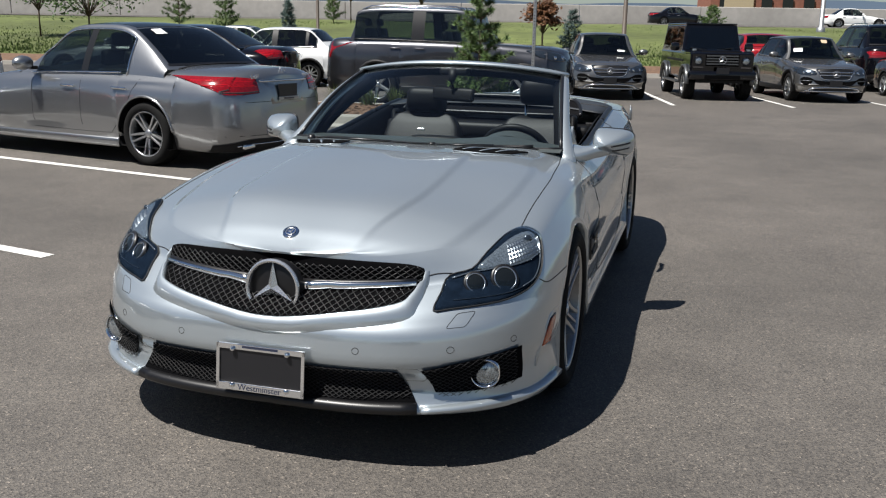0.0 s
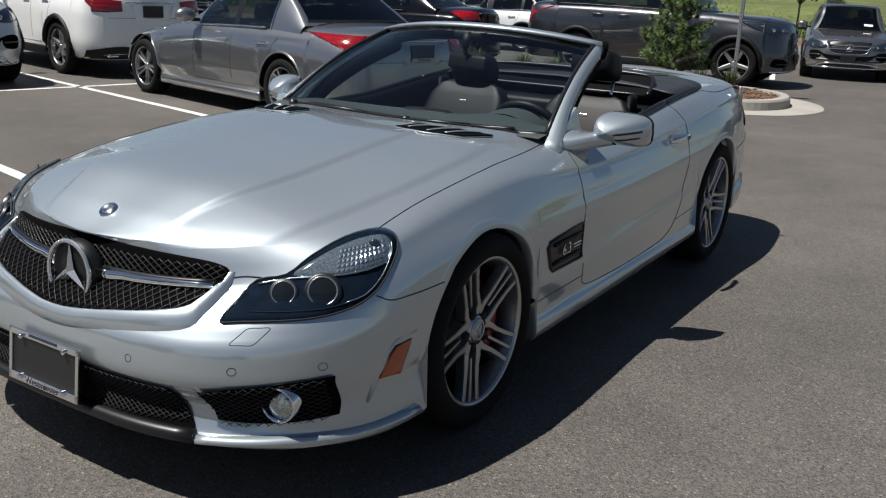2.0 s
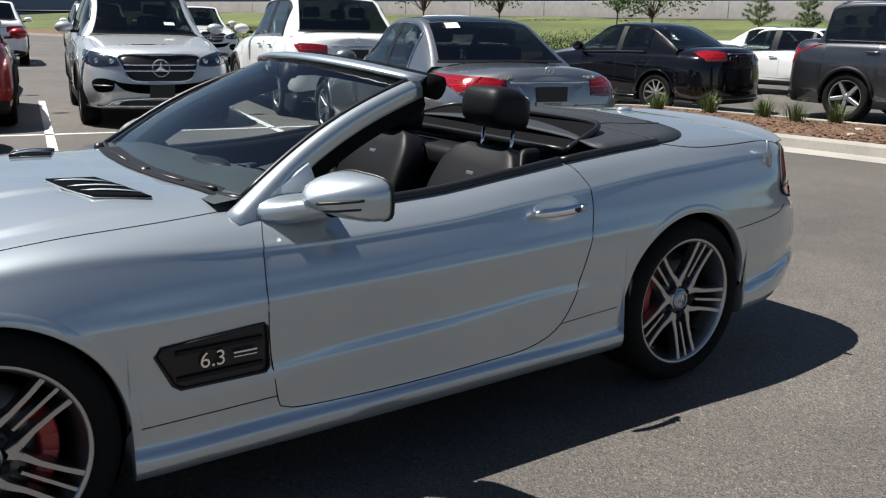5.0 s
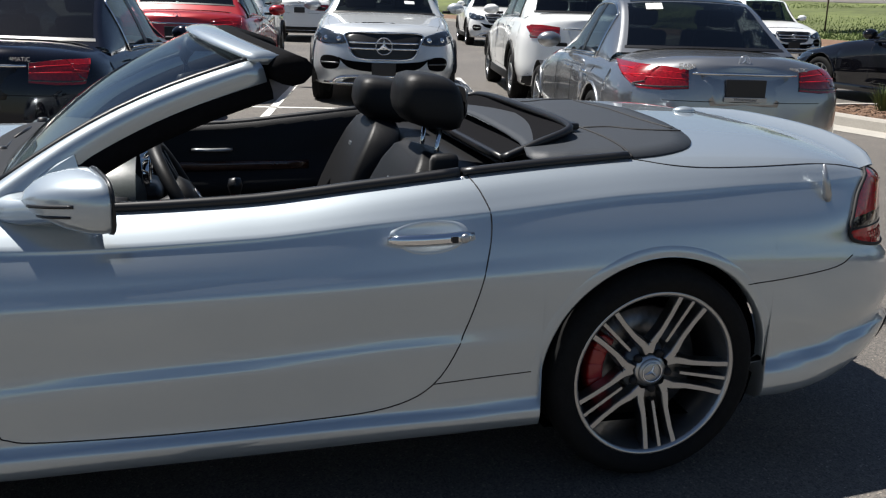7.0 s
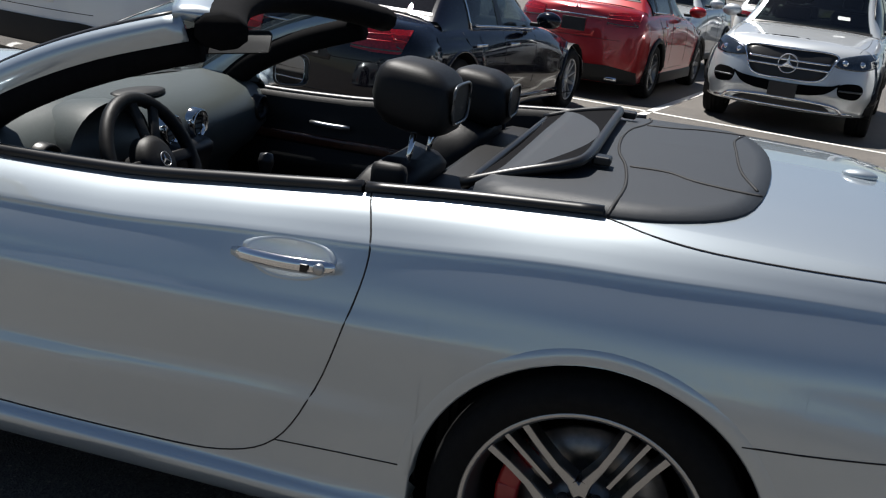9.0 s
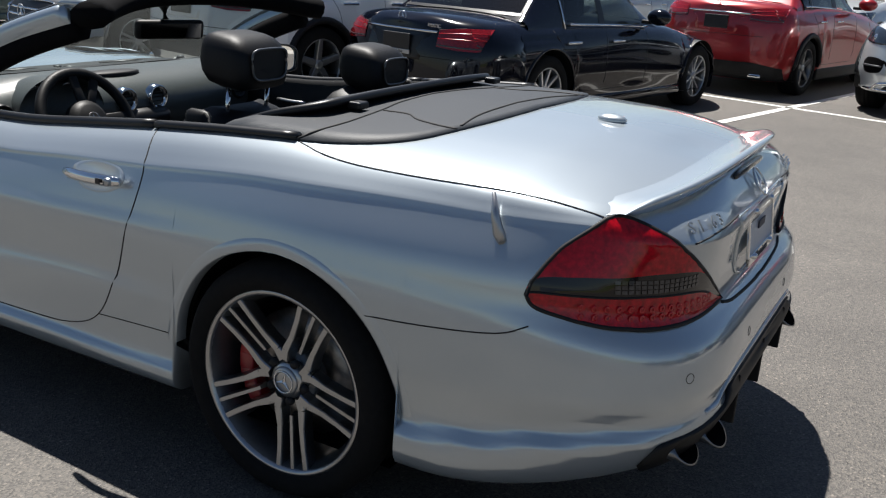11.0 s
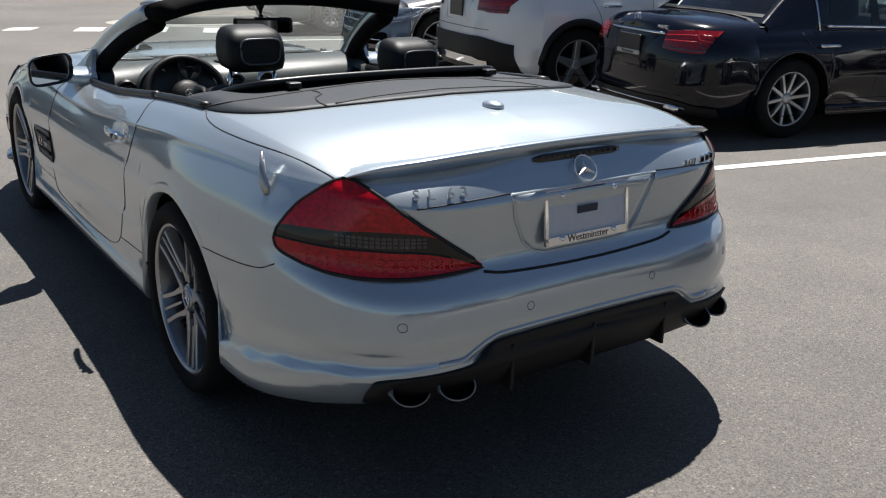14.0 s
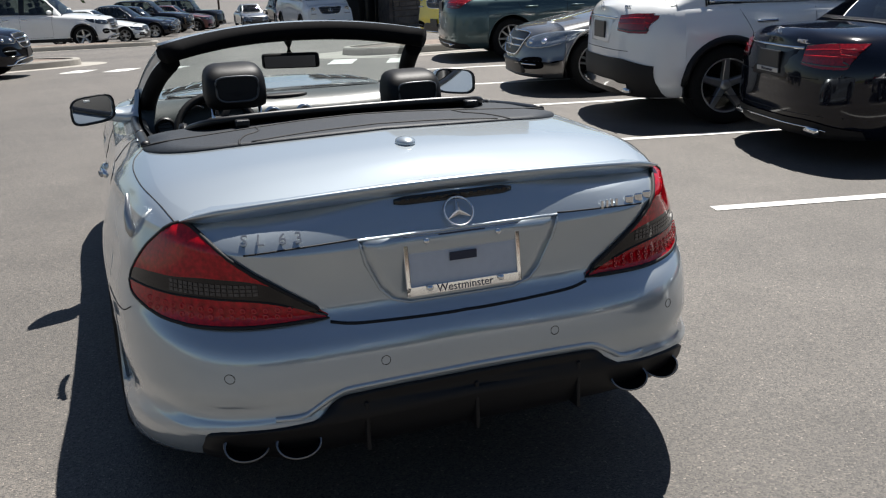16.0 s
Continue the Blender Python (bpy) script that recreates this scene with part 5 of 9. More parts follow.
def island(corners, label, fill="mulch", gutter=0.45, height=0.14):
    pts = spline([Vector((x, y, 0)) for x, y in corners], 6, True)
    n = len(pts)
    rings = [(ring_offset(pts, gutter), 0.004), (ring_offset(pts, 0.0), 0.006)]
    v, f = [], []
    for r, z in rings:
        v += [Vector((p.x, p.y, z)) for p in r]
    for i in range(n):
        f.append((i, (i + 1) % n, n + (i + 1) % n, n + i))
    mesh_ob("gutter", v, f, "concrete", None, "pale concrete gutter round a planted island", False, "structure", "gutter")
    v, f = [], []
    prof = [(0.0, 0.0), (-0.015, height * 0.8), (-0.035, height), (-0.15, height), (-0.16, height - 0.05)]
    for d, z in prof:
        v += [Vector((p.x, p.y, z)) for p in ring_offset(pts, d)]
    for r in range(len(prof) - 1):
        for i in range(n):
            f.append((r * n + i, r * n + (i + 1) % n, (r + 1) * n + (i + 1) % n, (r + 1) * n + i))
    mesh_ob("kerb", v, f, "concrete", None, "pale concrete kerb of a planted island", False, "structure", "kerb")
    c = sum(pts, Vector()) / n
    v, f = [], []
    inner = ring_offset(pts, -0.155)
    for k in range(7):
        s = 1 - k / 7
        for p in inner:
            q = c + (p - c) * s
            v.append(Vector((q.x, q.y, height - 0.04 + 0.08 * (1 - s * s) + 0.02 * noise.noise(q * 3))))
    v.append(Vector((c.x, c.y, height + 0.04)))
    for r in range(6):
        for i in range(n):
            f.append((r * n + i, r * n + (i + 1) % n, (r + 1) * n + (i + 1) % n, (r + 1) * n + i))
    for i in range(n):
        f.append((6 * n + i, 6 * n + (i + 1) % n, 7 * n))
    bed = mesh_ob("planting_bed", v, f, fill, None, label, True, "structure", "planting bed")
    return pts, c, inner


def chips(name, inner, c, count, z, label, material):
    """Loose chips strewn over a bed."""
    rnd = random.Random(5)
    v, f = [], []
    for _ in range(count):
        p = rnd.choice(inner)
        s = math.sqrt(rnd.random())
        q = c + (p - c) * s
        l, w, a = rnd.uniform(0.02, 0.06), rnd.uniform(0.008, 0.02), rnd.uniform(0, 3.14)
        d, e = Vector((math.cos(a), math.sin(a), rnd.uniform(-0.3, 0.3))) * l, Vector((-math.sin(a), math.cos(a), rnd.uniform(-0.3, 0.3))) * w
        o = Vector((q.x, q.y, z + 0.07 * (1 - s * s) + rnd.uniform(0, 0.02)))
        b = len(v)
        v += [o - d - e, o + d - e, o + d + e, o - d + e, o + Vector((0, 0, w))]
        f += [(b, b + 1, b + 4), (b + 1, b + 2, b + 4), (b + 2, b + 3, b + 4), (b + 3, b, b + 4)]
    return mesh_ob(name, v, f, material, None, label, False, "stuff", "mulch")


def tuft(at, n, h, seed, name="grass_tuft", label="clump of green ornamental grass in a mulch bed", category="grass"):
    rnd = random.Random(seed)
    v, f = [], []
    for _ in range(n):
        a = rnd.uniform(0, 6.28)
        r = rnd.uniform(0, 0.10)
        p = Vector((r * math.cos(a), r * math.sin(a), 0))
        d = Vector((math.cos(a), math.sin(a), 0)) * rnd.uniform(0.02, 0.22)
        hh = h * rnd.uniform(0.6, 1.1)
        s = Vector((-math.sin(a), math.cos(a), 0)) * 0.006
        b = len(v)
        v += [p - s, p + s, p + d * 0.45 + s * 0.8 + Vector((0, 0, hh * 0.6)), p + d * 0.45 - s * 0.8 + Vector((0, 0, hh * 0.6)), p + d + Vector((0, 0, hh))]
        f += [(b, b + 1, b + 2, b + 3), (b + 3, b + 2, b + 4)]
    o = thing(name, Matrix.Translation(at), label, category, "grass clumps")
    tagged(mesh_ob("foliage", v, f, "blade", o), kind="stuff")
    return o


def conifer(at, h, r, seed, material="needle", label="young pine with long green needles", tiers=9, dens=1.0, fine=1.0, name="conifer_tree"):
    rnd = random.Random(seed)
    tr = thing(name, Matrix.Translation(at), label, "tree", "conifers")
    v, f = tube([(0, 0, -0.05), (0.01, 0, h * 0.4), (0, 0.01, h * 0.95)], [0.035 * h / 2.2, 0.025 * h / 2.2, 0.006], 7)
    mesh_ob("trunk", v, f, "bark", tr)
    bv, bf, nv, nf = [], [], [], []
    for t in range(tiers):
        z = h * (0.10 + 0.86 * t / tiers)
        rr = r * (1 - (t / tiers) ** 1.3) * rnd.uniform(0.8, 1.1) + 0.08 * r
        k = rnd.randint(5, 7)
        for b in range(k):
            a = 2 * math.pi * (b + rnd.random() * 0.7) / k
            L = rr * rnd.uniform(0.6, 1.15)
            tip = Vector((math.cos(a) * L, math.sin(a) * L, z + L * rnd.uniform(0.25, 0.7)))
            base = Vector((0, 0, z))
            a1, f1 = tube([base, base.lerp(tip, 0.6) + Vector((0, 0, -0.03 * L)), tip], [0.012 * h / 2.2, 0.007, 0.003], 4)
            bf += [tuple(q + len(bv) for q in fc) for fc in f1]
            bv += a1
            clumps = max(3, int(7 * L / r))
            for c in range(clumps):
                q = base.lerp(tip, 0.2 + 0.8 * (c + 1) / clumps) + Vector((rnd.uniform(-1, 1), rnd.uniform(-1, 1), rnd.uniform(-0.6, 0.6))) * 0.07 * r
                for _ in range(int(48 * dens)):
                    d = Vector((rnd.gauss(0, 1), rnd.gauss(0, 1), rnd.gauss(0.5, 0.8))).normalized()
                    l = rnd.uniform(0.06, 0.13) * fine
                    s = d.cross(Vector((rnd.random(), rnd.random(), rnd.random()))).normalized() * 0.0065 * fine
                    i0 = len(nv)
                    nv += [q - s, q + s, q + d * l]
                    nf.append((i0, i0 + 1, i0 + 2))
    tagged(mesh_ob("branchwork", bv, bf, "bark", tr), kind="stuff")
    tagged(mesh_ob("crown", nv, nf, material, tr, smooth=False), kind="stuff")
    return tr


def leafy(at, h, r, seed, material="leaf", label="young broad-leaved tree with a full green crown", leaves=2600, leaf=0.09, name="leafy_tree", trunk=0.05):
    rnd = random.Random(seed)
    tr = thing(name, Matrix.Translation(at), label, "tree", "broad-leaved trees")
    v, f = tube([(0, 0, -0.05), (0.02, 0, h * 0.3), (0.0, 0.03, h * 0.8)], [trunk, trunk * 0.8, trunk * 0.25], 7)
    mesh_ob("trunk", v, f, "bark", tr)
    cl = []
    bv, bf = [], []
    for _ in range(26):
        a, e = rnd.uniform(0, 6.28), rnd.uniform(-0.4, 1.2)
        d = rnd.uniform(0.35, 1.0) * r
        c = Vector((math.cos(a) * math.cos(e) * d, math.sin(a) * math.cos(e) * d, h * 0.62 + math.sin(e) * d * 1.1))
        cl.append((c, rnd.uniform(0.2, 0.42) * r))
        a1, f1 = tube([(0, 0, h * 0.35), tuple(c * 0.5 + Vector((0, 0, h * 0.2))), tuple(c)], [trunk * 0.4, trunk * 0.25, 0.006], 4)
        bf += [tuple(q + len(bv) for q in fc) for fc in f1]
        bv += a1
    tagged(mesh_ob("branchwork", bv, bf, "bark", tr), kind="stuff")
    nv, nf = [], []
    for _ in range(leaves):
        c, s = rnd.choice(cl)
        p = c + Vector((rnd.gauss(0, 1), rnd.gauss(0, 1), rnd.gauss(0, 0.8))) * s * 0.6
        d = Vector((rnd.gauss(0, 1), rnd.gauss(0, 1), rnd.gauss(0, 0.6))).normalized()
        e = d.cross(Vector((rnd.random(), rnd.random(), rnd.random()))).normalized()
        l = leaf * rnd.uniform(0.6, 1.2)
        b = len(nv)
        nv += [p - d * l, p + e * l * 0.45, p + d * l, p - e * l * 0.45]
        nf.append((b, b + 1, b + 2, b + 3))
    tagged(mesh_ob("crown", nv, nf, material, tr, smooth=False), kind="stuff")
    return tr


# the island behind the roadster
isl = [(-7.75, -7.0), (-8.0, -5.5), (-8.25, -4.0), (-8.45, -2.6), (-8.6, -1.4), (-8.95, -0.75), (-9.7, -0.55), (-10.5, -0.85), (-10.9, -1.6), (-10.9, -3.0), (-10.7, -4.5), (-10.4, -6.0), (-10.1, -7.2), (-9.3, -7.8), (-8.3, -7.7)]
_p, _c, _in = island(isl, "reddish-brown wood mulch in a kerbed island")
chips("mulch_chips", _in, _c, 5000, 0.10, "loose reddish-brown mulch chips", "mulch")
conifer((-9.9, -2.35, 0.10), 2.35, 0.56, 3, tiers=11, dens=1.25)
for k, (x, y) in enumerate(((-9.6, -4.2), (-9.9, -4.9), (-10.1, -3.9), (-9.7, -5.7), (-9.2, -6.3), (-10.3, -1.6), (-9.8, -1.9), (-8.7, -6.9))):
    tuft((x, y, 0.11), 130, 0.36, 20 + k)
for k, (x, y, s) in enumerate(((-9.2, -2.0, 0.12), (-9.5, -3.2, 0.10), (-9.0, -3.0, 0.07))):
    bm = bmesh.new()
    bmesh.ops.create_icosphere(bm, subdivisions=3, radius=s)
    for q in bm.verts:
        q.co = q.co * (1 + 0.25 * noise.noise(q.co * 14 + Vector((k * 3, 0, 0))))
        q.co.z *= 0.65
    rk = part("rock", bm, "concrete", None, "", True)
    rk.location = (x, y, 0.14)
    tagged(rk, "pale rounded rock in the mulch bed", "rock")
# sign post with rows of holes
sp = thing("sign_post", pose(-10.35, -1.55, 0.08), "galvanised square sign post with rows of holes", "sign post")
part("post", box((0.05, 0.05, 2.6), (0, 0, 1.3), bevel=0.004), "galv", sp)
for k in range(48):
    me_k = box((0.002, 0.013, 0.013), (0.026, 0, 0.12 + 0.05 * k))
    part("hole", me_k, "gap", sp)
part("sign_plate", box((0.004, 0.31, 0.46), (0.029, 0, 2.40), bevel=0.001), "plate_white", sp)

# far kerbed bed at the foot of the bank
def bank():
    prof = [(-26.0, 0.0), (-26.02, 0.14), (-26.17, 0.14), (-26.2, 0.10), (-28.5, 0.30), (-31, 0.45), (-36, 0.75), (-42, 1.15), (-50, 1.6), (-58, 1.95)]
    segs = [("kerb", 0, 3, "concrete", "pale concrete kerb at the lot's edge"), ("planting_bed", 3, 4, "mulch", "brown mulch strip below the bank"), ("grass_bank", 4, 9, "grass", "sunlit meadow bank with yellow-green grass")]
    n = 90
    for nm, a, b, m, lb in segs:
        v, f = [], []
        w = b - a + 1
        for i in range(n + 1):
            vv = -110 + 220 * i / n
            for u, z in prof[a:b + 1]:
                p = lot(u, vv, z + (0.12 * noise.noise(Vector((u * 0.15, vv * 0.15, 0))) if u < -29 else 0))
                v.append(p)
        for i in range(n):
            for j in range(w - 1):
                f.append((i * w + j, (i + 1) * w + j, (i + 1) * w + j + 1, i * w + j + 1))
        mesh_ob(nm, v, f, m, None, lb, nm == "grass_bank", "structure", nm.replace("_", " "))
    # highway, its wall, and what stands beyond
    for nm, u0, u1, z0, z1, m, lb in (("road", -58, -74, 1.95, 2.2, "asphalt", "pale asphalt highway on the bank"), ("field", -75.4, -420, 2.2, 2.4, "grass", "open ground beyond the highway")):
        v = [lot(u0, -160, z0), lot(u0, 160, z0), lot(u1, 160, z1), lot(u1, -160, z1)] if nm == "road" else [lot(u0, -400, z0), lot(u0, 400, z0), lot(u1, 400, z1), lot(u1, -400, z1)]
        mesh_ob(nm, v, [(0, 1, 2, 3)], m, None, lb, False, "structure", nm)
    for k in range(26):
        bm = bmesh.new()
        c = lot(-75, -130 + 10 * k, 2.9)
        bm_box(bm, (0.45, 9.96, 1.5), c, Euler((0, 0, LOT)).to_matrix(), 0.04)
        part("barrier_wall", bm, "barrier", None, "")
        ob = bpy.data.objects[-1]
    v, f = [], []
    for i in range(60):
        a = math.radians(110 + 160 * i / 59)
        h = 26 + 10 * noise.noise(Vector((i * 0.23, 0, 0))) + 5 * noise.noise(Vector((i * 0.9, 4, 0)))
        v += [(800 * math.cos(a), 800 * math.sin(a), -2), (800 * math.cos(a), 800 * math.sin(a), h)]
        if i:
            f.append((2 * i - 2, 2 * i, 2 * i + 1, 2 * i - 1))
    # no air effect here: the haze sits in the hill colour
    mesh_ob("far_hills", v, f, "hill", None, "far hills on the horizon, with distance haze put into their blue colour", True, "structure", "backdrop")


bank()
for _o in [o for o in scene.objects if o.name.startswith("barrier_wall")]:
    tagged(_o, "pale concrete highway barrier section", "barrier", "", "structure")
# meadow grass on the near part of the bank
_rnd = random.Random(9)
_v, _f = [], []
for _ in range(60000):
    u, vv = -28.6 - 26 * _rnd.random() ** 1.5, _rnd.uniform(-60, 34)
    z = 0.30 + (1.65) * (-28.5 - u) / 29.5 - 0.03
    p = lot(u, vv, z)
    h = _rnd.uniform(0.06, 0.17)
    a = _rnd.uniform(0, 3.14)
    s = Vector((math.cos(a), math.sin(a), 0)) * _rnd.uniform(0.02, 0.06)
    b = len(_v)
    _v += [p - s, p + s, p + s * _rnd.uniform(-1.5, 1.5) + Vector((0, 0, h))]
    _f.append((b, b + 1, b + 2))
mesh_ob("meadow_grass", _v, _f, "blade", None, "tall yellow-green meadow grass on the bank", False, "stuff", "grass")


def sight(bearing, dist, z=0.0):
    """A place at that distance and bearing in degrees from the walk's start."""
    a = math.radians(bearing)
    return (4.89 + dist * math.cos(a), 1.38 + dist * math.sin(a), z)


def bank_z(p):
    u = E1.x * p[0] + E1.y * p[1]
    return pch((-58, 1.95), (-50, 1.6), (-42, 1.15), (-36, 0.75), (-31, 0.45), (-28.5, 0.30), (-26.2, 0.10))(u) - 0.05


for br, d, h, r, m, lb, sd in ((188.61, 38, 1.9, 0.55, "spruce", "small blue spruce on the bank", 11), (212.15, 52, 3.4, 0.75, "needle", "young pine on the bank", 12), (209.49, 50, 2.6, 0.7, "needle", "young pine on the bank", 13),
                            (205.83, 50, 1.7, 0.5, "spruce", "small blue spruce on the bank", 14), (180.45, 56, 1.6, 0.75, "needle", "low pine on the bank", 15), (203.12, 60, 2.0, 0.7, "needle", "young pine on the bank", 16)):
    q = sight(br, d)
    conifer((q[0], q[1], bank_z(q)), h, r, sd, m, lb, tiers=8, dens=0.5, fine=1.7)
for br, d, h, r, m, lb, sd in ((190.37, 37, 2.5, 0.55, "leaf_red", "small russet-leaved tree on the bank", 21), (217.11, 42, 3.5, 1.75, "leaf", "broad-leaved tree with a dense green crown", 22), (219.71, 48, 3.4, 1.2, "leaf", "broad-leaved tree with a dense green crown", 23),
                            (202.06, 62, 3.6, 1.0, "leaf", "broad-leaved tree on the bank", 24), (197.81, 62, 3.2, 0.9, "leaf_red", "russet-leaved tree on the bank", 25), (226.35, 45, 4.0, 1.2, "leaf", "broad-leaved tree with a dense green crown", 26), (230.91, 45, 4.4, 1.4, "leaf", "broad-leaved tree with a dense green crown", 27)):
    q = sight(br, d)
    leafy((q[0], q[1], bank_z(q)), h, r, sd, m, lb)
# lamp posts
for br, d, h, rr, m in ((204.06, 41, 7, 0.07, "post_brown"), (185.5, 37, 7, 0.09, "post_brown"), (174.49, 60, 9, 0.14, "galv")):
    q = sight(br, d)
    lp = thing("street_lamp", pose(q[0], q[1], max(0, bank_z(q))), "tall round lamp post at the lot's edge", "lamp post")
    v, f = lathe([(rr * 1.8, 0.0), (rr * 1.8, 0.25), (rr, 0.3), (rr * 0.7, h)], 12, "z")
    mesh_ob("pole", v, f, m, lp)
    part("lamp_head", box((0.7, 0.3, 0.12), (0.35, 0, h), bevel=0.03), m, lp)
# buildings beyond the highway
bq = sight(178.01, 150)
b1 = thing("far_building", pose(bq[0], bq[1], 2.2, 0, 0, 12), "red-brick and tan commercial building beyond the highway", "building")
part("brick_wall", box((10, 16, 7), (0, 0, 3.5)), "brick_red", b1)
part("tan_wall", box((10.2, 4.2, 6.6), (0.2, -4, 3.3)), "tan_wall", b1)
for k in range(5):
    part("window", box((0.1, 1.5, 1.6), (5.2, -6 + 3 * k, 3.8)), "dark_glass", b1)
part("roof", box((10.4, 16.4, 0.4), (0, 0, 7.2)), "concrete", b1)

# ---- the dealership side, ahead of the nose ----
_old = set(bpy.data.objects)
isl2 = [(12.0, -3.7), (12.7, -3.35), (13.5, -3.6), (14.0, -4.6), (14.0, -6.0), (13.4, -7.2), (12.4, -7.2), (11.9, -6.0), (11.8, -4.8)]
island(isl2, "gravel-filled kerbed island", "stone", 0.7)
isl3 = [(14.6, 3.6), (15.2, 2.2), (15.9, 1.45), (16.8, 1.6), (17.6, 2.6), (17.4, 4.4), (16.2, 5.6), (14.9, 5.2)]
island(isl3, "gravel-filled kerbed island", "stone", 0.5)
isl4 = [(26.4, -0.2), (27.4, -0.65), (28.6, 0.2), (29.0, 3.0), (29.0, 8.0), (27.6, 8.0), (27.2, 3.2)]
island(isl4, "gravel-filled kerbed strip", "stone", 0.3)
for _o in set(bpy.data.objects) - _old:
    if _o.type == "MESH":
        for _v in _o.data.vertices:
            _v.co.z += fall(_v.co.x)
bld = thing("dealership_building", pose(33.6, -14.6, -0.95, 0, 0, R90) @ Matrix.Scale(1.6, 4), "brown ledge-stone building with dark service doors", "building")
part("wall", box((4.0, 5.0, 6.0), (2.4, 0, 3.0)), "tan_wall", bld)
_r2 = random.Random(4)
zz = 0.0
_cnt = 0
while zz < 3.4 and _cnt < 280:
    hh = _r2.uniform(0.09, 0.20)
    yy = -2.52
    while yy < 2.5 and _cnt < 280:
        ww = min(_r2.uniform(0.28, 0.75), 2.52 - yy)
        part("stone", box((0.10 + _r2.uniform(0, 0.05), ww - 0.012, hh - 0.012), (0.36, yy + ww / 2, zz + hh / 2)), "stone", bld)
        yy += ww
        _cnt += 1
    zz += hh
part("upper_stone", box((0.12, 5.04, 2.7), (0.36, 0, 4.75)), "stone", bld)
for k in range(4):
    part("side_stone", box((0.9, 0.12, 1.45), (0.85 + 0.95 * k, 2.55, 0.75)), "stone", bld)
    part("side_stone", box((0.9, 0.12, 3.0), (0.85 + 0.95 * k, 2.55, 3.0)), "stone", bld)
wing_b = thing("service_entrance", pose(33.1, -10.6, -0.95, 0, 0, R90) @ Matrix.Scale(1.6, 4), "dark service bay entrance with upright black bars", "building")
part("wall", box((3.0, 1.1, 6.0), (2.6, 0, 3.0)), "brown_van", wing_b)
for k in range(4):
    part("bollard", box((0.12, 0.12, 2.6), (0.9, -0.42 + 0.28 * k, 1.3), bevel=0.03), "satin_black", wing_b)


def van(m, paint, label):
    """A panel van: a one-box body with a short sloping nose."""
    o, _s, _k = vehicle("panel_van", m, paint, label, "van", 5.9, 1.99, 2.45, 3.66, 1.0, 0.36, (1.10, 1.30), (1.30, 1.30), 1.32, (2.05, 1.35, -2.65, -2.85), 0.86, "ten", front="star", rear="upright", boxy=0.015, cladding=0.08, face="alloy_dark", exhaust=False, plates=("plate_black", None))
    return o


van(pose(14.95, -8.6, fall(14.95), 0, 0, 98), "yellow", "yellow panel van parked before the stone building")
van(pose(34.6, -7.4, fall(34.6), 0, 0, 182), "white", "white panel van facing the lot by the service entrance")
# rows of farther stock
FAR = (("gle", 31.4, 2.75, -106, "white"), ("glc1", 13.2, 4.1, -99, "navy"), ("dark", 34.9, 1.2, -106, "white"), ("e400", 39.9, 0.0, -106, "navy"), ("glc2", 43.6, -0.6, -106, "navy"), ("gle500", 47.4, -1.3, -106, "black"), ("red", 51.3, -2.9, -106, "maroon"),
       ("lc", 56.0, -4.0, -106, "black"), ("c", 61.0, -8.6, -178, "silver_e"), ("gle", 61.5, -11.0, -178, "navy"), ("gle500", -3.6, -27.0, -101, "white"), ("gle", -6.6, -26.5, 79, "white"), ("gle500", -9.5, -26, 79, "white"),
       ("glc1", -12.5, -25.5, 79, "silver_gle"), ("glcw", -15.5, -20.0, 79, "white"), ("e400", -22.5, -13.0, 100, "white"), ("red", -24.2, 2.4, 192, "red"), ("gle", -24.6, 5.6, 192, "black"), ("glc2", -16.8, -9.6, -84, "white"), ("s", -14.8, -12.0, -84, "silver_e"),
       ("glcw", 13.6, -14.0, -101, "grey"), ("e400", 8.3, -13.5, 78, "silver_e"), ("glc1", 3.4, -13.6, 78, "silver_gle"), ("gle500", 5.9, -13.2, -101, "white"))
NAMES = {"white": "white", "navy": "blue-black", "black": "black", "maroon": "maroon", "grey": "dark grey", "silver_e": "silver", "silver_gle": "bright silver", "red": "red"}
for k, x, y, a, col in FAR:
    src = CARS[k][0]
    cp = copy_thing(src, pose(x, y, fall(x), 0, 0, a))
    own = next(c for c in src.children if c.name.startswith("body")).data.materials[0]
    tagged(cp, "%s %s parked in a farther row" % (NAMES[col], "SUV" if "suv" in src.name else "saloon"))
    for ch in cp.children_recursive:
        if ch.type == "MESH" and ch.data.materials and ch.data.materials[0] == own and M[col] != own:
            ch.material_slots[0].link = "OBJECT"
            ch.material_slots[0].material = M[col]
# trees along the lower end of the lot
for k in range(9):
    leafy((74 + 5 * (k % 2), 24 - 6.5 * k, fall(74)), 6.5 + 0.8 * (k % 3), 2.9, 90 + k, label="broad-leaved tree at the far end of the lot", leaves=1100, leaf=0.22, trunk=0.14)
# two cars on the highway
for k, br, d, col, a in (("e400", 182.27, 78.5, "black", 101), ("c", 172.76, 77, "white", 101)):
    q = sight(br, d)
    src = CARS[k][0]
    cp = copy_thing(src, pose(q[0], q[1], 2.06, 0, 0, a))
    tagged(cp, "%s saloon on the highway" % NAMES[col])
    own = next(c for c in src.children if c.name.startswith("body")).data.materials[0]
    for ch in cp.children_recursive:
        if ch.type == "MESH" and ch.data.materials and ch.data.materials[0] == own:
            ch.material_slots[0].link = "OBJECT"
            ch.material_slots[0].material = M[col]
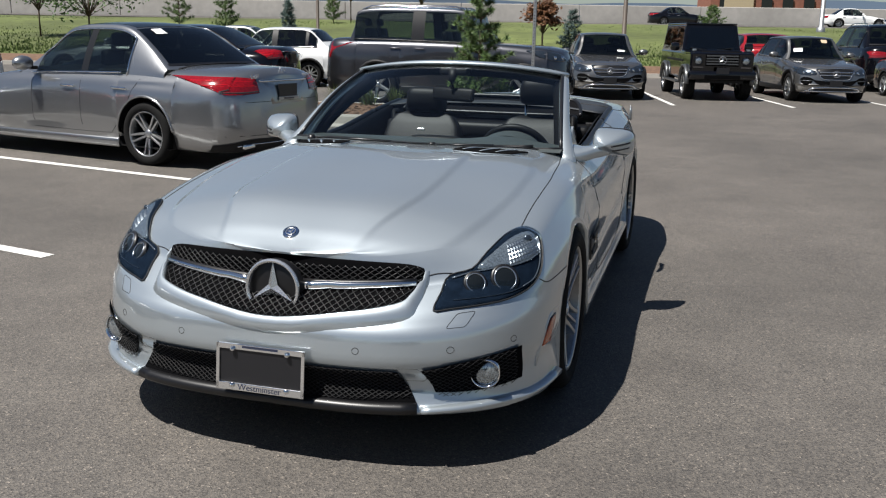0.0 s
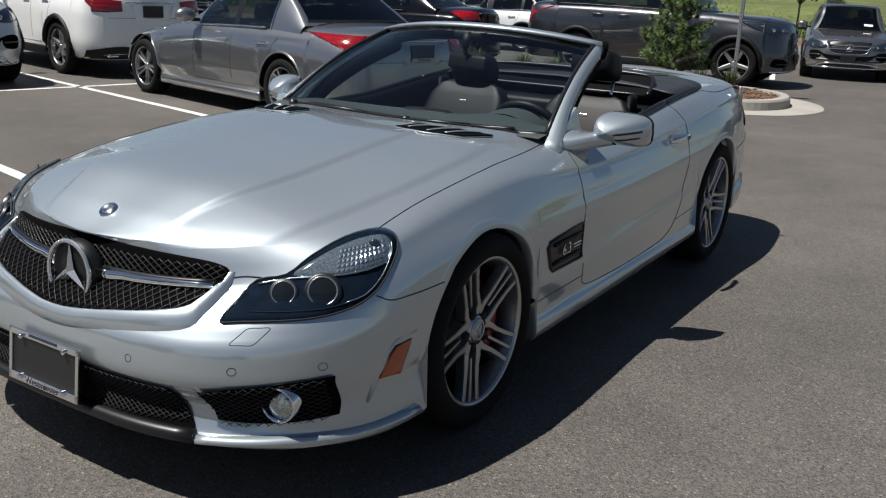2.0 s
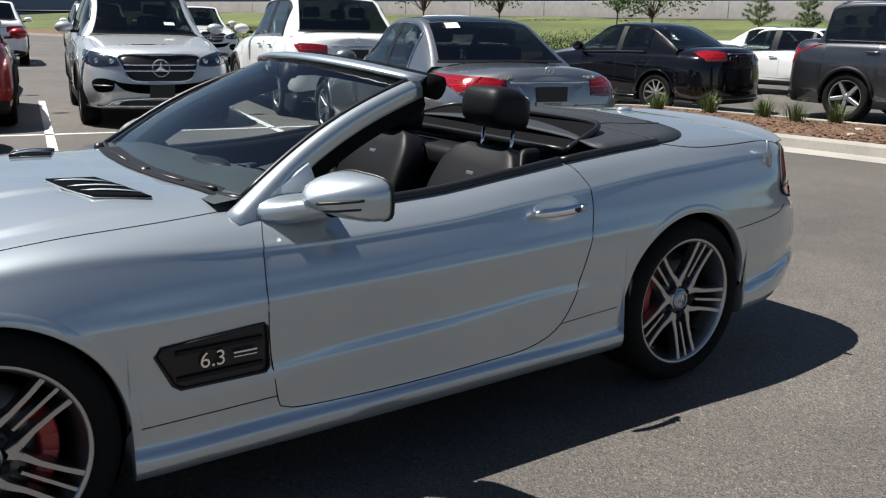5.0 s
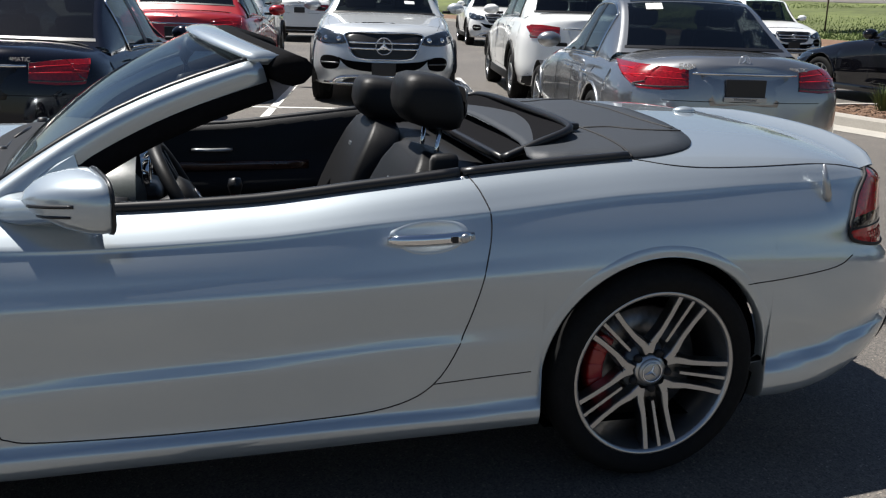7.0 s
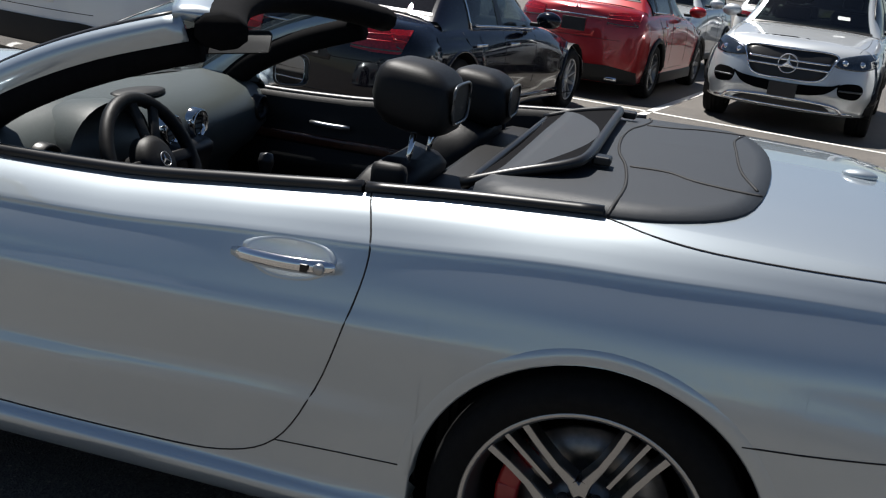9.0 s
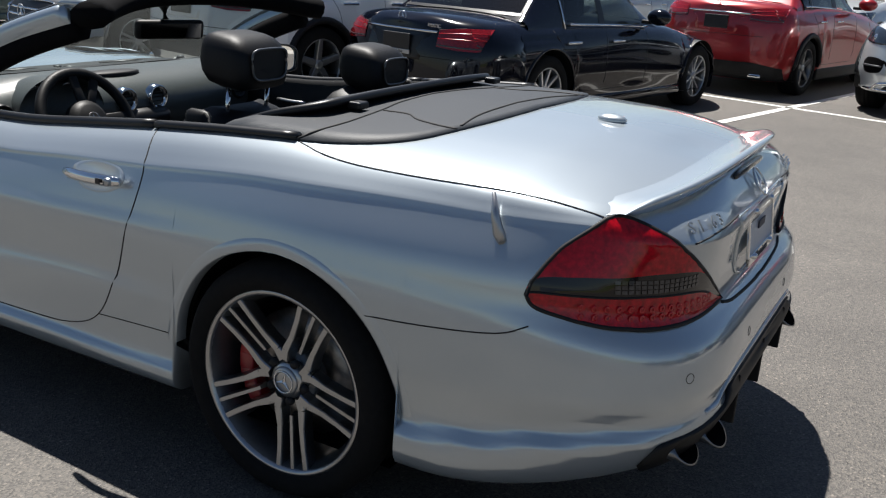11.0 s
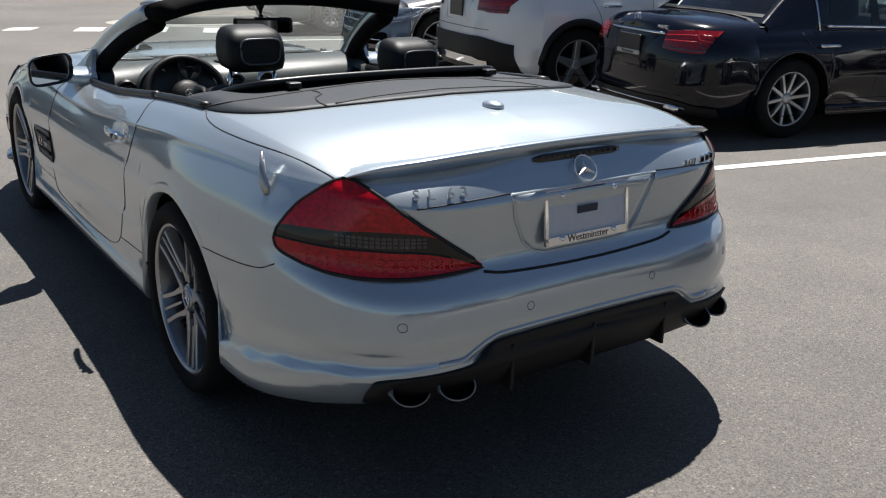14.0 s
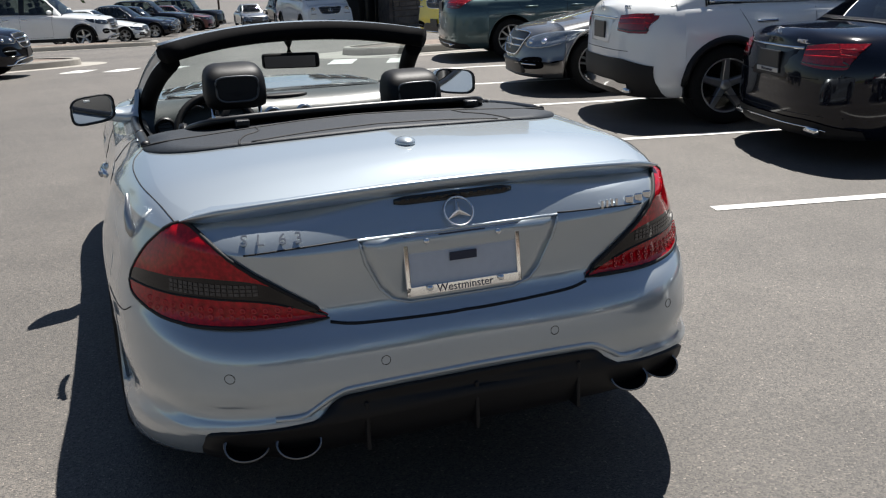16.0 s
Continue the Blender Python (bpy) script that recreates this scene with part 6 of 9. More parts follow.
# ---- the silver roadster: nose to plus x, its left to plus y ----
HERO = thing("roadster_car", pose(0, 0, 0), "silver metallic two-seat convertible with its roof down, parked on asphalt", "car")
WB2 = 1.28
R_F, R_R = 0.336, 0.334
XF, XR = 2.29, -2.32
HLV = [
    # centre of the bonnet and the boot lid
    dict(z=pch((-2.32, 0.945), (-2.2, 0.955), (-2.0, 0.985), (-1.8, 1.0), (-1.5, 1.005), (-1.0, 0.985), (0.4, 0.885), (0.8, 0.905), (1.2, 0.885), (1.6, 0.845), (1.9, 0.812), (2.15, 0.758), (2.29, 0.701)),
         w=pch((0, 0.0)), xf=2.15, xr=-2.20),
    dict(z=pch((-2.32, 0.94), (-2.0, 0.98), (-1.8, 0.994), (-1.5, 0.998), (-1.0, 0.98), (0.4, 0.89), (0.8, 0.905), (1.2, 0.885), (1.6, 0.845), (1.9, 0.812), (2.15, 0.758), (2.29, 0.701)),
         w=pch((-2.3, 0.24), (0, 0.26), (1.2, 0.26), (2.2, 0.22)), xf=2.15, xr=-2.20),
    dict(z=pch((-2.32, 0.925), (-2.0, 0.963), (-1.8, 0.978), (-1.5, 0.983), (-1.0, 0.968), (0.4, 0.895), (0.8, 0.895), (1.2, 0.865), (1.6, 0.815), (1.9, 0.780), (2.15, 0.741), (2.29, 0.699)),
         w=pch((-2.3, 0.49), (-1.5, 0.53), (0, 0.54), (1.2, 0.53), (2.2, 0.44)), xf=2.142, xr=-2.205),
    # edge of the bonnet, belt of the doors, edge of the boot lid
    dict(z=pch((-2.32, 0.89), (-2.05, 0.925), (-1.7, 0.95), (-1.3, 0.957), (-1.04, 0.944), (-0.75, 0.920), (-0.44, 0.886), (-0.1, 0.852), (0.25, 0.842), (0.55, 0.852), (1.0, 0.848), (1.4, 0.81), (1.8, 0.745), (2.15, 0.707), (2.29, 0.694)),
         w=pch((-2.3, 0.69), (-1.7, 0.735), (-1.1, 0.742), (-0.7, 0.745), (0.3, 0.745), (0.55, 0.738), (1.0, 0.735), (1.5, 0.725), (2.2, 0.60)), xf=2.13, xr=-2.233),
    # the shoulder crease, from the wing to the tail light
    dict(z=pch((-2.32, 0.84), (-2.05, 0.893), (-1.68, 0.896), (-1.24, 0.887), (-0.76, 0.846), (-0.45, 0.822), (-0.12, 0.793), (0.3, 0.782), (0.55, 0.790), (1.0, 0.815), (1.4, 0.782), (1.8, 0.708), (2.15, 0.625), (2.29, 0.60)),
         w=pch((-2.3, 0.75), (-2.05, 0.764), (-1.68, 0.803), (-1.24, 0.836), (-0.76, 0.832), (0.3, 0.833), (0.55, 0.830), (1.0, 0.822), (1.4, 0.812), (1.8, 0.790), (2.2, 0.69)), xf=2.145, xr=-2.262),
    dict(z=pch((-2.32, 0.815), (-2.05, 0.868), (-1.68, 0.868), (-1.24, 0.858), (-0.76, 0.819), (-0.45, 0.797), (-0.12, 0.770), (0.3, 0.758), (0.55, 0.762), (1.0, 0.772), (1.4, 0.738), (1.8, 0.672), (2.15, 0.601), (2.29, 0.578)),
         w=pch((-2.3, 0.763), (-2.05, 0.778), (-1.68, 0.817), (-1.24, 0.851), (-0.76, 0.845), (0.3, 0.844), (0.55, 0.845), (1.0, 0.851), (1.4, 0.847), (1.8, 0.818), (2.2, 0.725)), xf=2.172, xr=-2.261),
    dict(z=pch((-2.32, 0.745), (-1.9, 0.78), (-1.3, 0.785), (-0.7, 0.755), (-0.1, 0.72), (0.55, 0.712), (1.28, 0.69), (1.8, 0.610), (2.15, 0.553), (2.29, 0.533)),
         w=pch((-2.3, 0.79), (-1.8, 0.845), (-1.3, 0.882), (-0.7, 0.865), (0.55, 0.867), (1.0, 0.882), (1.4, 0.888), (1.8, 0.855), (2.2, 0.79)), xf=2.225, xr=-2.252),
    dict(z=pch((-2.32, 0.662), (-1.9, 0.70), (-1.3, 0.718), (-0.7, 0.695), (0.0, 0.668), (1.28, 0.646), (1.8, 0.552), (2.29, 0.498)),
         w=pch((-2.3, 0.808), (-1.8, 0.862), (-1.3, 0.899), (-0.7, 0.881), (0.55, 0.882), (1.28, 0.902), (1.7, 0.880), (2.2, 0.815)), xf=2.255, xr=-2.256),
    dict(z=pch((-2.32, 0.605), (-1.9, 0.635), (-1.3, 0.66), (0.0, 0.63), (1.28, 0.61), (1.8, 0.505), (2.29, 0.47)),
         w=pch((-2.3, 0.82), (-1.8, 0.875), (-1.3, 0.91), (-0.7, 0.893), (0.55, 0.893), (1.28, 0.910), (1.7, 0.888), (2.2, 0.83)), xf=2.275, xr=-2.31),
    dict(z=pch((-2.32, 0.515), (-1.7, 0.51), (-1.3, 0.52), (-0.8, 0.508), (0.0, 0.475), (0.6, 0.45), (1.28, 0.44), (1.8, 0.41), (2.29, 0.39)),
         w=pch((-2.3, 0.83), (-1.7, 0.887), (-1.3, 0.908), (-0.9, 0.894), (-0.6, 0.886), (0.0, 0.884), (0.5, 0.886), (0.9, 0.895), (1.28, 0.907), (1.7, 0.888), (2.2, 0.84)), xf=2.285, xr=-2.325),
    dict(z=pch((-2.32, 0.49), (-1.7, 0.47), (-1.3, 0.48), (-0.8, 0.477), (0.0, 0.442), (0.6, 0.415), (1.28, 0.40), (1.8, 0.385), (2.29, 0.365)),
         w=pch((-2.3, 0.83), (-1.7, 0.885), (-1.3, 0.905), (-0.9, 0.896), (0.0, 0.897), (0.6, 0.897), (1.28, 0.905), (1.7, 0.888), (2.2, 0.84)), xf=2.28, xr=-2.325),
    dict(z=pch((-2.32, 0.435), (-2.1, 0.415), (-1.7, 0.352), (-0.85, 0.295), (0.0, 0.288), (0.85, 0.285), (1.28, 0.33), (2.29, 0.30)),
         w=pch((-2.3, 0.816), (-1.7, 0.870), (-0.85, 0.890), (0.0, 0.893), (0.85, 0.891), (1.28, 0.893), (1.7, 0.875), (2.2, 0.84)), xf=2.25, xr=-2.315),
    dict(z=pch((-2.32, 0.405), (-2.1, 0.387), (-1.7, 0.324), (-0.85, 0.268), (0.0, 0.262), (0.85, 0.258), (1.28, 0.26), (1.7, 0.23), (2.29, 0.24)),
         w=pch((-2.3, 0.840), (-1.7, 0.895), (-0.85, 0.911), (0.0, 0.914), (0.85, 0.911), (1.28, 0.905), (1.7, 0.888), (2.2, 0.845)), xf=2.265, xr=-2.325),
    dict(z=pch((-2.32, 0.30), (-1.7, 0.22), (0.0, 0.195), (1.28, 0.19), (1.7, 0.175), (2.29, 0.205)),
         w=pch((-2.3, 0.78), (-1.7, 0.865), (0.0, 0.885), (1.28, 0.89), (1.7, 0.875), (2.2, 0.835)), xf=2.275, xr=-2.26),
    dict(z=pch((-2.32, 0.28), (-1.7, 0.21), (0.0, 0.185), (1.28, 0.18), (1.7, 0.17), (2.29, 0.20)),
         w=pch((-2.3, 0.55), (0.0, 0.75), (2.2, 0.6)), xf=2.05, xr=-2.05),
]
ARCH_F, ARCH_R = 0.354, 0.367
H_ARCH = [(WB2, R_F, ARCH_F), (-WB2, R_R, ARCH_R)]


CREASE_IN = pch((0.9, 0.355), (1.1, 0.362), (1.4, 0.370), (1.7, 0.362), (1.85, 0.337), (2.0, 0.285), (2.12, 0.255))
CREASE_OUT = pch((0.9, 0.64), (1.15, 0.665), (1.4, 0.662), (1.6, 0.642), (1.78, 0.612), (1.9, 0.576), (2.03, 0.505))


def bonnet_relief(p):
    """The bonnet steps down twice on each side, along creases that run from the vents to the grille and to its corner."""
    if p.x < 0.5 or abs(p.y) > 0.72 or p.z < 0.62:
        return p
    up = 0.0
    for crease, h, w, x1 in ((CREASE_IN, 0.0105, 0.030, 2.13), (CREASE_OUT, 0.0095, 0.040, 2.08)):
        t = min(1, max(0, (crease(p.x) + w / 2 - abs(p.y)) / w))
        fade = min(1, max(0, (p.x - 0.70) / 0.35)) * min(1, max(0, (x1 - p.x) / 0.22))
        up += h * t * t * (3 - 2 * t) * fade
    return p + Vector((0, 0, up))


H_ROWS, H_SH = skin(HLV, XF, XR, 1.70, -1.72, 2.3, 3.1, 2.5, 6.0, H_ARCH, 3, step=0.035, n_end=32, n_top=34, n_side=46, warp=bonnet_relief, k_fix=2)
BELT, BELT_W = HLV[3]["z"], HLV[3]["w"]
h_verts, h_faces = skin_mesh(H_ROWS)
HS = Shell(h_verts, h_faces)
COCK_F, COCK_R = 0.51, -0.96


def in_cockpit(i, j, c):
    return j < H_SH and COCK_R < c.x < COCK_F


def panel_of(i, j, c):
    x, y, z = c
    if in_cockpit(i, j, c):
        return None
    if x > COCK_F - 0.01 and j < H_SH and x < 2.2 and z > 0.64:
        return "bonnet"
    if x < COCK_R + 0.01 and j < H_SH:
        return "boot_lid"
    if x > 1.60 and (z < 0.60 or x > 2.0):
        return "front_bumper"
    if x < -1.60 and z < 0.63:
        return "rear_bumper"
    if -0.66 < x < 0.50 and z > 0.33:
        return "door"
    if x < -1.60 and j > H_SH and z > 0.63 and x < -2.05 and abs(y) < 0.66:
        return "boot_lid"
    if z < 0.34:
        return "sill"
    return "wing"


def skin_normals(rows):
    """Smooth outward normals of the uncut skin, to be read at any place."""
    verts, faces = skin_mesh(rows)
    tris, acc = [], [Vector() for _ in verts]
    key = {}
    same = [key.setdefault((round(v.x, 4), round(v.y, 4), round(v.z, 4)), k) for k, v in enumerate(verts)]
    for f in faces:
        for t in ((f[0], f[1], f[2]), (f[0], f[2], f[3])):
            a, b, c = (verts[k] for k in t)
            n = (b - a).cross(c - a)
            if n.length < 1e-9:
                continue
            mid = (a + b + c) / 3
            if n.dot(mid - Vector((max(-1.6, min(1.6, mid.x)), 0, 0.5))) < 0:
                n = -n
            for k in t:
                acc[same[k]] += n
            tris.append(t)
    nv = [acc[same[k]].normalized() if acc[same[k]].length > 0 else Vector((0, 0, 1)) for k in range(len(verts))]
    tree = BVHTree.FromPolygons([tuple(v) for v in verts], tris)

    def at(p):
        h, _, k, _ = tree.find_nearest(p)
        a, b, c = tris[k]
        w = [max(1e-9, (verts[y] - h).cross(verts[z] - h).length) for y, z in ((b, c), (c, a), (a, b))]
        return (nv[a] * w[0] + nv[b] * w[1] + nv[c] * w[2]).normalized()
    return at


def hero_panels():
    ref, _ = skin(HLV, XF, XR, 1.70, -1.72, 2.3, 3.1, 2.5, 6.0, [], 3, step=0.035, n_end=32, n_top=34, n_side=46, warp=bonnet_relief, k_fix=2)
    normal_at = skin_normals(ref)
    groups = {}
    n, m = len(H_ROWS), len(H_ROWS[0])
    for i in range(n - 1):
        for j in range(m - 1):
            c = (H_ROWS[i][j] + H_ROWS[i + 1][j] + H_ROWS[i + 1][j + 1] + H_ROWS[i][j + 1]) / 4
            g = panel_of(i, j, c)
            if g is None:
                continue
            q = (i * m + j, (i + 1) * m + j, (i + 1) * m + j + 1, i * m + j + 1)
            one = g in ("bonnet", "boot_lid", "front_bumper", "rear_bumper")
            if g in ("wing", "sill"):
                g = ("front_" if c.x > 0 else "rear_") + g
            groups.setdefault((g, 0 if one else 1), []).append(q[::-1])
            groups.setdefault((g, 0 if one else -1), []).append(tuple(n * m + k for k in q))
    for (g, s), faces in sorted(groups.items()):
        bm = clean(h_verts, faces)
        bm.normal_update()
        agree = sum(fc.normal.dot(normal_at(fc.calc_center_median())) * fc.calc_area() for fc in bm.faces)
        if agree < 0:
            bmesh.ops.reverse_faces(bm, faces=bm.faces)
        me = bpy.data.meshes.new(g)
        bm.to_mesh(me)
        bm.free()
        me.shade_smooth()
        me.normals_split_custom_set_from_vertices([tuple(normal_at(v.co)) for v in me.vertices])
        me.materials.append(M["silver"])
        ob = new(g, me)
        ob.parent = HERO


hero_panels()
for sx, rw, w in ((1, R_F, 0.255), (-1, R_R, 0.285)):
    for sy in (1, -1):
        wh = add_wheel(HERO, "hero%d" % sx, (sx * WB2, sy * (0.902 - w / 2), rw), sy, turn=(23 if sx > 0 else 46) * sy, spec=(rw, w, 0.258, "triple", "alloy"), bolts=True)
        emblem("wheel_star", wh, pose(0, w / 2 - 0.012 - 0.030 + 0.009, 0, -90, 0, 0), 0.032)
        ar = ARCH_F if sx > 0 else ARCH_R
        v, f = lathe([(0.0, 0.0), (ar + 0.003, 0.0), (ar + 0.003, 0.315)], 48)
        # housing coloured near black for the shade within the arch
        raw_part("wheel_housing", clean([Vector((x + sx * WB2, sy * (0.52 + y), max(z + rw, 0.17))) for x, y, z in v], f), "shade_black", HERO)
        # a flat flange round the arch, turned in at its edge
        v, f = [], []
        for k in range(45):
            t = math.pi * (k / 44 - 0.5) * 0.96
            for dr, out in ((0.040, -0.003), (0.030, 0.0006), (0.004, 0.0024), (-0.001, 0.0005), (-0.002, -0.035)):
                q = Vector((sx * WB2 + (ar + dr) * math.sin(t), 3 * sy, rw + (ar + dr) * math.cos(t)))
                h, nn = HS.cast((sx * WB2 + (ar + max(dr, 0.006)) * math.sin(t), 3 * sy, rw + (ar + max(dr, 0.006)) * math.cos(t)), (0, -sy, 0))
                v.append(Vector((q.x, h.y + out * sy, q.z)))
        for k in range(44):
            for j in range(4):
                f.append((k * 5 + j, (k + 1) * 5 + j, (k + 1) * 5 + j + 1, k * 5 + j + 1))
        raw_part("arch_flange", oriented(v, f, (0, -sy, 0)), "silver", HERO)
# ---- the roadster's outside: screen frame, lamps, grille, trim ----
DOWN, AFT, FORE = (0, 0, -1), (-1, 0, 0), (1, 0, 0)


def yz(x, pts, sy=1):
    return [(x, y * sy, z) for y, z in pts]




# windscreen and its frame
def ws_point(u, v):
    """u: -1 to 1 across, v: 0 at the bonnet, 1 at the header."""
    base = Vector((0.57 - 0.07 * u * u, 0.70 * u, 0.872 + 0.018 * u * u))
    top = Vector((0.005 - 0.165 * abs(u) ** 2.2, 0.585 * u, 1.262 - 0.055 * abs(u) ** 2.2))
    p = base.lerp(top, v)
    n = Vector((0.45, 0, 0.9))
    return p + n * 0.035 * math.sin(math.pi * v)


gv, gf = [], []
for i in range(21):
    for j in range(11):
        gv.append(ws_point(-1 + i / 10, j / 10))
for i in range(20):
    for j in range(10):
        gf.append((i * 11 + j, (i + 1) * 11 + j, (i + 1) * 11 + j + 1, i * 11 + j + 1))
screen = mesh_ob("windscreen", gv, gf, "clear_glass", HERO, "clear curved windscreen glass")
screen.visible_shadow = False
for sy in (1, -1):
    ring_of = ((-0.020, 0.003), (-0.012, 0.009), (0.004, 0.013), (0.022, 0.007), (0.033, -0.006), (0.035, -0.026), (0.022, -0.046), (-0.006, -0.050), (-0.020, -0.020))
    v, f = [], []
    n9, steps = len(ring_of), 18
    inn = []
    for k in range(steps + 1):
        t = -0.12 + 1.12 * k / steps
        p = ws_point(sy, t)
        along = (ws_point(sy, t + 0.02) - ws_point(sy, t - 0.02)).normalized()
        out = (p - ws_point(sy * 0.95, t)).normalized()
        up = out.cross(along).normalized()
        up = up if up.z > 0 else -up
        w = max(0.0, 1 - t / 0.32) ** 1.6
        for a, b in ring_of:
            a2 = a * (1 + 0.55 * w) if a > 0 else a
            b2 = b * (1.65 + 1.6 * w) if b < -0.015 else b
            v.append(p + out * a2 + up * b2)
        inn.append(p - out * 0.006 + up * -(0.066 + 0.03 * w) + Vector((-0.020, 0, 0)))
    for k in range(steps):
        for j in range(n9):
            f.append((k * n9 + j, k * n9 + (j + 1) % n9, (k + 1) * n9 + (j + 1) % n9, (k + 1) * n9 + j))
    f += [tuple(range(n9)), tuple(steps * n9 + j for j in range(n9))]
    bm = clean(v, f)
    part("screen_pillar", bm, "silver", HERO, "", True)
    v, f = tube(inn, 0.047, 8, flat=(0.85, 0.95))
    mesh_ob("pillar_lining", v, f, "lining", HERO)
hd = [ws_point(-1 + k / 12, 1.0) for k in range(25)]
v, f = tube([p + Vector((-0.040, 0, 0.008)) for p in hd], 0.034, 10, flat=(1.75, 0.42))
mesh_ob("screen_header", v, f, "silver", HERO)
v, f = tube([p + Vector((-0.104, 0, -0.022)) for p in hd], 0.064, 10, flat=(1.0, 0.66))
mesh_ob("header_lining", v, f, "lining", HERO)
for y in (-0.42, 0.42):
    part("roof_latch", box((0.05, 0.07, 0.02), (-0.16, y, 1.215), bevel=0.006), "satin_black", HERO)
v, f = tube([ws_point(-1 + k / 10, 0.0) + Vector((0.012, 0, 0.0)) for k in range(21)], 0.014, 6)
mesh_ob("screen_seal", v, f, "satin_black", HERO)
for sy in (1, -1):
    v, f = tube([ws_point(sy * 0.985, k / 10) + Vector((0.008, 0, 0.006)) for k in range(11)], 0.010, 6)
    mesh_ob("screen_seal", v, f, "satin_black", HERO)
cw = [-0.97 + 1.94 * k / 16 for k in range(17)]
strip_part("cowl", HS, [ws_point(u, 0) + Vector((0.062 - 0.060 * u ** 6, 0, 0)) for u in cw], [ws_point(u, 0) + Vector((-0.03, 0, 0)) for u in cw], DOWN, 0.0035, "plastic", HERO, "black cowl panel below the windscreen", 48, 6)
# wipers
for a, b, hub in (((0.12, 0.005), (0.80, 0.015), (0.588, 0.06, 0.874)), ((-0.62, 0.005), (0.05, 0.015), (0.56, -0.60, 0.878))):
    pts = [ws_point(a[0] + (b[0] - a[0]) * k / 10, a[1] + (b[1] - a[1]) * k / 10) + Vector((0.020, 0, 0.012)) for k in range(11)]
    v, f = tube(pts, 0.009, 6)
    wp = mesh_ob("wiper_blade", v, f, "satin_black", HERO)
    v, f = tube([hub] + [tuple(pts[k] + Vector((0.004, 0, 0.007))) for k in (2, 6)], [0.013, 0.009, 0.006], 6)
    mesh_ob("wiper_arm", v, f, "satin_black", wp)
    v, f = lathe([(0, 0.03), (0.016, 0.03), (0.022, 0.01), (0.022, -0.02)], 14, "z")
    mesh_ob("wiper_pivot", [Vector(p) + Vector(hub) for p in v], f, "satin_black", wp)
# bonnet vents with slanting fins
for sy in (1, -1):
    o = [(0.955, 0.272 * sy, 3), (0.925, 0.40 * sy, 3), (0.885, 0.525 * sy, 3), (0.735, 0.572 * sy, 3), (0.775, 0.43 * sy, 3), (0.815, 0.282 * sy, 3)]
    # no hole is cut: the black patch paints the vent's inner shade
    ve = patch_part("bonnet_vent", HS, o, DOWN, 0.011, "shade_black", HERO, "black louvred vent", rings=10, rim=0.012)
    for k in range(3):
        t = (k + 0.75) / 3.6
        a = Vector(o[0]).lerp(Vector(o[2]), t - 0.05)
        b = Vector(o[5]).lerp(Vector(o[3]), t + 0.10)
        pa, pb = HS.lay([a.lerp(b, 0.03), a.lerp(b, 0.97)], DOWN, 0.012)
        v, f = tube([pa.lerp(pb, q / 6) + Vector((0, 0, 0.004 * math.sin(math.pi * q / 6))) for q in range(7)], [0.002, 0.0055, 0.007, 0.007, 0.0065, 0.005, 0.002], 8, flat=(1.0, 0.45))
        mesh_ob("vent_fin", v, f, "silver", ve)
    line_part("vent_edge", HS, o, DOWN, ve, 0.003, "silver", 0, True, 0.004)

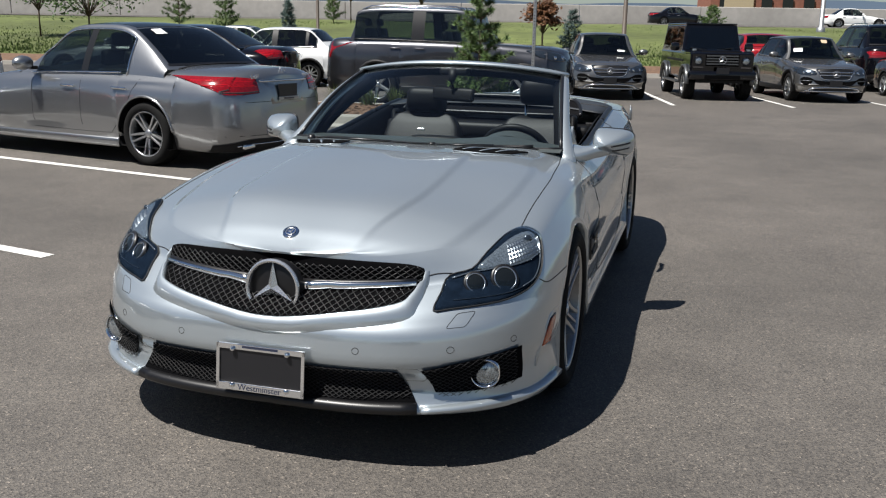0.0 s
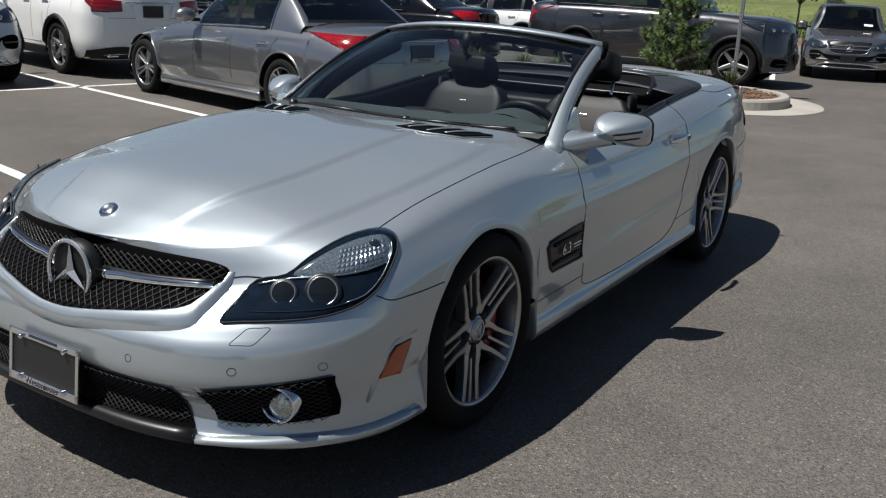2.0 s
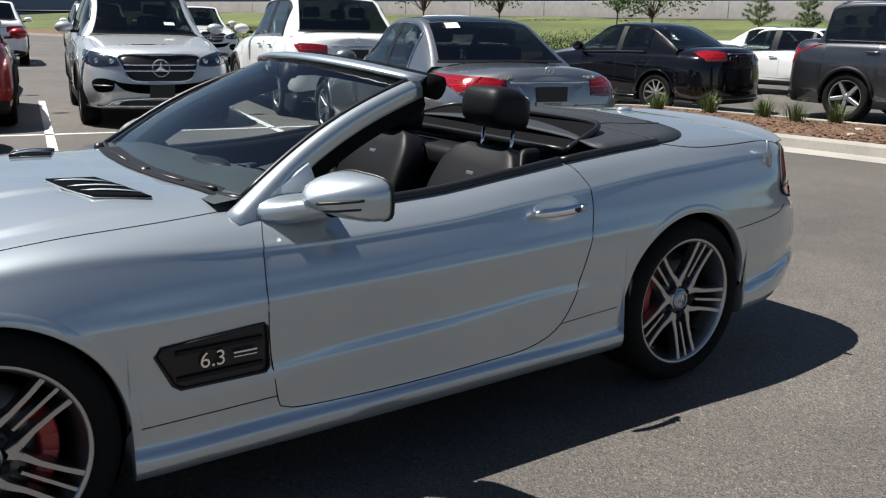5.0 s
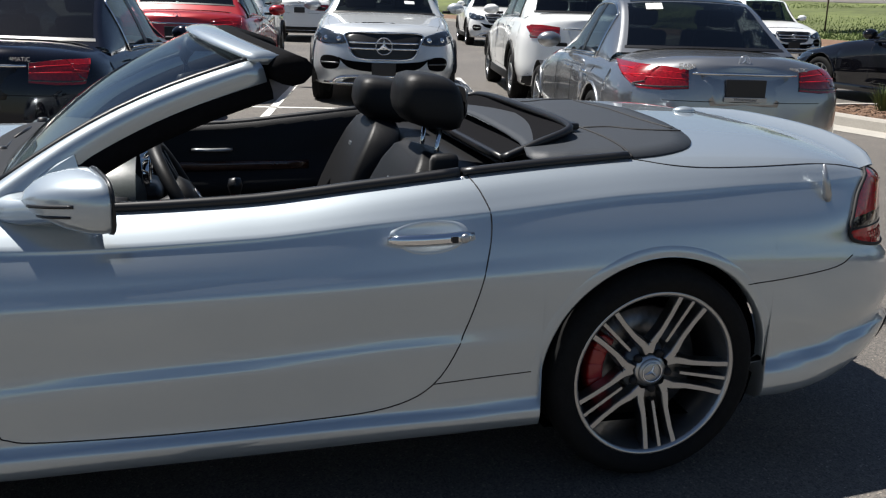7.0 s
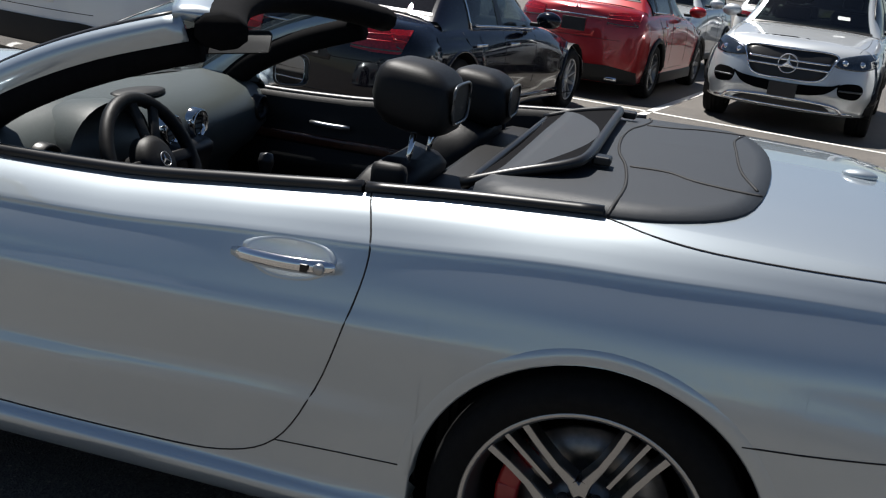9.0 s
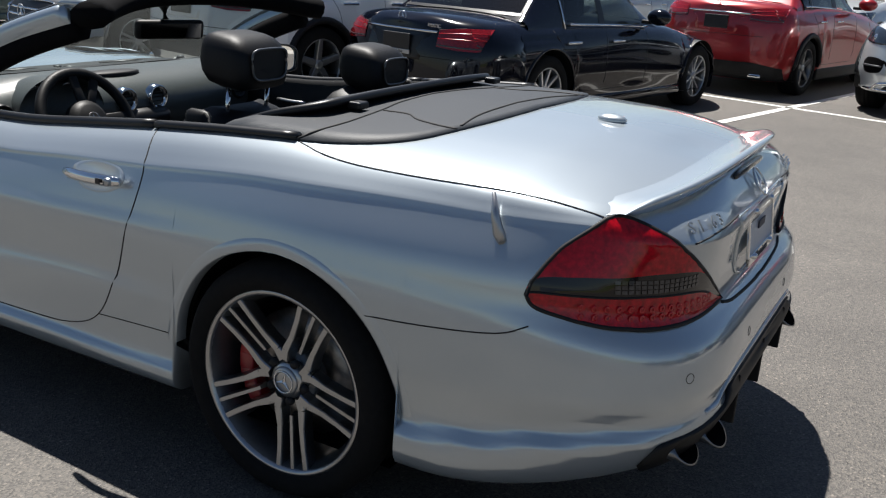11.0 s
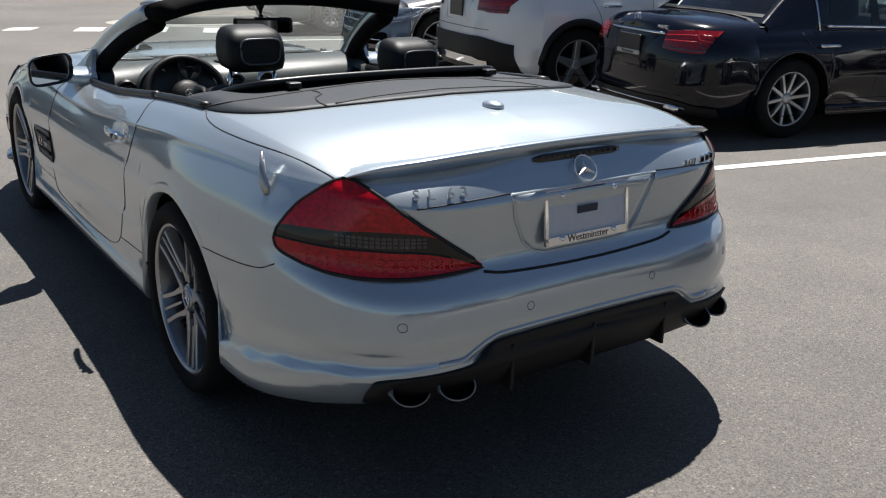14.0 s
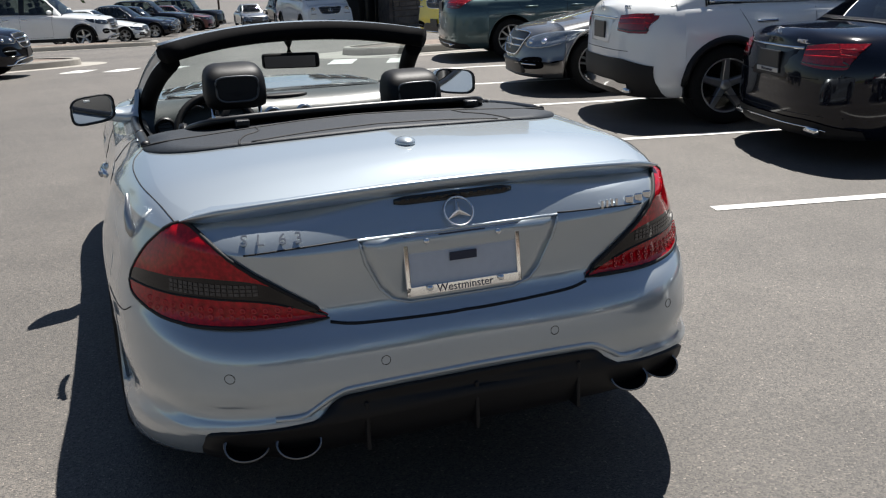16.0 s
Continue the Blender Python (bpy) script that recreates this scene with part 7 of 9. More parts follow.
# shut lines
for sy in (1, -1):
    D = (0, -sy, 0)
    Y = 3 * sy
    door = [(0.482, Y, 0.845), (0.512, Y, 0.78), (0.525, Y, 0.66), (0.523, Y, 0.50), (0.505, Y, 0.335), (0.48, Y, 0.305), (0.40, Y, 0.292), (0.12, Y, 0.285), (-0.25, Y, 0.29), (-0.47, Y, 0.305), (-0.60, Y, 0.364),
            (-0.684, Y, 0.507), (-0.744, Y, 0.698), (-0.762, Y, 0.81), (-0.745, Y, 0.875), (-0.715, Y, 0.925)]
    line_part("shut_line", HS, door, D, HERO, 0.0021, smooth_n=5)
    line_part("shut_line", HS, [(-0.60, Y, 0.364), (-0.75, Y, 0.372), (-0.885, Y, 0.378)], D, HERO, 0.0018, smooth_n=3)
    line_part("shut_line", HS, [(0.505, Y, 0.345), (0.70, Y, 0.342), (0.90, Y, 0.34)], D, HERO, 0.0018, smooth_n=3)
    line_part("shut_line", HS, [(-1.55, Y, 0.603), (-1.70, Y, 0.612), (-1.88, Y, 0.632), (-1.95, Y, 0.66)], D, HERO, 0.0021, smooth_n=4)
    line_part("shut_line", HS, [(1.555, Y, 0.583), (1.64, Y, 0.579), (1.72, Y, 0.578), (1.785, Y, 0.580), (1.828, Y, 0.600)], D, HERO, 0.0021, smooth_n=4)
    line_part("shut_line", HS, [(0.56, 0.700 * sy, 3), (0.75, 0.722 * sy, 3), (0.98, 0.738 * sy, 3), (1.13, 0.747 * sy, 3), (1.37, 0.746 * sy, 3), (1.55, 0.744 * sy, 3), (1.69, 0.744 * sy, 3)], DOWN, HERO, 0.0021, smooth_n=5)
    line_part("shut_line", HS, [(-1.20, 0.735 * sy, 3), (-1.25, 0.752 * sy, 3), (-1.33, 0.775 * sy, 3), (-1.48, 0.782 * sy, 3), (-1.76, 0.762 * sy, 3), (-1.98, 0.72 * sy, 3), (-2.08, 0.695 * sy, 3)], DOWN, HERO, 0.0021, smooth_n=5)
    # black belt trim with a bright lower edge
    top = [Vector((x, sy * (BELT_W(x) - 0.010), BELT(x) + 0.010)) for x in [0.47 - 1.68 * k / 36 for k in range(37)]]
    v, f = tube(top[:26], 0.017, 8, flat=(1.0, 0.85))
    mesh_ob("belt_seal", v, f, "satin_black", HERO)
    v, f = tube([top[25].lerp(top[26], 0.2)] + top[26:], 0.017, 8, flat=(1.0, 0.7))
    mesh_ob("belt_seal", v, f, "satin_black", HERO)
    # side vent behind the front wheel
    o = [(0.855, Y, 0.535), (0.84, Y, 0.555), (0.54, Y, 0.572), (0.532, Y, 0.56), (0.530, Y, 0.440), (0.54, Y, 0.428), (0.79, Y, 0.430), (0.81, Y, 0.445)]
    sv = patch_part("side_vent", HS, o, D, 0.003, "satin_black", HERO, "black side vent with a bright badge")
    line_part("vent_edge", HS, o, D, sv, 0.005, "satin_black", 0, True, 0.002)
    for zz, mt in ((0.46, "plastic"), (0.535, "plastic")):
        line_part("vent_slat", HS, [(0.80 - 0.25 * k / 5, Y, zz) for k in range(6)], D, sv, 0.008, mt, 0, False, 0.006)
    c, n = HS.cast((0.66, Y, 0.485), D)
    rot = pose(0, 0, 0, 90, 0, 180 if sy > 0 else 0)
    text_part("badge_figure", "6.3", 0.062, Matrix.Translation(c + Vector((0.045 * sy * 0 + 0.04, 0.014 * sy, -0.003))) @ rot, "chrome", sv, 0.003)
    part("badge_bar", box((0.07, 0.004, 0.006), c + Vector((-0.055, 0.014 * sy, 0.022)), bevel=0.001), "chrome", sv)
    part("badge_bar", box((0.07, 0.004, 0.004), c + Vector((-0.055, 0.014 * sy, 0.010)), bevel=0.001), "chrome", sv)
    # door handle in its shallow bowl
    o = [(-0.48, Y, 0.780), (-0.51, Y, 0.803), (-0.58, Y, 0.816), (-0.67, Y, 0.810), (-0.695, Y, 0.775), (-0.64, Y, 0.738), (-0.54, Y, 0.734)]
    bowl = patch_part("handle_bowl", HS, o, D, 0.0012, "silver", HERO, smooth_n=4, rim=0.0)
    mid = sum((q.co for q in bowl.data.vertices), Vector()) / len(bowl.data.vertices)
    bowl.data.normals_split_custom_set_from_vertices([tuple((q.normal + Vector(((mid.x - q.co.x) * 2.5, 0, (mid.z - q.co.z) * 9.0))).normalized()) for q in bowl.data.vertices])
    pts = HS.lay([(-0.468 - 0.235 * k / 8, Y, 0.773 + 0.006 * k / 8) for k in range(9)], D, 0.0)
    pts = [p + Vector((0, sy * (0.012 + 0.026 * math.sin(math.pi * (0.12 + 0.76 * k / 8))), 0)) for k, p in enumerate(pts)]
    v, f = tube(pts, [0.010] + [0.017] * 7 + [0.012], 8, flat=(0.7, 1.0))
    hn = mesh_ob("door_handle", v, f, "chrome", HERO, "bright silver door handle with a round lock")
    v, f = lathe([(0, 0.006), (0.010, 0.006), (0.012, 0.003), (0.012, -0.01)], 18, "y")
    mesh_ob("lock", [Vector((x, y * sy, z)) + pts[7] + Vector((0, 0.013 * sy, 0)) for x, y, z in v], f, "alloy_mid", hn)
    part("lock_button", box((0.018, 0.004, 0.018), pts[6] + Vector((0.0, 0.016 * sy, 0)), bevel=0.002), "satin_black", hn)
    # door mirror
    mv, mf = [], []
    nA = 22
    for dx, sw, sh in ((0.0, 0.02, 0.02), (0.012, 0.34, 0.28), (0.04, 0.64, 0.56), (0.08, 0.84, 0.80), (0.125, 0.97, 0.95), (0.16, 1.0, 1.0), (0.178, 0.97, 0.97), (0.183, 0.90, 0.90)):
        for k in range(nA):
            a = 2 * math.pi * k / nA
            ca, sa = math.cos(a), math.sin(a)
            yy = 0.100 * sw * (abs(ca) ** 0.5) * (1 if ca > 0 else -1)
            zz = 0.069 * sh * (abs(sa) ** 0.55) * (1 if sa > 0 else -1)
            zz *= 1.0 if zz > 0 else 0.90
            mv.append((0.40 - dx * 0.98 - 0.034 * yy / 0.1, sy * (0.890 + 0.026 * min(1, dx / 0.12) + yy), 0.909 + zz - 0.008 * yy / 0.1))
    for r in range(7):
        for k in range(nA):
            mf.append((r * nA + k, r * nA + (k + 1) % nA, (r + 1) * nA + (k + 1) % nA, (r + 1) * nA + k))
    mr = raw_part("door_mirror", oriented(mv, mf, (0, 0, 0.0001)), "silver", HERO, "silver door mirror with a slim indicator strip")
    mv2 = [Vector(mv[7 * nA + k]) + Vector((0.012, 0, 0)) for k in range(nA)]
    mesh_ob("mirror_pane", mv2, [tuple(range(nA))], "mirror", mr, smooth=False)
    v, f = tube([Vector(mv[6 * nA + k]) + Vector((-0.003, 0, 0)) for k in range(nA)], 0.005, 5, True)
    mesh_ob("mirror_rim", v, f, "satin_black", mr)
    ms = Shell([Vector(p) for p in mv], mf)
    dm = Vector((-0.86, -0.5 * sy, 0.0)).normalized()
    for nm, z0, z1, y0, y1, r in (("indicator_strip", 0.902, 0.914, 0.868, 1.012, 0.0052), ("mirror_slot", 0.880, 0.889, 0.882, 1.004, 0.0040)):
        line_part(nm, ms, [(0.3, sy * (y0 + (y1 - y0) * k / 12), z0 + (z1 - z0) * k / 12) for k in range(13)], dm, mr, r, "satin_black", 0, False, 0.0)
    # the foot swells out of the door's belt
    v, f = [], []
    secs = ((0.715, 0.375, 0.858, 0.135, 0.046), (0.770, 0.372, 0.856, 0.118, 0.040), (0.805, 0.36, 0.862, 0.095, 0.036), (0.840, 0.34, 0.872, 0.075, 0.034), (0.870, 0.32, 0.878, 0.062, 0.034), (0.905, 0.31, 0.884, 0.045, 0.030))
    for y, x, z, hx, hz in secs:
        for k in range(20):
            ca, sa = math.cos(math.pi * k / 10), math.sin(math.pi * k / 10)
            v.append((x + hx * abs(ca) ** 0.8 * (1 if ca > 0 else -1), y * sy, z + hz * abs(sa) ** 0.8 * (1 if sa > 0 else -1)))
    for r in range(len(secs) - 1):
        for k in range(20):
            f.append((r * 20 + k, r * 20 + (k + 1) % 20, (r + 1) * 20 + (k + 1) % 20, (r + 1) * 20 + k))
    mesh_ob("mirror_foot", v, f, "silver", mr)
    # triangle in front of the mirror
    tv = [(0.48, 0.728 * sy, 0.87), (0.27, 0.736 * sy, 0.875), (0.30, 0.715 * sy, 0.985), (0.45, 0.706 * sy, 0.905)]
    mesh_ob("mirror_sail", [Vector(p) for p in tv] + [Vector(p) + Vector((0, -0.02 * sy, 0)) for p in tv], [(0, 1, 2, 3), (4, 7, 6, 5), (0, 4, 5, 1), (1, 5, 6, 2), (2, 6, 7, 3)], "silver", HERO, smooth=False)

# headlights
for sy in (1, -1):
    d = Vector((-0.80, -0.60 * sy, -0.10)).normalized()
    def at(*pts):
        return [Vector((x, y * sy, z)) for x, y, z in pts]
    o = at((2.135, 0.545, 0.543), (2.075, 0.557, 0.590), (2.015, 0.570, 0.634), (1.97, 0.636, 0.652), (1.90, 0.667, 0.698), (1.80, 0.702, 0.735), (1.70, 0.745, 0.749), (1.673, 0.784, 0.737), (1.703, 0.820, 0.713),
           (1.755, 0.838, 0.668), (1.825, 0.839, 0.613), (1.90, 0.814, 0.579), (1.985, 0.760, 0.560), (2.06, 0.690, 0.553), (2.11, 0.600, 0.546))
    ring = spline(o, 3, True)
    hl = patch_part("headlight", HS, ring, d, 0.004, "lamp_bowl", HERO, "clear-covered headlight with dark bowl and bright indicator", rings=7)
    line_part("lamp_seal", HS, ring, d, hl, 0.0030, "gap", 0, True, 0.004)
    mid = at((2.020, 0.578, 0.624), (1.972, 0.645, 0.641), (1.905, 0.745, 0.654), (1.83, 0.803, 0.666), (1.770, 0.828, 0.680))
    turn = at((1.965, 0.655, 0.650), (1.90, 0.683, 0.691), (1.80, 0.718, 0.725), (1.71, 0.757, 0.737), (1.697, 0.785, 0.727), (1.722, 0.812, 0.706)) + [p + Vector((0, 0, 0.004)) for p in mid[:1:-1]]
    patch_part("turn_lamp", HS, turn, d, 0.006, "lamp_glass", hl, "clear indicator", smooth_n=3, rim=0.001)
    line_part("lamp_bezel", HS, mid, d, hl, 0.0035, "reflector", 5, False, 0.006)
    # faceted indicator reflector
    v, f = [], []
    for q in range(11):
        for r in range(5):
            a = mid[4].lerp(mid[2], q / 11)
            b = Vector((1.712, 0.772 * sy, 0.731)).lerp(Vector((1.835, 0.712 * sy, 0.713)), q / 11)
            c = a.lerp(b, (r + 0.7) / 5.4)
            e1, e2 = (mid[2] - mid[4]) / 26, (b - a) / 13
            p4 = HS.lay([c - e1 - e2, c + e1 - e2, c + e1 + e2, c - e1 + e2], d, 0.0065)
            k = len(v)
            v += p4 + [sum(p4, Vector()) / 4 - d * 0.004]
            f += [(k, k + 1, k + 4), (k + 1, k + 2, k + 4), (k + 2, k + 3, k + 4), (k + 3, k, k + 4)]
    tagged(mesh_ob("indicator_facet", v, f, "reflector", hl, smooth=False), kind="stuff")
    # bulb of the indicator, bright edges and shards inside the bowl
    line_part("lamp_bezel", HS, at((1.705, 0.797, 0.724), (1.735, 0.819, 0.697), (1.79, 0.830, 0.647), (1.85, 0.822, 0.608), (1.91, 0.796, 0.590)), d, hl, 0.0022, "reflector", 5, False, 0.006)
    line_part("lamp_bezel", HS, at((2.085, 0.600, 0.567), (2.03, 0.690, 0.572), (1.965, 0.758, 0.578), (1.90, 0.800, 0.590)), d, hl, 0.0014, "lamp_dark", 5, False, 0.006)
    (c,) = HS.lay(at((1.778, 0.792, 0.719)), d, 0.008)
    v, f = lathe([(0, 0.004), (0.010, 0.002), (0.015, 0.0), (0.017, -0.004)], 18, "z")
    mesh_ob("bulb", [Matrix.Translation(c) @ (-d).to_track_quat("Z", "Y").to_matrix().to_4x4() @ Vector(p) for p in v], f, "lamp_dark", hl)
    for q, rr in ((Vector((2.012, 0.662 * sy, 0.612)), 0.038), (Vector((1.948, 0.748 * sy, 0.620)), 0.047)):
        c, n = HS.cast(q - d * 1.0, d)
        n = (n * 1.6 - d).normalized()
        m4 = Matrix.Translation(c + n * 0.007) @ n.to_track_quat("Z", "Y").to_matrix().to_4x4()
        v, f = lathe([(rr * 0.80, 0.004), (rr * 0.86, 0.0062), (rr * 0.90, 0.0050), (rr * 0.92, 0.002)], 30, "z")
        mesh_ob("projector_ring", [m4 @ Vector(p) for p in v], f, "reflector", hl)
        v, f = lathe([(rr * 0.92, 0.003), (rr * 1.08, 0.003), (rr * 1.12, -0.004)], 30, "z")
        mesh_ob("projector_shroud", [m4 @ Vector(p) for p in v], f, "satin_black", hl)
        v, f = lathe([(0, 0.0068), (rr * 0.3, 0.0062), (rr * 0.55, 0.0048), (rr * 0.82, 0.002)], 30, "z")
        mesh_ob("projector_lens", [m4 @ Vector(p) for p in v], f, "dark_glass", hl)
    cv = patch_part("lens_cover", HS, ring, d, 0.0105, "cover_glass", hl, "clear lens cover", rings=8, rim=0.003)
    cv.visible_shadow = False
    # washer cover, bumper sensors, side marker
    def flush_ring(nm, pts, dd, r=0.0011, n=3):
        line_part(nm, HS, pts, dd, HERO, r, "gap", n, True)
    corners = at((2.162, 0.598, 0.494), (2.113, 0.624, 0.534), (2.076, 0.678, 0.538), (2.126, 0.655, 0.4955))
    flush_ring("washer_cover", [a.lerp(b, t) for a, b in zip(corners, corners[1:] + corners[:1]) for t in (0.12, 0.5, 0.88)], (-0.9, -0.3 * sy, -0.3))
    for yy, zz in ((0.322, 0.420), (0.618, 0.425)):
        circ = [(3, yy * sy + 0.011 * math.cos(a), zz + 0.011 * math.sin(a)) for a in [2 * math.pi * k / 14 for k in range(14)]]
        line_part("parking_sensor", HS, circ, AFT, HERO, 0.0011, "gap", 0, True)
    circ = [(2.0 + 0.011 * math.cos(a), 3 * sy, 0.43 + 0.011 * math.sin(a)) for a in [2 * math.pi * k / 14 for k in range(14)]]
    line_part("parking_sensor", HS, circ, (0, -sy, 0), HERO, 0.0011, "gap", 0, True)
    D = (0, -sy, 0)
    o = [(1.715, 3 * sy, 0.447), (1.778, 3 * sy, 0.442), (1.800, 3 * sy, 0.420), (1.835, 3 * sy, 0.358), (1.750, 3 * sy, 0.350)]
    fr = [(1.687, 3 * sy, 0.466), (1.778, 3 * sy, 0.458), (1.812, 3 * sy, 0.425), (1.868, 3 * sy, 0.290), (1.850, 3 * sy, 0.268), (1.755, 3 * sy, 0.270)]
    line_part("flank_crease", HS, fr[:4], D, HERO, 0.009, "silver", 0, False, -0.005)
    sm = patch_part("side_marker", HS, o, D, 0.006, "amber", HERO, "orange reflector")
    line_part("marker_edge", HS, o, D, sm, 0.002, "gap", 0, True, 0.001)

# grille, star, lower intakes, plate
g_half = [(0.487, 0.648), (0.482, 0.612), (0.465, 0.578), (0.425, 0.552), (0.236, 0.522), (0.0, 0.496)]
g_rim = [(0.503, 0.650), (0.506, 0.610), (0.498, 0.560), (0.462, 0.517), (0.25, 0.484), (0.0, 0.450)]
g_top = [(0.470, 0.663), (0.40, 0.676), (0.22, 0.686), (0.0, 0.688)]
gtop = g_half + [(-y, z) for y, z in g_half[-2::-1]] + [(-y, z) for y, z in g_top] + g_top[-2::-1]
# lies flush with the nose; its black stands in for a recess in shade
gr = patch_part("grille", HS, spline(yz(4, gtop), 3, True), AFT, 0.004, "shade_black", HERO, "black mesh radiator grille with twin chrome blades and a star", rings=14, rim=0.004)
# the broad silver surround: an inner lip that falls back to the bumper
g_in = spline(yz(4, g_half + [(-y, z) for y, z in g_half[-2::-1]]), 5)
g_out = spline(yz(4, g_rim + [(-y, z) for y, z in g_rim[-2::-1]]), 5)
v, f = [], []
for k, (a, b) in enumerate(zip(g_in, g_out)):
    h = min(1.0, 0.10 + min(k, len(g_in) - 1 - k) / 5)
    v += HS.lay([a], AFT, -0.002) + HS.lay([a], AFT, 0.020 * h) + HS.lay([a.lerp(b, 0.10)], AFT, 0.0235 * h) + HS.lay([a.lerp(b, 0.55)], AFT, 0.013 * h) + HS.lay([b], AFT, 0.0005) + HS.lay([a.lerp(b, 1.08)], AFT, -0.004)
for i in range(len(g_in) - 1):
    for j in range(5):
        f.append((i * 6 + j, (i + 1) * 6 + j, (i + 1) * 6 + j + 1, i * 6 + j + 1))
raw_part("grille_frame", oriented(v, f, AFT), "silver", gr)
line_part("shut_line", HS, yz(4, [(0.492, 0.632), (0.53, 0.640), (0.575, 0.640)]), AFT, HERO, 0.0024, smooth_n=3)
line_part("shut_line", HS, yz(4, [(-0.492, 0.632), (-0.53, 0.640), (-0.575, 0.640)]), AFT, HERO, 0.0024, smooth_n=3)


def inside(y, z, poly):
    k = False
    for (a, b), (c, e) in zip(poly, poly[1:] + poly[:1]):
        if (b > z) != (e > z) and y < (c - a) * (z - b) / (e - b) + a:
            k = not k
    return k


def mesh_wires(name, poly, parent, pitch, r, off, material="alloy_dark"):
    """A diamond net of wires inside an outline in the y-z plane, laid on the nose."""
    v, f = [], []
    ys = [p[0] for p in poly]
    zs = [p[1] for p in poly]
    for s in (1, -1):
        c = min(ys) - 0.4
        while c < max(ys) + 0.4:
            pts = []
            k = 0
            while k <= 60:
                z = min(zs) + (max(zs) - min(zs)) * k / 60
                y = c + s * (z - min(zs)) * 1.5
                if inside(y, z, poly):
                    pts.append((4, y, z))
                elif len(pts) > 4:
                    a, b = tube(HS.lay(pts[::4] + [pts[-1]], AFT, off), r, 4)
                    f += [tuple(q + len(v) for q in fc) for fc in b]
                    v += a
                    pts = []
                else:
                    pts = []
                k += 1
            if len(pts) > 4:
                a, b = tube(HS.lay(pts[::4] + [pts[-1]], AFT, off), r, 4)
                f += [tuple(q + len(v) for q in fc) for fc in b]
                v += a
            c += pitch
    ob = mesh_ob(name, v, f, material, parent)
    return tagged(ob, kind="stuff")


# wires end below the top; bare black there paints shade under the bonnet edge
mesh_wires("grille_mesh", [(y, min(z, 0.668)) for y, z in gtop], gr, 0.028, 0.0015, 0.008, "mesh_shaded")
for sy in (1, -1):
    pts = HS.lay([(4, sy * (0.085 + 0.385 * k / 8), 0.580 + 0.021 * k / 8) for k in range(9)], AFT, 0.017)
    v, f = tube(pts, [0.019 - 0.009 * k / 8 for k in range(9)], 8, flat=(0.55, 1.0))
    mesh_ob("grille_blade", v, f, "chrome", gr)
    pts = HS.lay([(4, sy * (0.09 + 0.375 * k / 8), 0.604 + 0.014 * k / 8) for k in range(9)], AFT, 0.012)
    v, f = tube(pts, 0.009, 6)
    mesh_ob("blade_backing", v, f, "satin_black", gr)
v, f = lathe([(0, 0.0), (0.086, 0.0), (0.092, -0.004), (0.093, -0.04)], 40, "x")
mesh_ob("star_backing", [Vector(p) + Vector((2.198, 0, 0.588)) for p in v], f, "satin_black", gr)
emblem("grille_star", gr, Matrix.Translation((2.206, 0, 0.588)) @ pose(0, 0, 0, 90, 0, 90) @ pose(0, 0, 0, -4), 0.099)
c, n = HS.cast((2.06, 0, 3), DOWN)
v, f = lathe([(0, 0.005), (0.024, 0.004), (0.028, 0.0), (0.028, -0.006)], 28, "z")
m4 = Matrix.Translation(c) @ n.to_track_quat("Z", "Y").to_matrix().to_4x4()
bb = mesh_ob("bonnet_badge", [m4 @ Vector(p) for p in v], f, "badge_blue", HERO, "round blue and chrome bonnet badge")
v, f = lathe([(0.024, 0.006), (0.028, 0.006), (0.030, 0.0)], 28, "z")
mesh_ob("badge_ring", [m4 @ Vector(p) for p in v], f, "chrome", bb)
emblem("badge_star", bb, m4 @ Matrix.Translation((0, 0, 0.006)) @ pose(0, 0, 0, 0, 0, 90), 0.018)

low = [(-0.455, 0.356), (-0.40, 0.360), (0.0, 0.358), (0.40, 0.360), (0.455, 0.356), (0.505, 0.258), (0.25, 0.238), (0.0, 0.235), (-0.25, 0.238), (-0.505, 0.258)]
# black sheet on the bumper, painted as the shade of a deep intake
li = strip_part("lower_intake", HS, yz(4, [(0.515, 0.240), (0.25, 0.222), (0.0, 0.218), (-0.25, 0.222), (-0.515, 0.240)]), yz(4, [(0.455, 0.356), (0.24, 0.360), (0.0, 0.358), (-0.24, 0.360), (-0.455, 0.356)]), AFT, 0.007, "shade_black", HERO, "wide black lower intake with mesh", 60, 12)
mesh_wires("intake_mesh", low, li, 0.022, 0.0016, 0.009, "gap")
fogp = [(0.528, 0.362), (0.66, 0.384), (0.785, 0.398), (0.80, 0.392), (0.80, 0.275), (0.785, 0.266), (0.60, 0.256), (0.575, 0.262)]
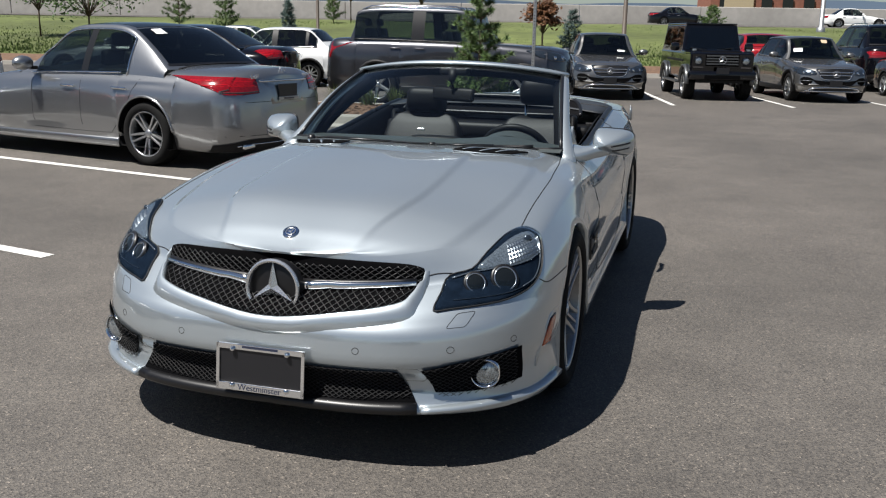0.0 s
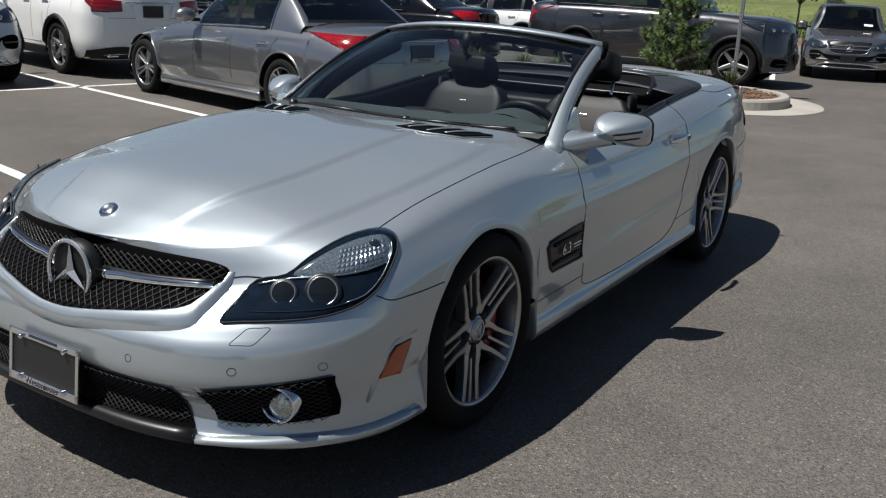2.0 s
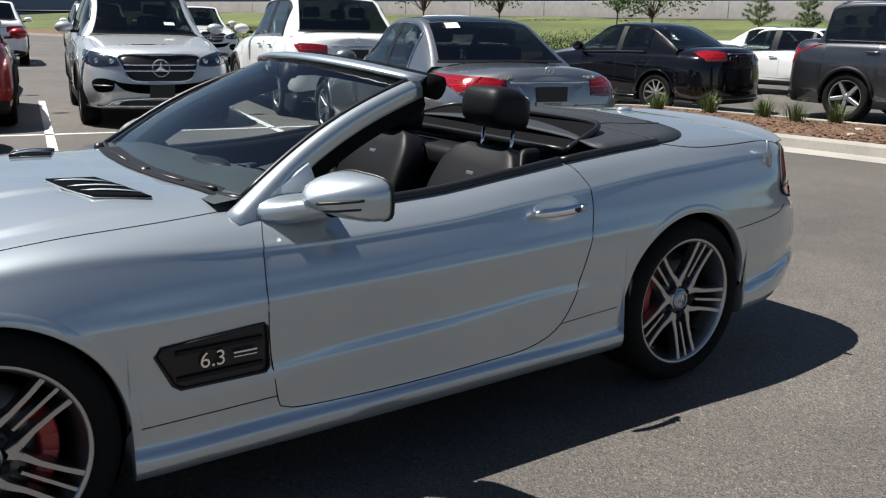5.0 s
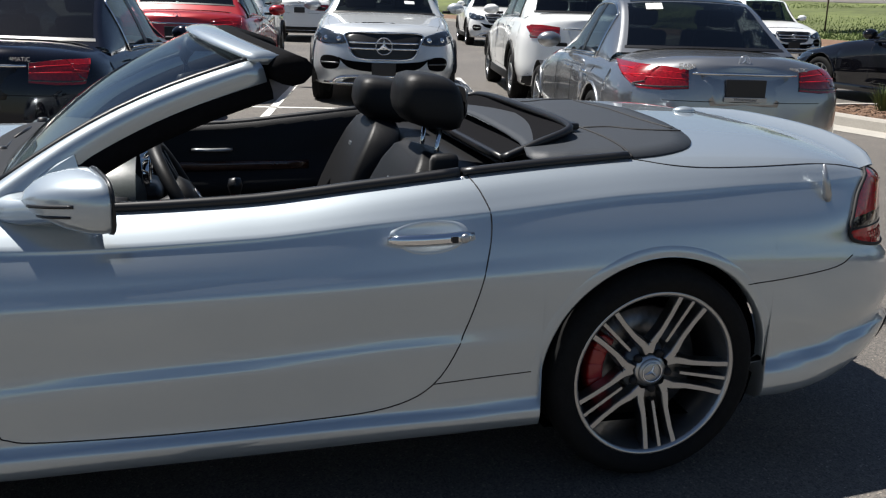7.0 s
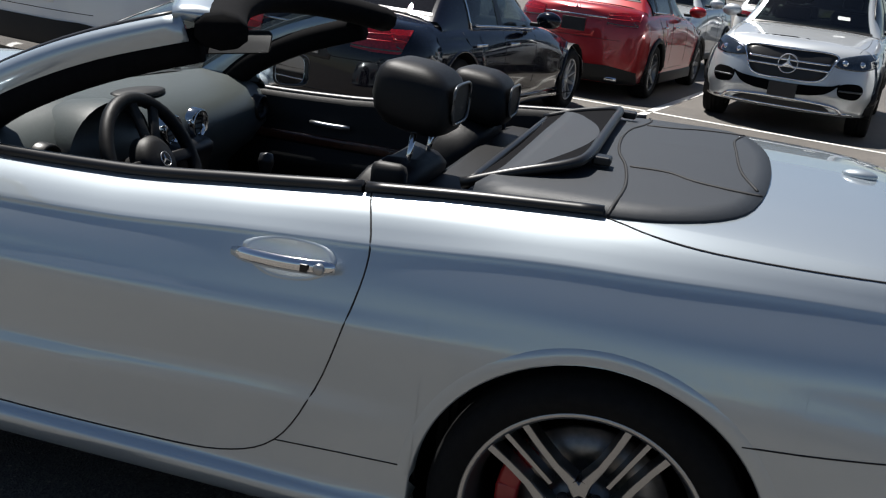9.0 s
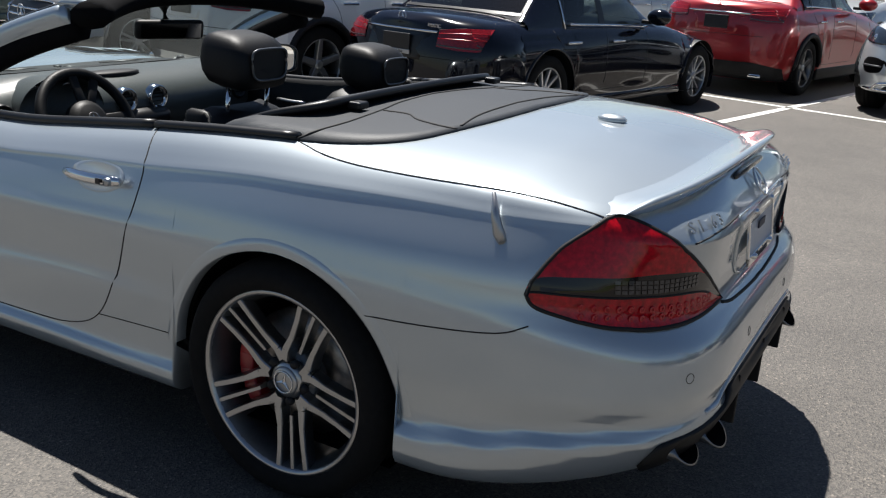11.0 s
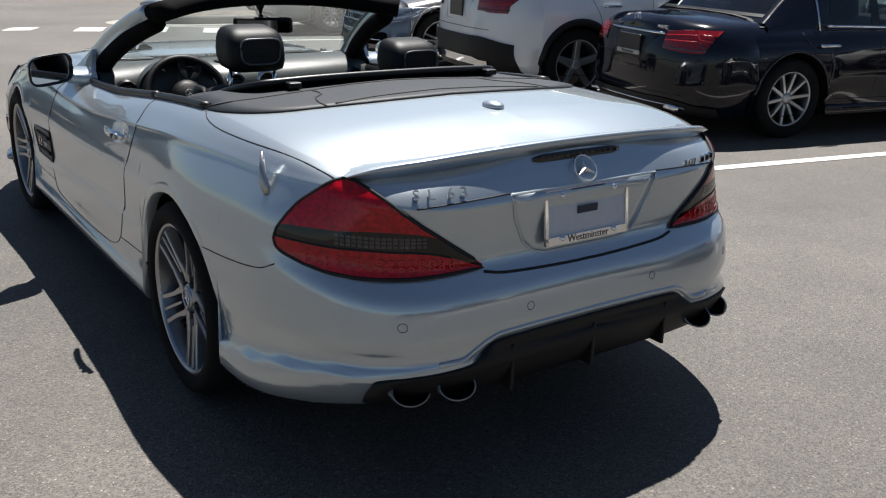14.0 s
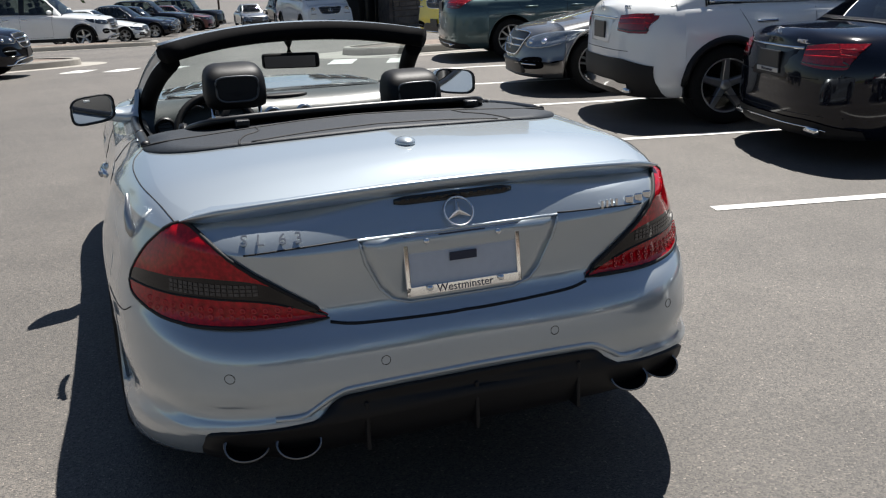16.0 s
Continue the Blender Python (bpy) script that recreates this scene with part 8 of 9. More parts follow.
for sy in (1, -1):
    pl = [(y * sy, z) for y, z in fogp]
    # not sunk in: the hollow's shade is painted by this black sheet
    fg = strip_part("fog_recess", HS, yz(4, [(0.570, 0.272), (0.64, 0.269), (0.73, 0.269), (0.812, 0.278)], sy), yz(4, [(0.530, 0.362), (0.63, 0.380), (0.73, 0.394), (0.812, 0.402)], sy), AFT, 0.009, "shade_black", HERO, "black mesh recess with a round fog lamp", 40, 16)
    mesh_wires("recess_mesh", pl, fg, 0.022, 0.0011, 0.011, "gap")
    c, n = HS.cast((4, 0.715 * sy, 0.330), AFT)
    ax = Vector((0.97, 0.24 * sy, 0)).normalized()
    m4 = Matrix.Translation(c + ax * 0.004) @ ax.to_track_quat("Z", "Y").to_matrix().to_4x4()
    v, f = lathe([(0, 0.024), (0.025, 0.022), (0.042, 0.014), (0.046, 0.012)], 32, "z")
    fo = mesh_ob("fog_lamp", [m4 @ Vector(p) for p in v], f, "lamp_glass", fg)
    v, f = lathe([(0.045, 0.014), (0.047, 0.026), (0.050, 0.025), (0.051, -0.03)], 32, "z")
    mesh_ob("fog_ring", [m4 @ Vector(p) for p in v], f, "chrome", fo)
    flush = [(4, 0.455 * sy, 0.365), (4, 0.52 * sy, 0.362), (4, 0.548 * sy, 0.325), (4, 0.535 * sy, 0.312), (4, 0.475 * sy, 0.315)]
    line_part("tow_cover", HS, flush, AFT, HERO, 0.0010, "gap", 0, True)
# black lip under the bumper
pts = HS.lay([(4, -0.52 + 1.04 * k / 20, 0.226) for k in range(21)], AFT, 0.0)
v, f = tube([p + Vector((0.003, 0, -0.002)) for p in pts], 0.024, 8, flat=(1.0, 0.9))
mesh_ob("front_splitter", v, f, "satin_black", HERO, "dark splitter lip")
for sy in (1, -1):
    pts = HS.lay([(4, sy * (0.53 + 0.29 * k / 10), 0.222) for k in range(11)], AFT, 0.0)
    pts += HS.lay([(1.98 - 0.30 * k / 5, 3 * sy, 0.215) for k in range(6)], (0, -sy, 0), 0.0)
    for _ in range(4):
        pts = [pts[0]] + [(a + b * 2 + c) / 4 for a, b, c in zip(pts, pts[1:], pts[2:])] + [pts[-1]]
    v, f = tube([p + (Vector((0.3, 0.25 * sy, 0)) * 0.012) for p in pts], 0.026, 8, flat=(1.0, 0.55))
    mesh_ob("front_blade", v, f, "silver", HERO)


def dealer_plate(parent, m, board, words):
    """A plate in a bright holder with four screws; the dealer's town is lettered on the lower rail."""
    bd = part("number_plate", box((0.305, 0.15, 0.004), (0, 0, 0), bevel=0.0015), board, parent)
    bd.matrix_basis = m
    bm = bmesh.new()
    for sx, sy_, w, h in ((0, 0.070, 0.325, 0.020), (0, -0.068, 0.325, 0.026), (-0.156, 0, 0.013, 0.16), (0.156, 0, 0.013, 0.16)):
        bm_box(bm, (w, h, 0.008), (sx, sy_, 0.004), bevel=0.002)
    h = part("plate_holder", bm, "chrome", bd, "bright metal plate holder")
    text_part("plate_lettering", words, 0.030, Matrix.Translation((0, -0.077, 0.0085)), "ink", bd, 0.0006)
    for x, y in ((-0.10, 0.062), (0.10, 0.062), (-0.10, -0.062), (0.10, -0.062)):
        v, f = lathe([(0, 0.014), (0.006, 0.013), (0.009, 0.009), (0.009, 0.0)], 12, "z")
        o = mesh_ob("screw", v, f, "chrome", bd)
        o.location = (x, y, 0.004)
    part("lettering_bar", box((0.13, 0.008, 0.001), (0, 0.072, 0.0088)), "ink", bd)
    return bd


dealer_plate(HERO, Matrix.Translation((2.312, 0, 0.332)) @ pose(0, 0, 0, 90, 0, 90) @ pose(0, 0, 0, -6), "plate_black", "Westminster")
part("plate_bracket", box((0.04, 0.26, 0.12), (2.286, 0, 0.335), bevel=0.01), "plastic", HERO)

# ---- tail ----
for sy in (1, -1):
    d = Vector((0.86, -0.50 * sy, 0)).normalized()
    def side(*pts):
        return [Vector((x, y * sy, z)) for x, y, z in pts]
    c_low = side((-1.945, 0.834, 0.728), (-1.969, 0.833, 0.704), (-2.026, 0.814, 0.688), (-2.113, 0.773, 0.669), (-2.197, 0.702, 0.660), (-2.260, 0.570, 0.656), (-2.294, 0.391, 0.660))
    b_low = side((-1.945, 0.834, 0.734), (-1.972, 0.826, 0.737), (-2.04, 0.790, 0.736), (-2.12, 0.742, 0.734), (-2.20, 0.655, 0.732), (-2.25, 0.520, 0.717), (-2.293, 0.393, 0.663))
    b_high = side((-1.946, 0.834, 0.742), (-1.965, 0.817, 0.769), (-2.035, 0.780, 0.776), (-2.113, 0.732, 0.778), (-2.19, 0.640, 0.783), (-2.243, 0.512, 0.762), (-2.293, 0.392, 0.666))
    c_high = side((-1.947, 0.833, 0.746), (-1.972, 0.800, 0.802), (-2.01, 0.765, 0.850), (-2.075, 0.698, 0.902), (-2.16, 0.628, 0.868), (-2.24, 0.517, 0.772), (-2.293, 0.391, 0.669))
    tl = strip_part("tail_light", HS, b_high, c_high, d, 0.008, "lens_hero", HERO, "red and smoked wedge-shaped tail light", 36, 8)
    strip_part("lower_lens", HS, c_low, b_low, d, 0.008, "lens_hero", tl, "", 36, 5)
    strip_part("smoked_band", HS, b_low, b_high, d, 0.008, "lens_smoke", tl, "", 36, 5)
    rim = spline(c_low, 5) + spline(c_high[::-1], 5)[1:-1]
    line_part("lamp_seal", HS, rim, d, tl, 0.0062, "gap", 0, True, 0.005)
    line_part("lamp_step", HS, spline(b_low, 5)[2:-3], d, tl, 0.0032, "gap", 0, False, 0.008)
    v, f = [], []
    for q in range(16):
        for r in range(3):
            cell = []
            for u, w in ((q, r), (q + 0.78, r), (q + 0.78, r + 0.8), (q, r + 0.8)):
                a = Vector((-2.105, 0.735 * sy, 0.743)).lerp(Vector((-2.238, 0.535 * sy, 0.738)), u / 16)
                cell.append(a + Vector((0, 0, 0.0105 * w)))
            f.append(tuple(len(v) + k for k in range(4)))
            v += HS.lay(cell, d, 0.0095)
    tagged(raw_part("reversing_lamp", oriented(v, f, d), "lens_clear", tl, "clear ribbed reversing lamp"), kind="stuff")
    # the optics of the brake lamp
    v, f = [], []
    for q in range(15):
        for r in range(2):
            c = Vector((-2.06, 0.790 * sy, 0.690)).lerp(Vector((-2.262, 0.475 * sy, 0.678)), q / 14) + Vector((0, 0, 0.021 * r - 0.004 * r * q / 14))
            (p,) = HS.lay([c], d, 0.0092)
            m4 = Matrix.Translation(p) @ (-d).to_track_quat("Z", "Y").to_matrix().to_4x4()
            a, b = lathe([(0.0035, 0.0008), (0.0065, 0.0020), (0.0085, 0.0005)], 10, "z")
            f += [tuple(x + len(v) for x in fc) for fc in b]
            v += [m4 @ Vector(x) for x in a]
    tagged(mesh_ob("brake_optic", v, f, "lens_led", tl), kind="stuff")
    for yy, zz in ((0.24, 0.545), (0.63, 0.545)):
        circ = [(-4, yy * sy + 0.012 * math.cos(a), zz + 0.012 * math.sin(a)) for a in [2 * math.pi * k / 14 for k in range(14)]]
        line_part("parking_sensor", HS, circ, FORE, HERO, 0.0011, "gap", 0, True)
    # exhausts: two oval tips a side, cut at a slant
    for yy in (0.480, 0.606):
        n = 28
        x0 = -2.312 + 0.036 * (yy - 0.480) / 0.126

        def oval(x, ry, rz):
            return [(x + 0.030 * math.sin(2 * math.pi * k / n), sy * (yy + ry * math.cos(2 * math.pi * k / n)), 0.359 + rz * math.sin(2 * math.pi * k / n)) for k in range(n)]
        quads = [(r * n + k, r * n + (k + 1) % n, (r + 1) * n + (k + 1) % n, (r + 1) * n + k) for r in range(3) for k in range(n)]
        v = oval(-2.05, 0.052, 0.027) + oval(x0, 0.059, 0.0315) + oval(x0 - 0.008, 0.058, 0.0305) + oval(x0 - 0.006, 0.054, 0.0265)
        ex = mesh_ob("exhaust_tip", v, quads, "barrel", HERO, "dark chrome oval exhaust tip")
        # inner wall near black: the shade of the bore is in its colour
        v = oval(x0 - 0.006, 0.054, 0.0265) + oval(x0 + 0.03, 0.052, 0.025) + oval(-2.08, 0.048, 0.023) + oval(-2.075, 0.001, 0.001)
        mesh_ob("tip_bore", v, quads, "shade_black", ex)
dif = [(-0.70, 0.375), (-0.66, 0.402), (-0.44, 0.412), (-0.375, 0.458), (-0.30, 0.470), (0.0, 0.473), (0.30, 0.470), (0.375, 0.458), (0.44, 0.412), (0.66, 0.402), (0.70, 0.375), (0.68, 0.31), (0.42, 0.30), (0.0, 0.29), (-0.42, 0.30), (-0.68, 0.31)]
df = patch_part("rear_diffuser", HS, spline(yz(-4, dif), 3, True), FORE, 0.010, "plastic", HERO, "black rear diffuser with upright fins", rings=14, rim=0.008)
part("diffuser_floor", box((0.20, 0.70, 0.02), (-2.16, 0, 0.305), bevel=0.006), "plastic", df)
for y in (-0.31, -0.005, 0.30):
    part("diffuser_fin", box((0.14, 0.012, 0.14), (-2.262, y, 0.372), bevel=0.004), "plastic", df)
line_part("bumper_crease", HS, yz(-4, [(0.53, 0.426), (0.45, 0.430), (0.37, 0.476), (0.30, 0.486), (0.0, 0.489), (-0.30, 0.486), (-0.37, 0.476), (-0.45, 0.430), (-0.53, 0.426)]), FORE, df, 0.010, "silver", 4, False, -0.003)
# boot: spoiler lip, brake lamp, plate recess, lettering
sp = []
for k in range(33):
    y = -0.695 + 1.39 * k / 32
    t = abs(y) / 0.695
    sp.append((-2.205 + 0.115 * t ** 3.2, y, 0.962 - 0.048 * t ** 2.4))
v, f = [], []
prof = ((0.115, -0.002), (0.06, 0.004), (0.012, 0.013), (-0.002, 0.016), (-0.010, 0.013), (-0.008, 0.004), (0.002, -0.014), (0.022, -0.028))
for k, p in enumerate(sp):
    fade = min(1, (1 - abs(p[1]) / 0.705) * 9)
    for dx, dz in prof:
        x = p[0] + dx * (0.6 + 0.4 * fade)
        z = p[2] + dz * fade
        if dx > 0.03:
            h, _ = HS.cast((x, p[1], 3), DOWN)
            z = h.z + (-0.002 if dx > 0.09 else 0.004 * fade)
        v.append((x, p[1], z))
n6 = len(prof)
for k in range(32):
    for j in range(n6 - 1):
        f.append((k * n6 + j, (k + 1) * n6 + j, (k + 1) * n6 + j + 1, k * n6 + j + 1))
raw_part("boot_spoiler", oriented(v, f, (0, 0, -1)), "silver", HERO, "silver lip spoiler")
pts = []
for k in range(15):
    y = -0.165 + 0.33 * k / 14
    (p,) = HS.lay([(-4, y, 0.926)], FORE, 0.003)
    pts.append(p)
v, f = tube(pts, [0.007, 0.012] + [0.013] * 11 + [0.012, 0.007], 10, flat=(0.55, 1.0))
bl = mesh_ob("brake_lamp", v, f, "dark_glass", HERO, "dark third brake lamp")
for k in range(1, 14):
    part("lamp_segment", box((0.003, 0.012, 0.011), pts[k] + Vector((-0.0065, 0, 0.002)), bevel=0.001), "lens_smoke", bl)
rec = [(-0.278, 0.852), (0.278, 0.852), (0.262, 0.79), (0.225, 0.712), (0.195, 0.682), (0.15, 0.668), (-0.15, 0.668), (-0.195, 0.682), (-0.225, 0.712), (-0.262, 0.79)]
rec = [(a[0] + (b[0] - a[0]) * k / 5, a[1] + (b[1] - a[1]) * k / 5) for a, b in zip(rec, rec[1:] + rec[:1]) for k in range(5)]
line_part("plate_recess", HS, yz(-4, rec), FORE, HERO, 0.005, "silver", 0, True, 0.0)
patch_part("plate_bed", HS, yz(-4, rec), FORE, 0.002, "silver", HERO, rim=0.0)
line_part("shut_line", HS, yz(-4, [(0.56, 0.842), (0.45, 0.850), (0.28, 0.856)]), FORE, HERO, 0.0026, smooth_n=4, off=0.0006)
line_part("shut_line", HS, yz(-4, [(-0.56, 0.842), (-0.45, 0.850), (-0.28, 0.856)]), FORE, HERO, 0.0026, smooth_n=4, off=0.0006)
line_part("shut_line", HS, yz(-4, [(0.365, 0.650), (0.30, 0.640), (0.15, 0.634), (0, 0.632), (-0.15, 0.634), (-0.30, 0.640), (-0.365, 0.650)]), FORE, HERO, 0.0045, smooth_n=4)
c, n = HS.cast((-4, 0, 0.752), FORE)
tilt = math.degrees(math.atan2(0.042, 0.135))
dealer_plate(HERO, Matrix.Translation((c.x - 0.010, 0, 0.768)) @ pose(0, 0, 0, 90, 0, -90) @ pose(0, 0, 0, -tilt * 0.4), "plate_white", "Westminster")
part("plate_bar", box((0.004, 0.075, 0.022), (c.x - 0.0145, 0, 0.780)), "ink", HERO)
c, n = HS.cast((-4, 0, 0.886), FORE)
emblem("boot_star", HERO, Matrix.Translation(c + n * 0.010) @ n.to_track_quat("Z", "Y").to_matrix().to_4x4(), 0.042)
for word, y in (("S", 0.552), ("L", 0.514), ("6", 0.462), ("3", 0.424)):
    ca, cb, cc, cd = [HS.cast((-4, y + dy, 0.872 + dz), FORE)[0] for dy, dz in ((0.018, 0), (-0.018, 0), (0, -0.016), (0, 0.016))]
    ex_ = (cb - ca).normalized()
    n = ex_.cross(cd - cc).normalized()
    ey_ = n.cross(ex_)
    m4 = Matrix.Translation((ca + cb + cc + cd) / 4 + n * 0.0075 - ey_ * 0.015) @ Matrix((ex_, ey_, n)).transposed().to_4x4()
    text_part("boot_lettering", word, 0.043, m4, "alloy_mid", HERO, 0.002)
for k in range(4):
    c, n = HS.cast((-4, -0.42 - 0.016 * k, 0.858), FORE)
    part("badge_bar", box((0.006, 0.007, 0.024), c + n * 0.004, bevel=0.001), "chrome", HERO)
for k in range(3):
    c, n = HS.cast((-4, -0.515 - 0.036 * k, 0.858), FORE)
    part("badge_bar", box((0.006, 0.026, 0.024), c + n * 0.004, bevel=0.004), "chrome", HERO)
c, n = HS.cast((-1.80, 0, 3), DOWN)
bm = bmesh.new()
bmesh.ops.create_uvsphere(bm, u_segments=20, v_segments=10, radius=1, matrix=Matrix.Translation(c + Vector((0, 0, 0.004))) @ Matrix.Diagonal((0.045, 0.030, 0.016, 1)))
part("roof_aerial", bm, "silver", HERO, "small silver aerial dome", True)
c, n = HS.cast((-1.850, 3, 0.842), (0, -1, 0))
v, f = tube([c - Vector((0.004, 0, 0.012)), c + Vector((0.004, 0.006, 0.008)), c + Vector((0.014, 0.008, 0.045)), c + Vector((0.026, 0.002, 0.100))], [0.012, 0.0145, 0.011, 0.004], 10)
mesh_ob("aerial_stub", v, f, "alloy_mid", HERO, "short silver aerial")

# dark tonneau panel behind the seats
ton = [(-0.93, 0.70), (-1.10, 0.728), (-1.22, 0.740), (-1.33, 0.725), (-1.44, 0.665), (-1.51, 0.55), (-1.555, 0.30), (-1.57, 0.0), (-1.555, -0.30), (-1.51, -0.55), (-1.44, -0.665), (-1.33, -0.725), (-1.22, -0.740), (-1.10, -0.728), (-0.93, -0.70),
       (-0.955, -0.5), (-0.965, 0.0), (-0.955, 0.5)]
ring = spline([(x, y, 3) for x, y in ton], 3, True)
tn = patch_part("tonneau_panel", HS, ring, DOWN, 0.006, "deckcloth", HERO, "matt dark grey roof cover panel", rings=8)
for pts in ([(-1.22, 0.74), (-1.235, 0.55), (-1.22, 0.36), (-1.19, 0.2), (-1.18, 0.0), (-1.19, -0.2), (-1.22, -0.36), (-1.235, -0.55), (-1.22, -0.74)],
            [(-1.23, 0.36), (-1.32, 0.37), (-1.38, 0.42), (-1.46, 0.45), (-1.53, 0.46)], [(-1.23, -0.36), (-1.32, -0.37), (-1.38, -0.42), (-1.46, -0.45), (-1.53, -0.46)],
            [(-1.52, 0.42), (-1.49, 0.25), (-1.485, 0.0), (-1.49, -0.25), (-1.52, -0.42)]):
    line_part("panel_joint", HS, [(x, y, 3) for x, y in pts], DOWN, tn, 0.004, "gap", 5, False, 0.006)

# brakes behind the spokes
for sx, rw in ((1, R_F), (-1, R_R)):
    for sy in (1, -1):
        v, f = lathe([(0.06, 0.0), (0.18, 0.0), (0.18, -0.03), (0.06, -0.03)], 40, "y", True)
        mesh_ob("brake_disc", [Vector((x + sx * WB2, sy * (0.79 + y), z + rw)) for x, y, z in v], f, "disc", HERO)
        bm = bmesh.new()
        for k in range(5):
            a = math.radians((0 if sx < 0 else 180) - 30 + 15 * k)
            bm_box(bm, (0.05, 0.06, 0.055), (sx * WB2 + 0.165 * math.cos(a), sy * 0.80, rw + 0.165 * math.sin(a)), Euler((0, -a, 0)).to_matrix(), 0.008)
        part("brake_caliper", bm, "caliper", HERO, "red brake caliper", True)
# ---- the roadster's cabin ----
# tub: floor, side linings, bulkhead
bm = bmesh.new()
bm_box(bm, (1.75, 1.36, 0.03), (-0.15, 0, 0.26))
part("cabin_floor", bm, "plastic", HERO)
for sy in (1, -1):
    v, f = [], []
    for k in range(13):
        x = 0.50 - 1.46 * k / 12
        for dy, z in ((0.0, 0.925), (-0.022, 0.905), (-0.03, 0.80), (-0.055, 0.70), (-0.095, 0.66), (-0.09, 0.60), (-0.05, 0.52), (-0.05, 0.26)):
            v.append((x, sy * (0.705 + dy), z + (BELT(x) + 0.012 - 0.925) * max(0, (z - 0.5) / 0.425)))
    for k in range(12):
        for j in range(7):
            f.append((k * 8 + j, (k + 1) * 8 + j, (k + 1) * 8 + j + 1, k * 8 + j + 1))
    dl = raw_part("door_lining", oriented(v, f, (0, sy, 0)), "leather", HERO, "black padded door lining")
    v, f = tube([(0.02 - 0.16 * k / 6, sy * (0.664 - 0.012 * math.sin(math.pi * k / 6)), 0.765) for k in range(7)], 0.009, 6)
    mesh_ob("inner_handle", v, f, "alloy_mid", dl)
    v, f = tube([(0.30 - 0.75 * k / 8, sy * 0.652, 0.70) for k in range(9)], 0.022, 6, flat=(0.3, 1.0))
    mesh_ob("wood_inlay", v, f, mat("dark_wood_inlay", (0.06, 0.02, 0.012), 0.2, 0, 0.8, grain=0.3, grain_scale=20), dl)
part("bulkhead", box((0.03, 1.36, 0.62), (-0.95, 0, 0.58), bevel=0.01), "leather", HERO)
part("rear_shelf", box((0.24, 1.32, 0.10), (-0.85, 0, 0.83), bevel=0.03), "leather", HERO, smooth=True)
# dashboard
v, f = [], []
for k in range(25):
    y = -0.70 + 1.40 * k / 24
    hump = 0.035 * math.exp(-((y - 0.37) / 0.16) ** 2) + 0.006 * math.exp(-(y / 0.14) ** 2)
    bow = 0.05 * (1 - (y / 0.7) ** 2)
    for x, z in ((0.60, 0.886), (0.48, 0.900), (0.36 - bow * 0.5, 0.896 + hump * 0.8), (0.27 - bow, 0.868 + hump * 0.9), (0.22 - bow, 0.82), (0.21 - bow, 0.74), (0.26 - bow, 0.66), (0.34, 0.56), (0.36, 0.30)):
        v.append((x, y, z))
for k in range(24):
    for j in range(8):
        f.append((k * 9 + j, (k + 1) * 9 + j, (k + 1) * 9 + j + 1, k * 9 + j + 1))
dsh = raw_part("dashboard", oriented(v, f, (1, 0, -1)), "dash", HERO, "charcoal dashboard with round air vents")
for y, z, r in ((-0.08, 0.815, 0.042), (0.08, 0.815, 0.042), (0.60, 0.80, 0.042), (-0.60, 0.80, 0.042)):
    x = 0.215 - 0.05 * (1 - (y / 0.7) ** 2)
    vv, ff = lathe([(r * 0.8, 0.0), (r, -0.016), (r * 1.15, -0.012), (r * 1.2, 0.02)], 26, "x")
    ven = mesh_ob("air_vent", [Vector(p) + Vector((x, y, z)) for p in vv], ff, "chrome" if abs(y) < 0.2 else "satin_black", dsh)
    for q in (-0.4, 0, 0.4):
        part("vent_blade", box((0.004, r * 1.5, 0.004), (x - 0.002, y, z + r * q)), "satin_black", ven)
    vv, ff = lathe([(0, 0.008), (r * 0.85, 0.008)], 26, "x")
    mesh_ob("vent_back", [Vector(p) + Vector((x, y, z)) for p in vv], ff, "gap", ven)
part("centre_console_panel", box((0.16, 0.24, 0.30), (0.22, 0, 0.64), Euler((0, -0.25, 0)).to_matrix(), 0.03), "satin_black", dsh, smooth=True)
part("radio_screen", box((0.008, 0.16, 0.075), (0.137, 0, 0.70), Euler((0, -0.25, 0)).to_matrix(), 0.003), "dark_glass", dsh)
for r in range(3):
    for q in range(5):
        part("key", box((0.006, 0.022, 0.010), (0.148 - 0.0 + 0.01 * r, -0.06 + 0.03 * q, 0.64 - 0.022 * r), Euler((0, -0.25, 0)).to_matrix(), 0.002), "alloy_dark", dsh)
# speaker lid in the middle of the top
vv, ff = lathe([(0, 0.006), (0.9, 0.004), (1.0, 0.0), (1.02, -0.01)], 32, "z")
mesh_ob("speaker_lid", [Vector((0.33 + p[0] * 0.05, 0.0 + p[1] * 0.13, 0.902 + p[2])) for p in vv], ff, "plastic", dsh)
# instrument hood and dials
v, f = [], []
for k in range(17):
    a = math.pi * k / 16
    for x, s in ((0.30, 0.9), (0.22, 1.0), (0.17, 1.0)):
        v.append((x, 0.37 + 0.185 * s * math.cos(a), 0.80 + 0.135 * s * math.sin(a)))
for k in range(16):
    for j in range(2):
        f.append((k * 3 + j, (k + 1) * 3 + j, (k + 1) * 3 + j + 1, k * 3 + j + 1))
raw_part("instrument_hood", oriented(v, f, (0, 0, -1)), "dash", dsh)
mesh_ob("instrument_face", [(0.24, 0.37 + 0.18 * math.cos(math.pi * k / 16), 0.79 + 0.13 * math.sin(math.pi * k / 16)) for k in range(17)], [tuple(range(17))], "gap", dsh, smooth=False)
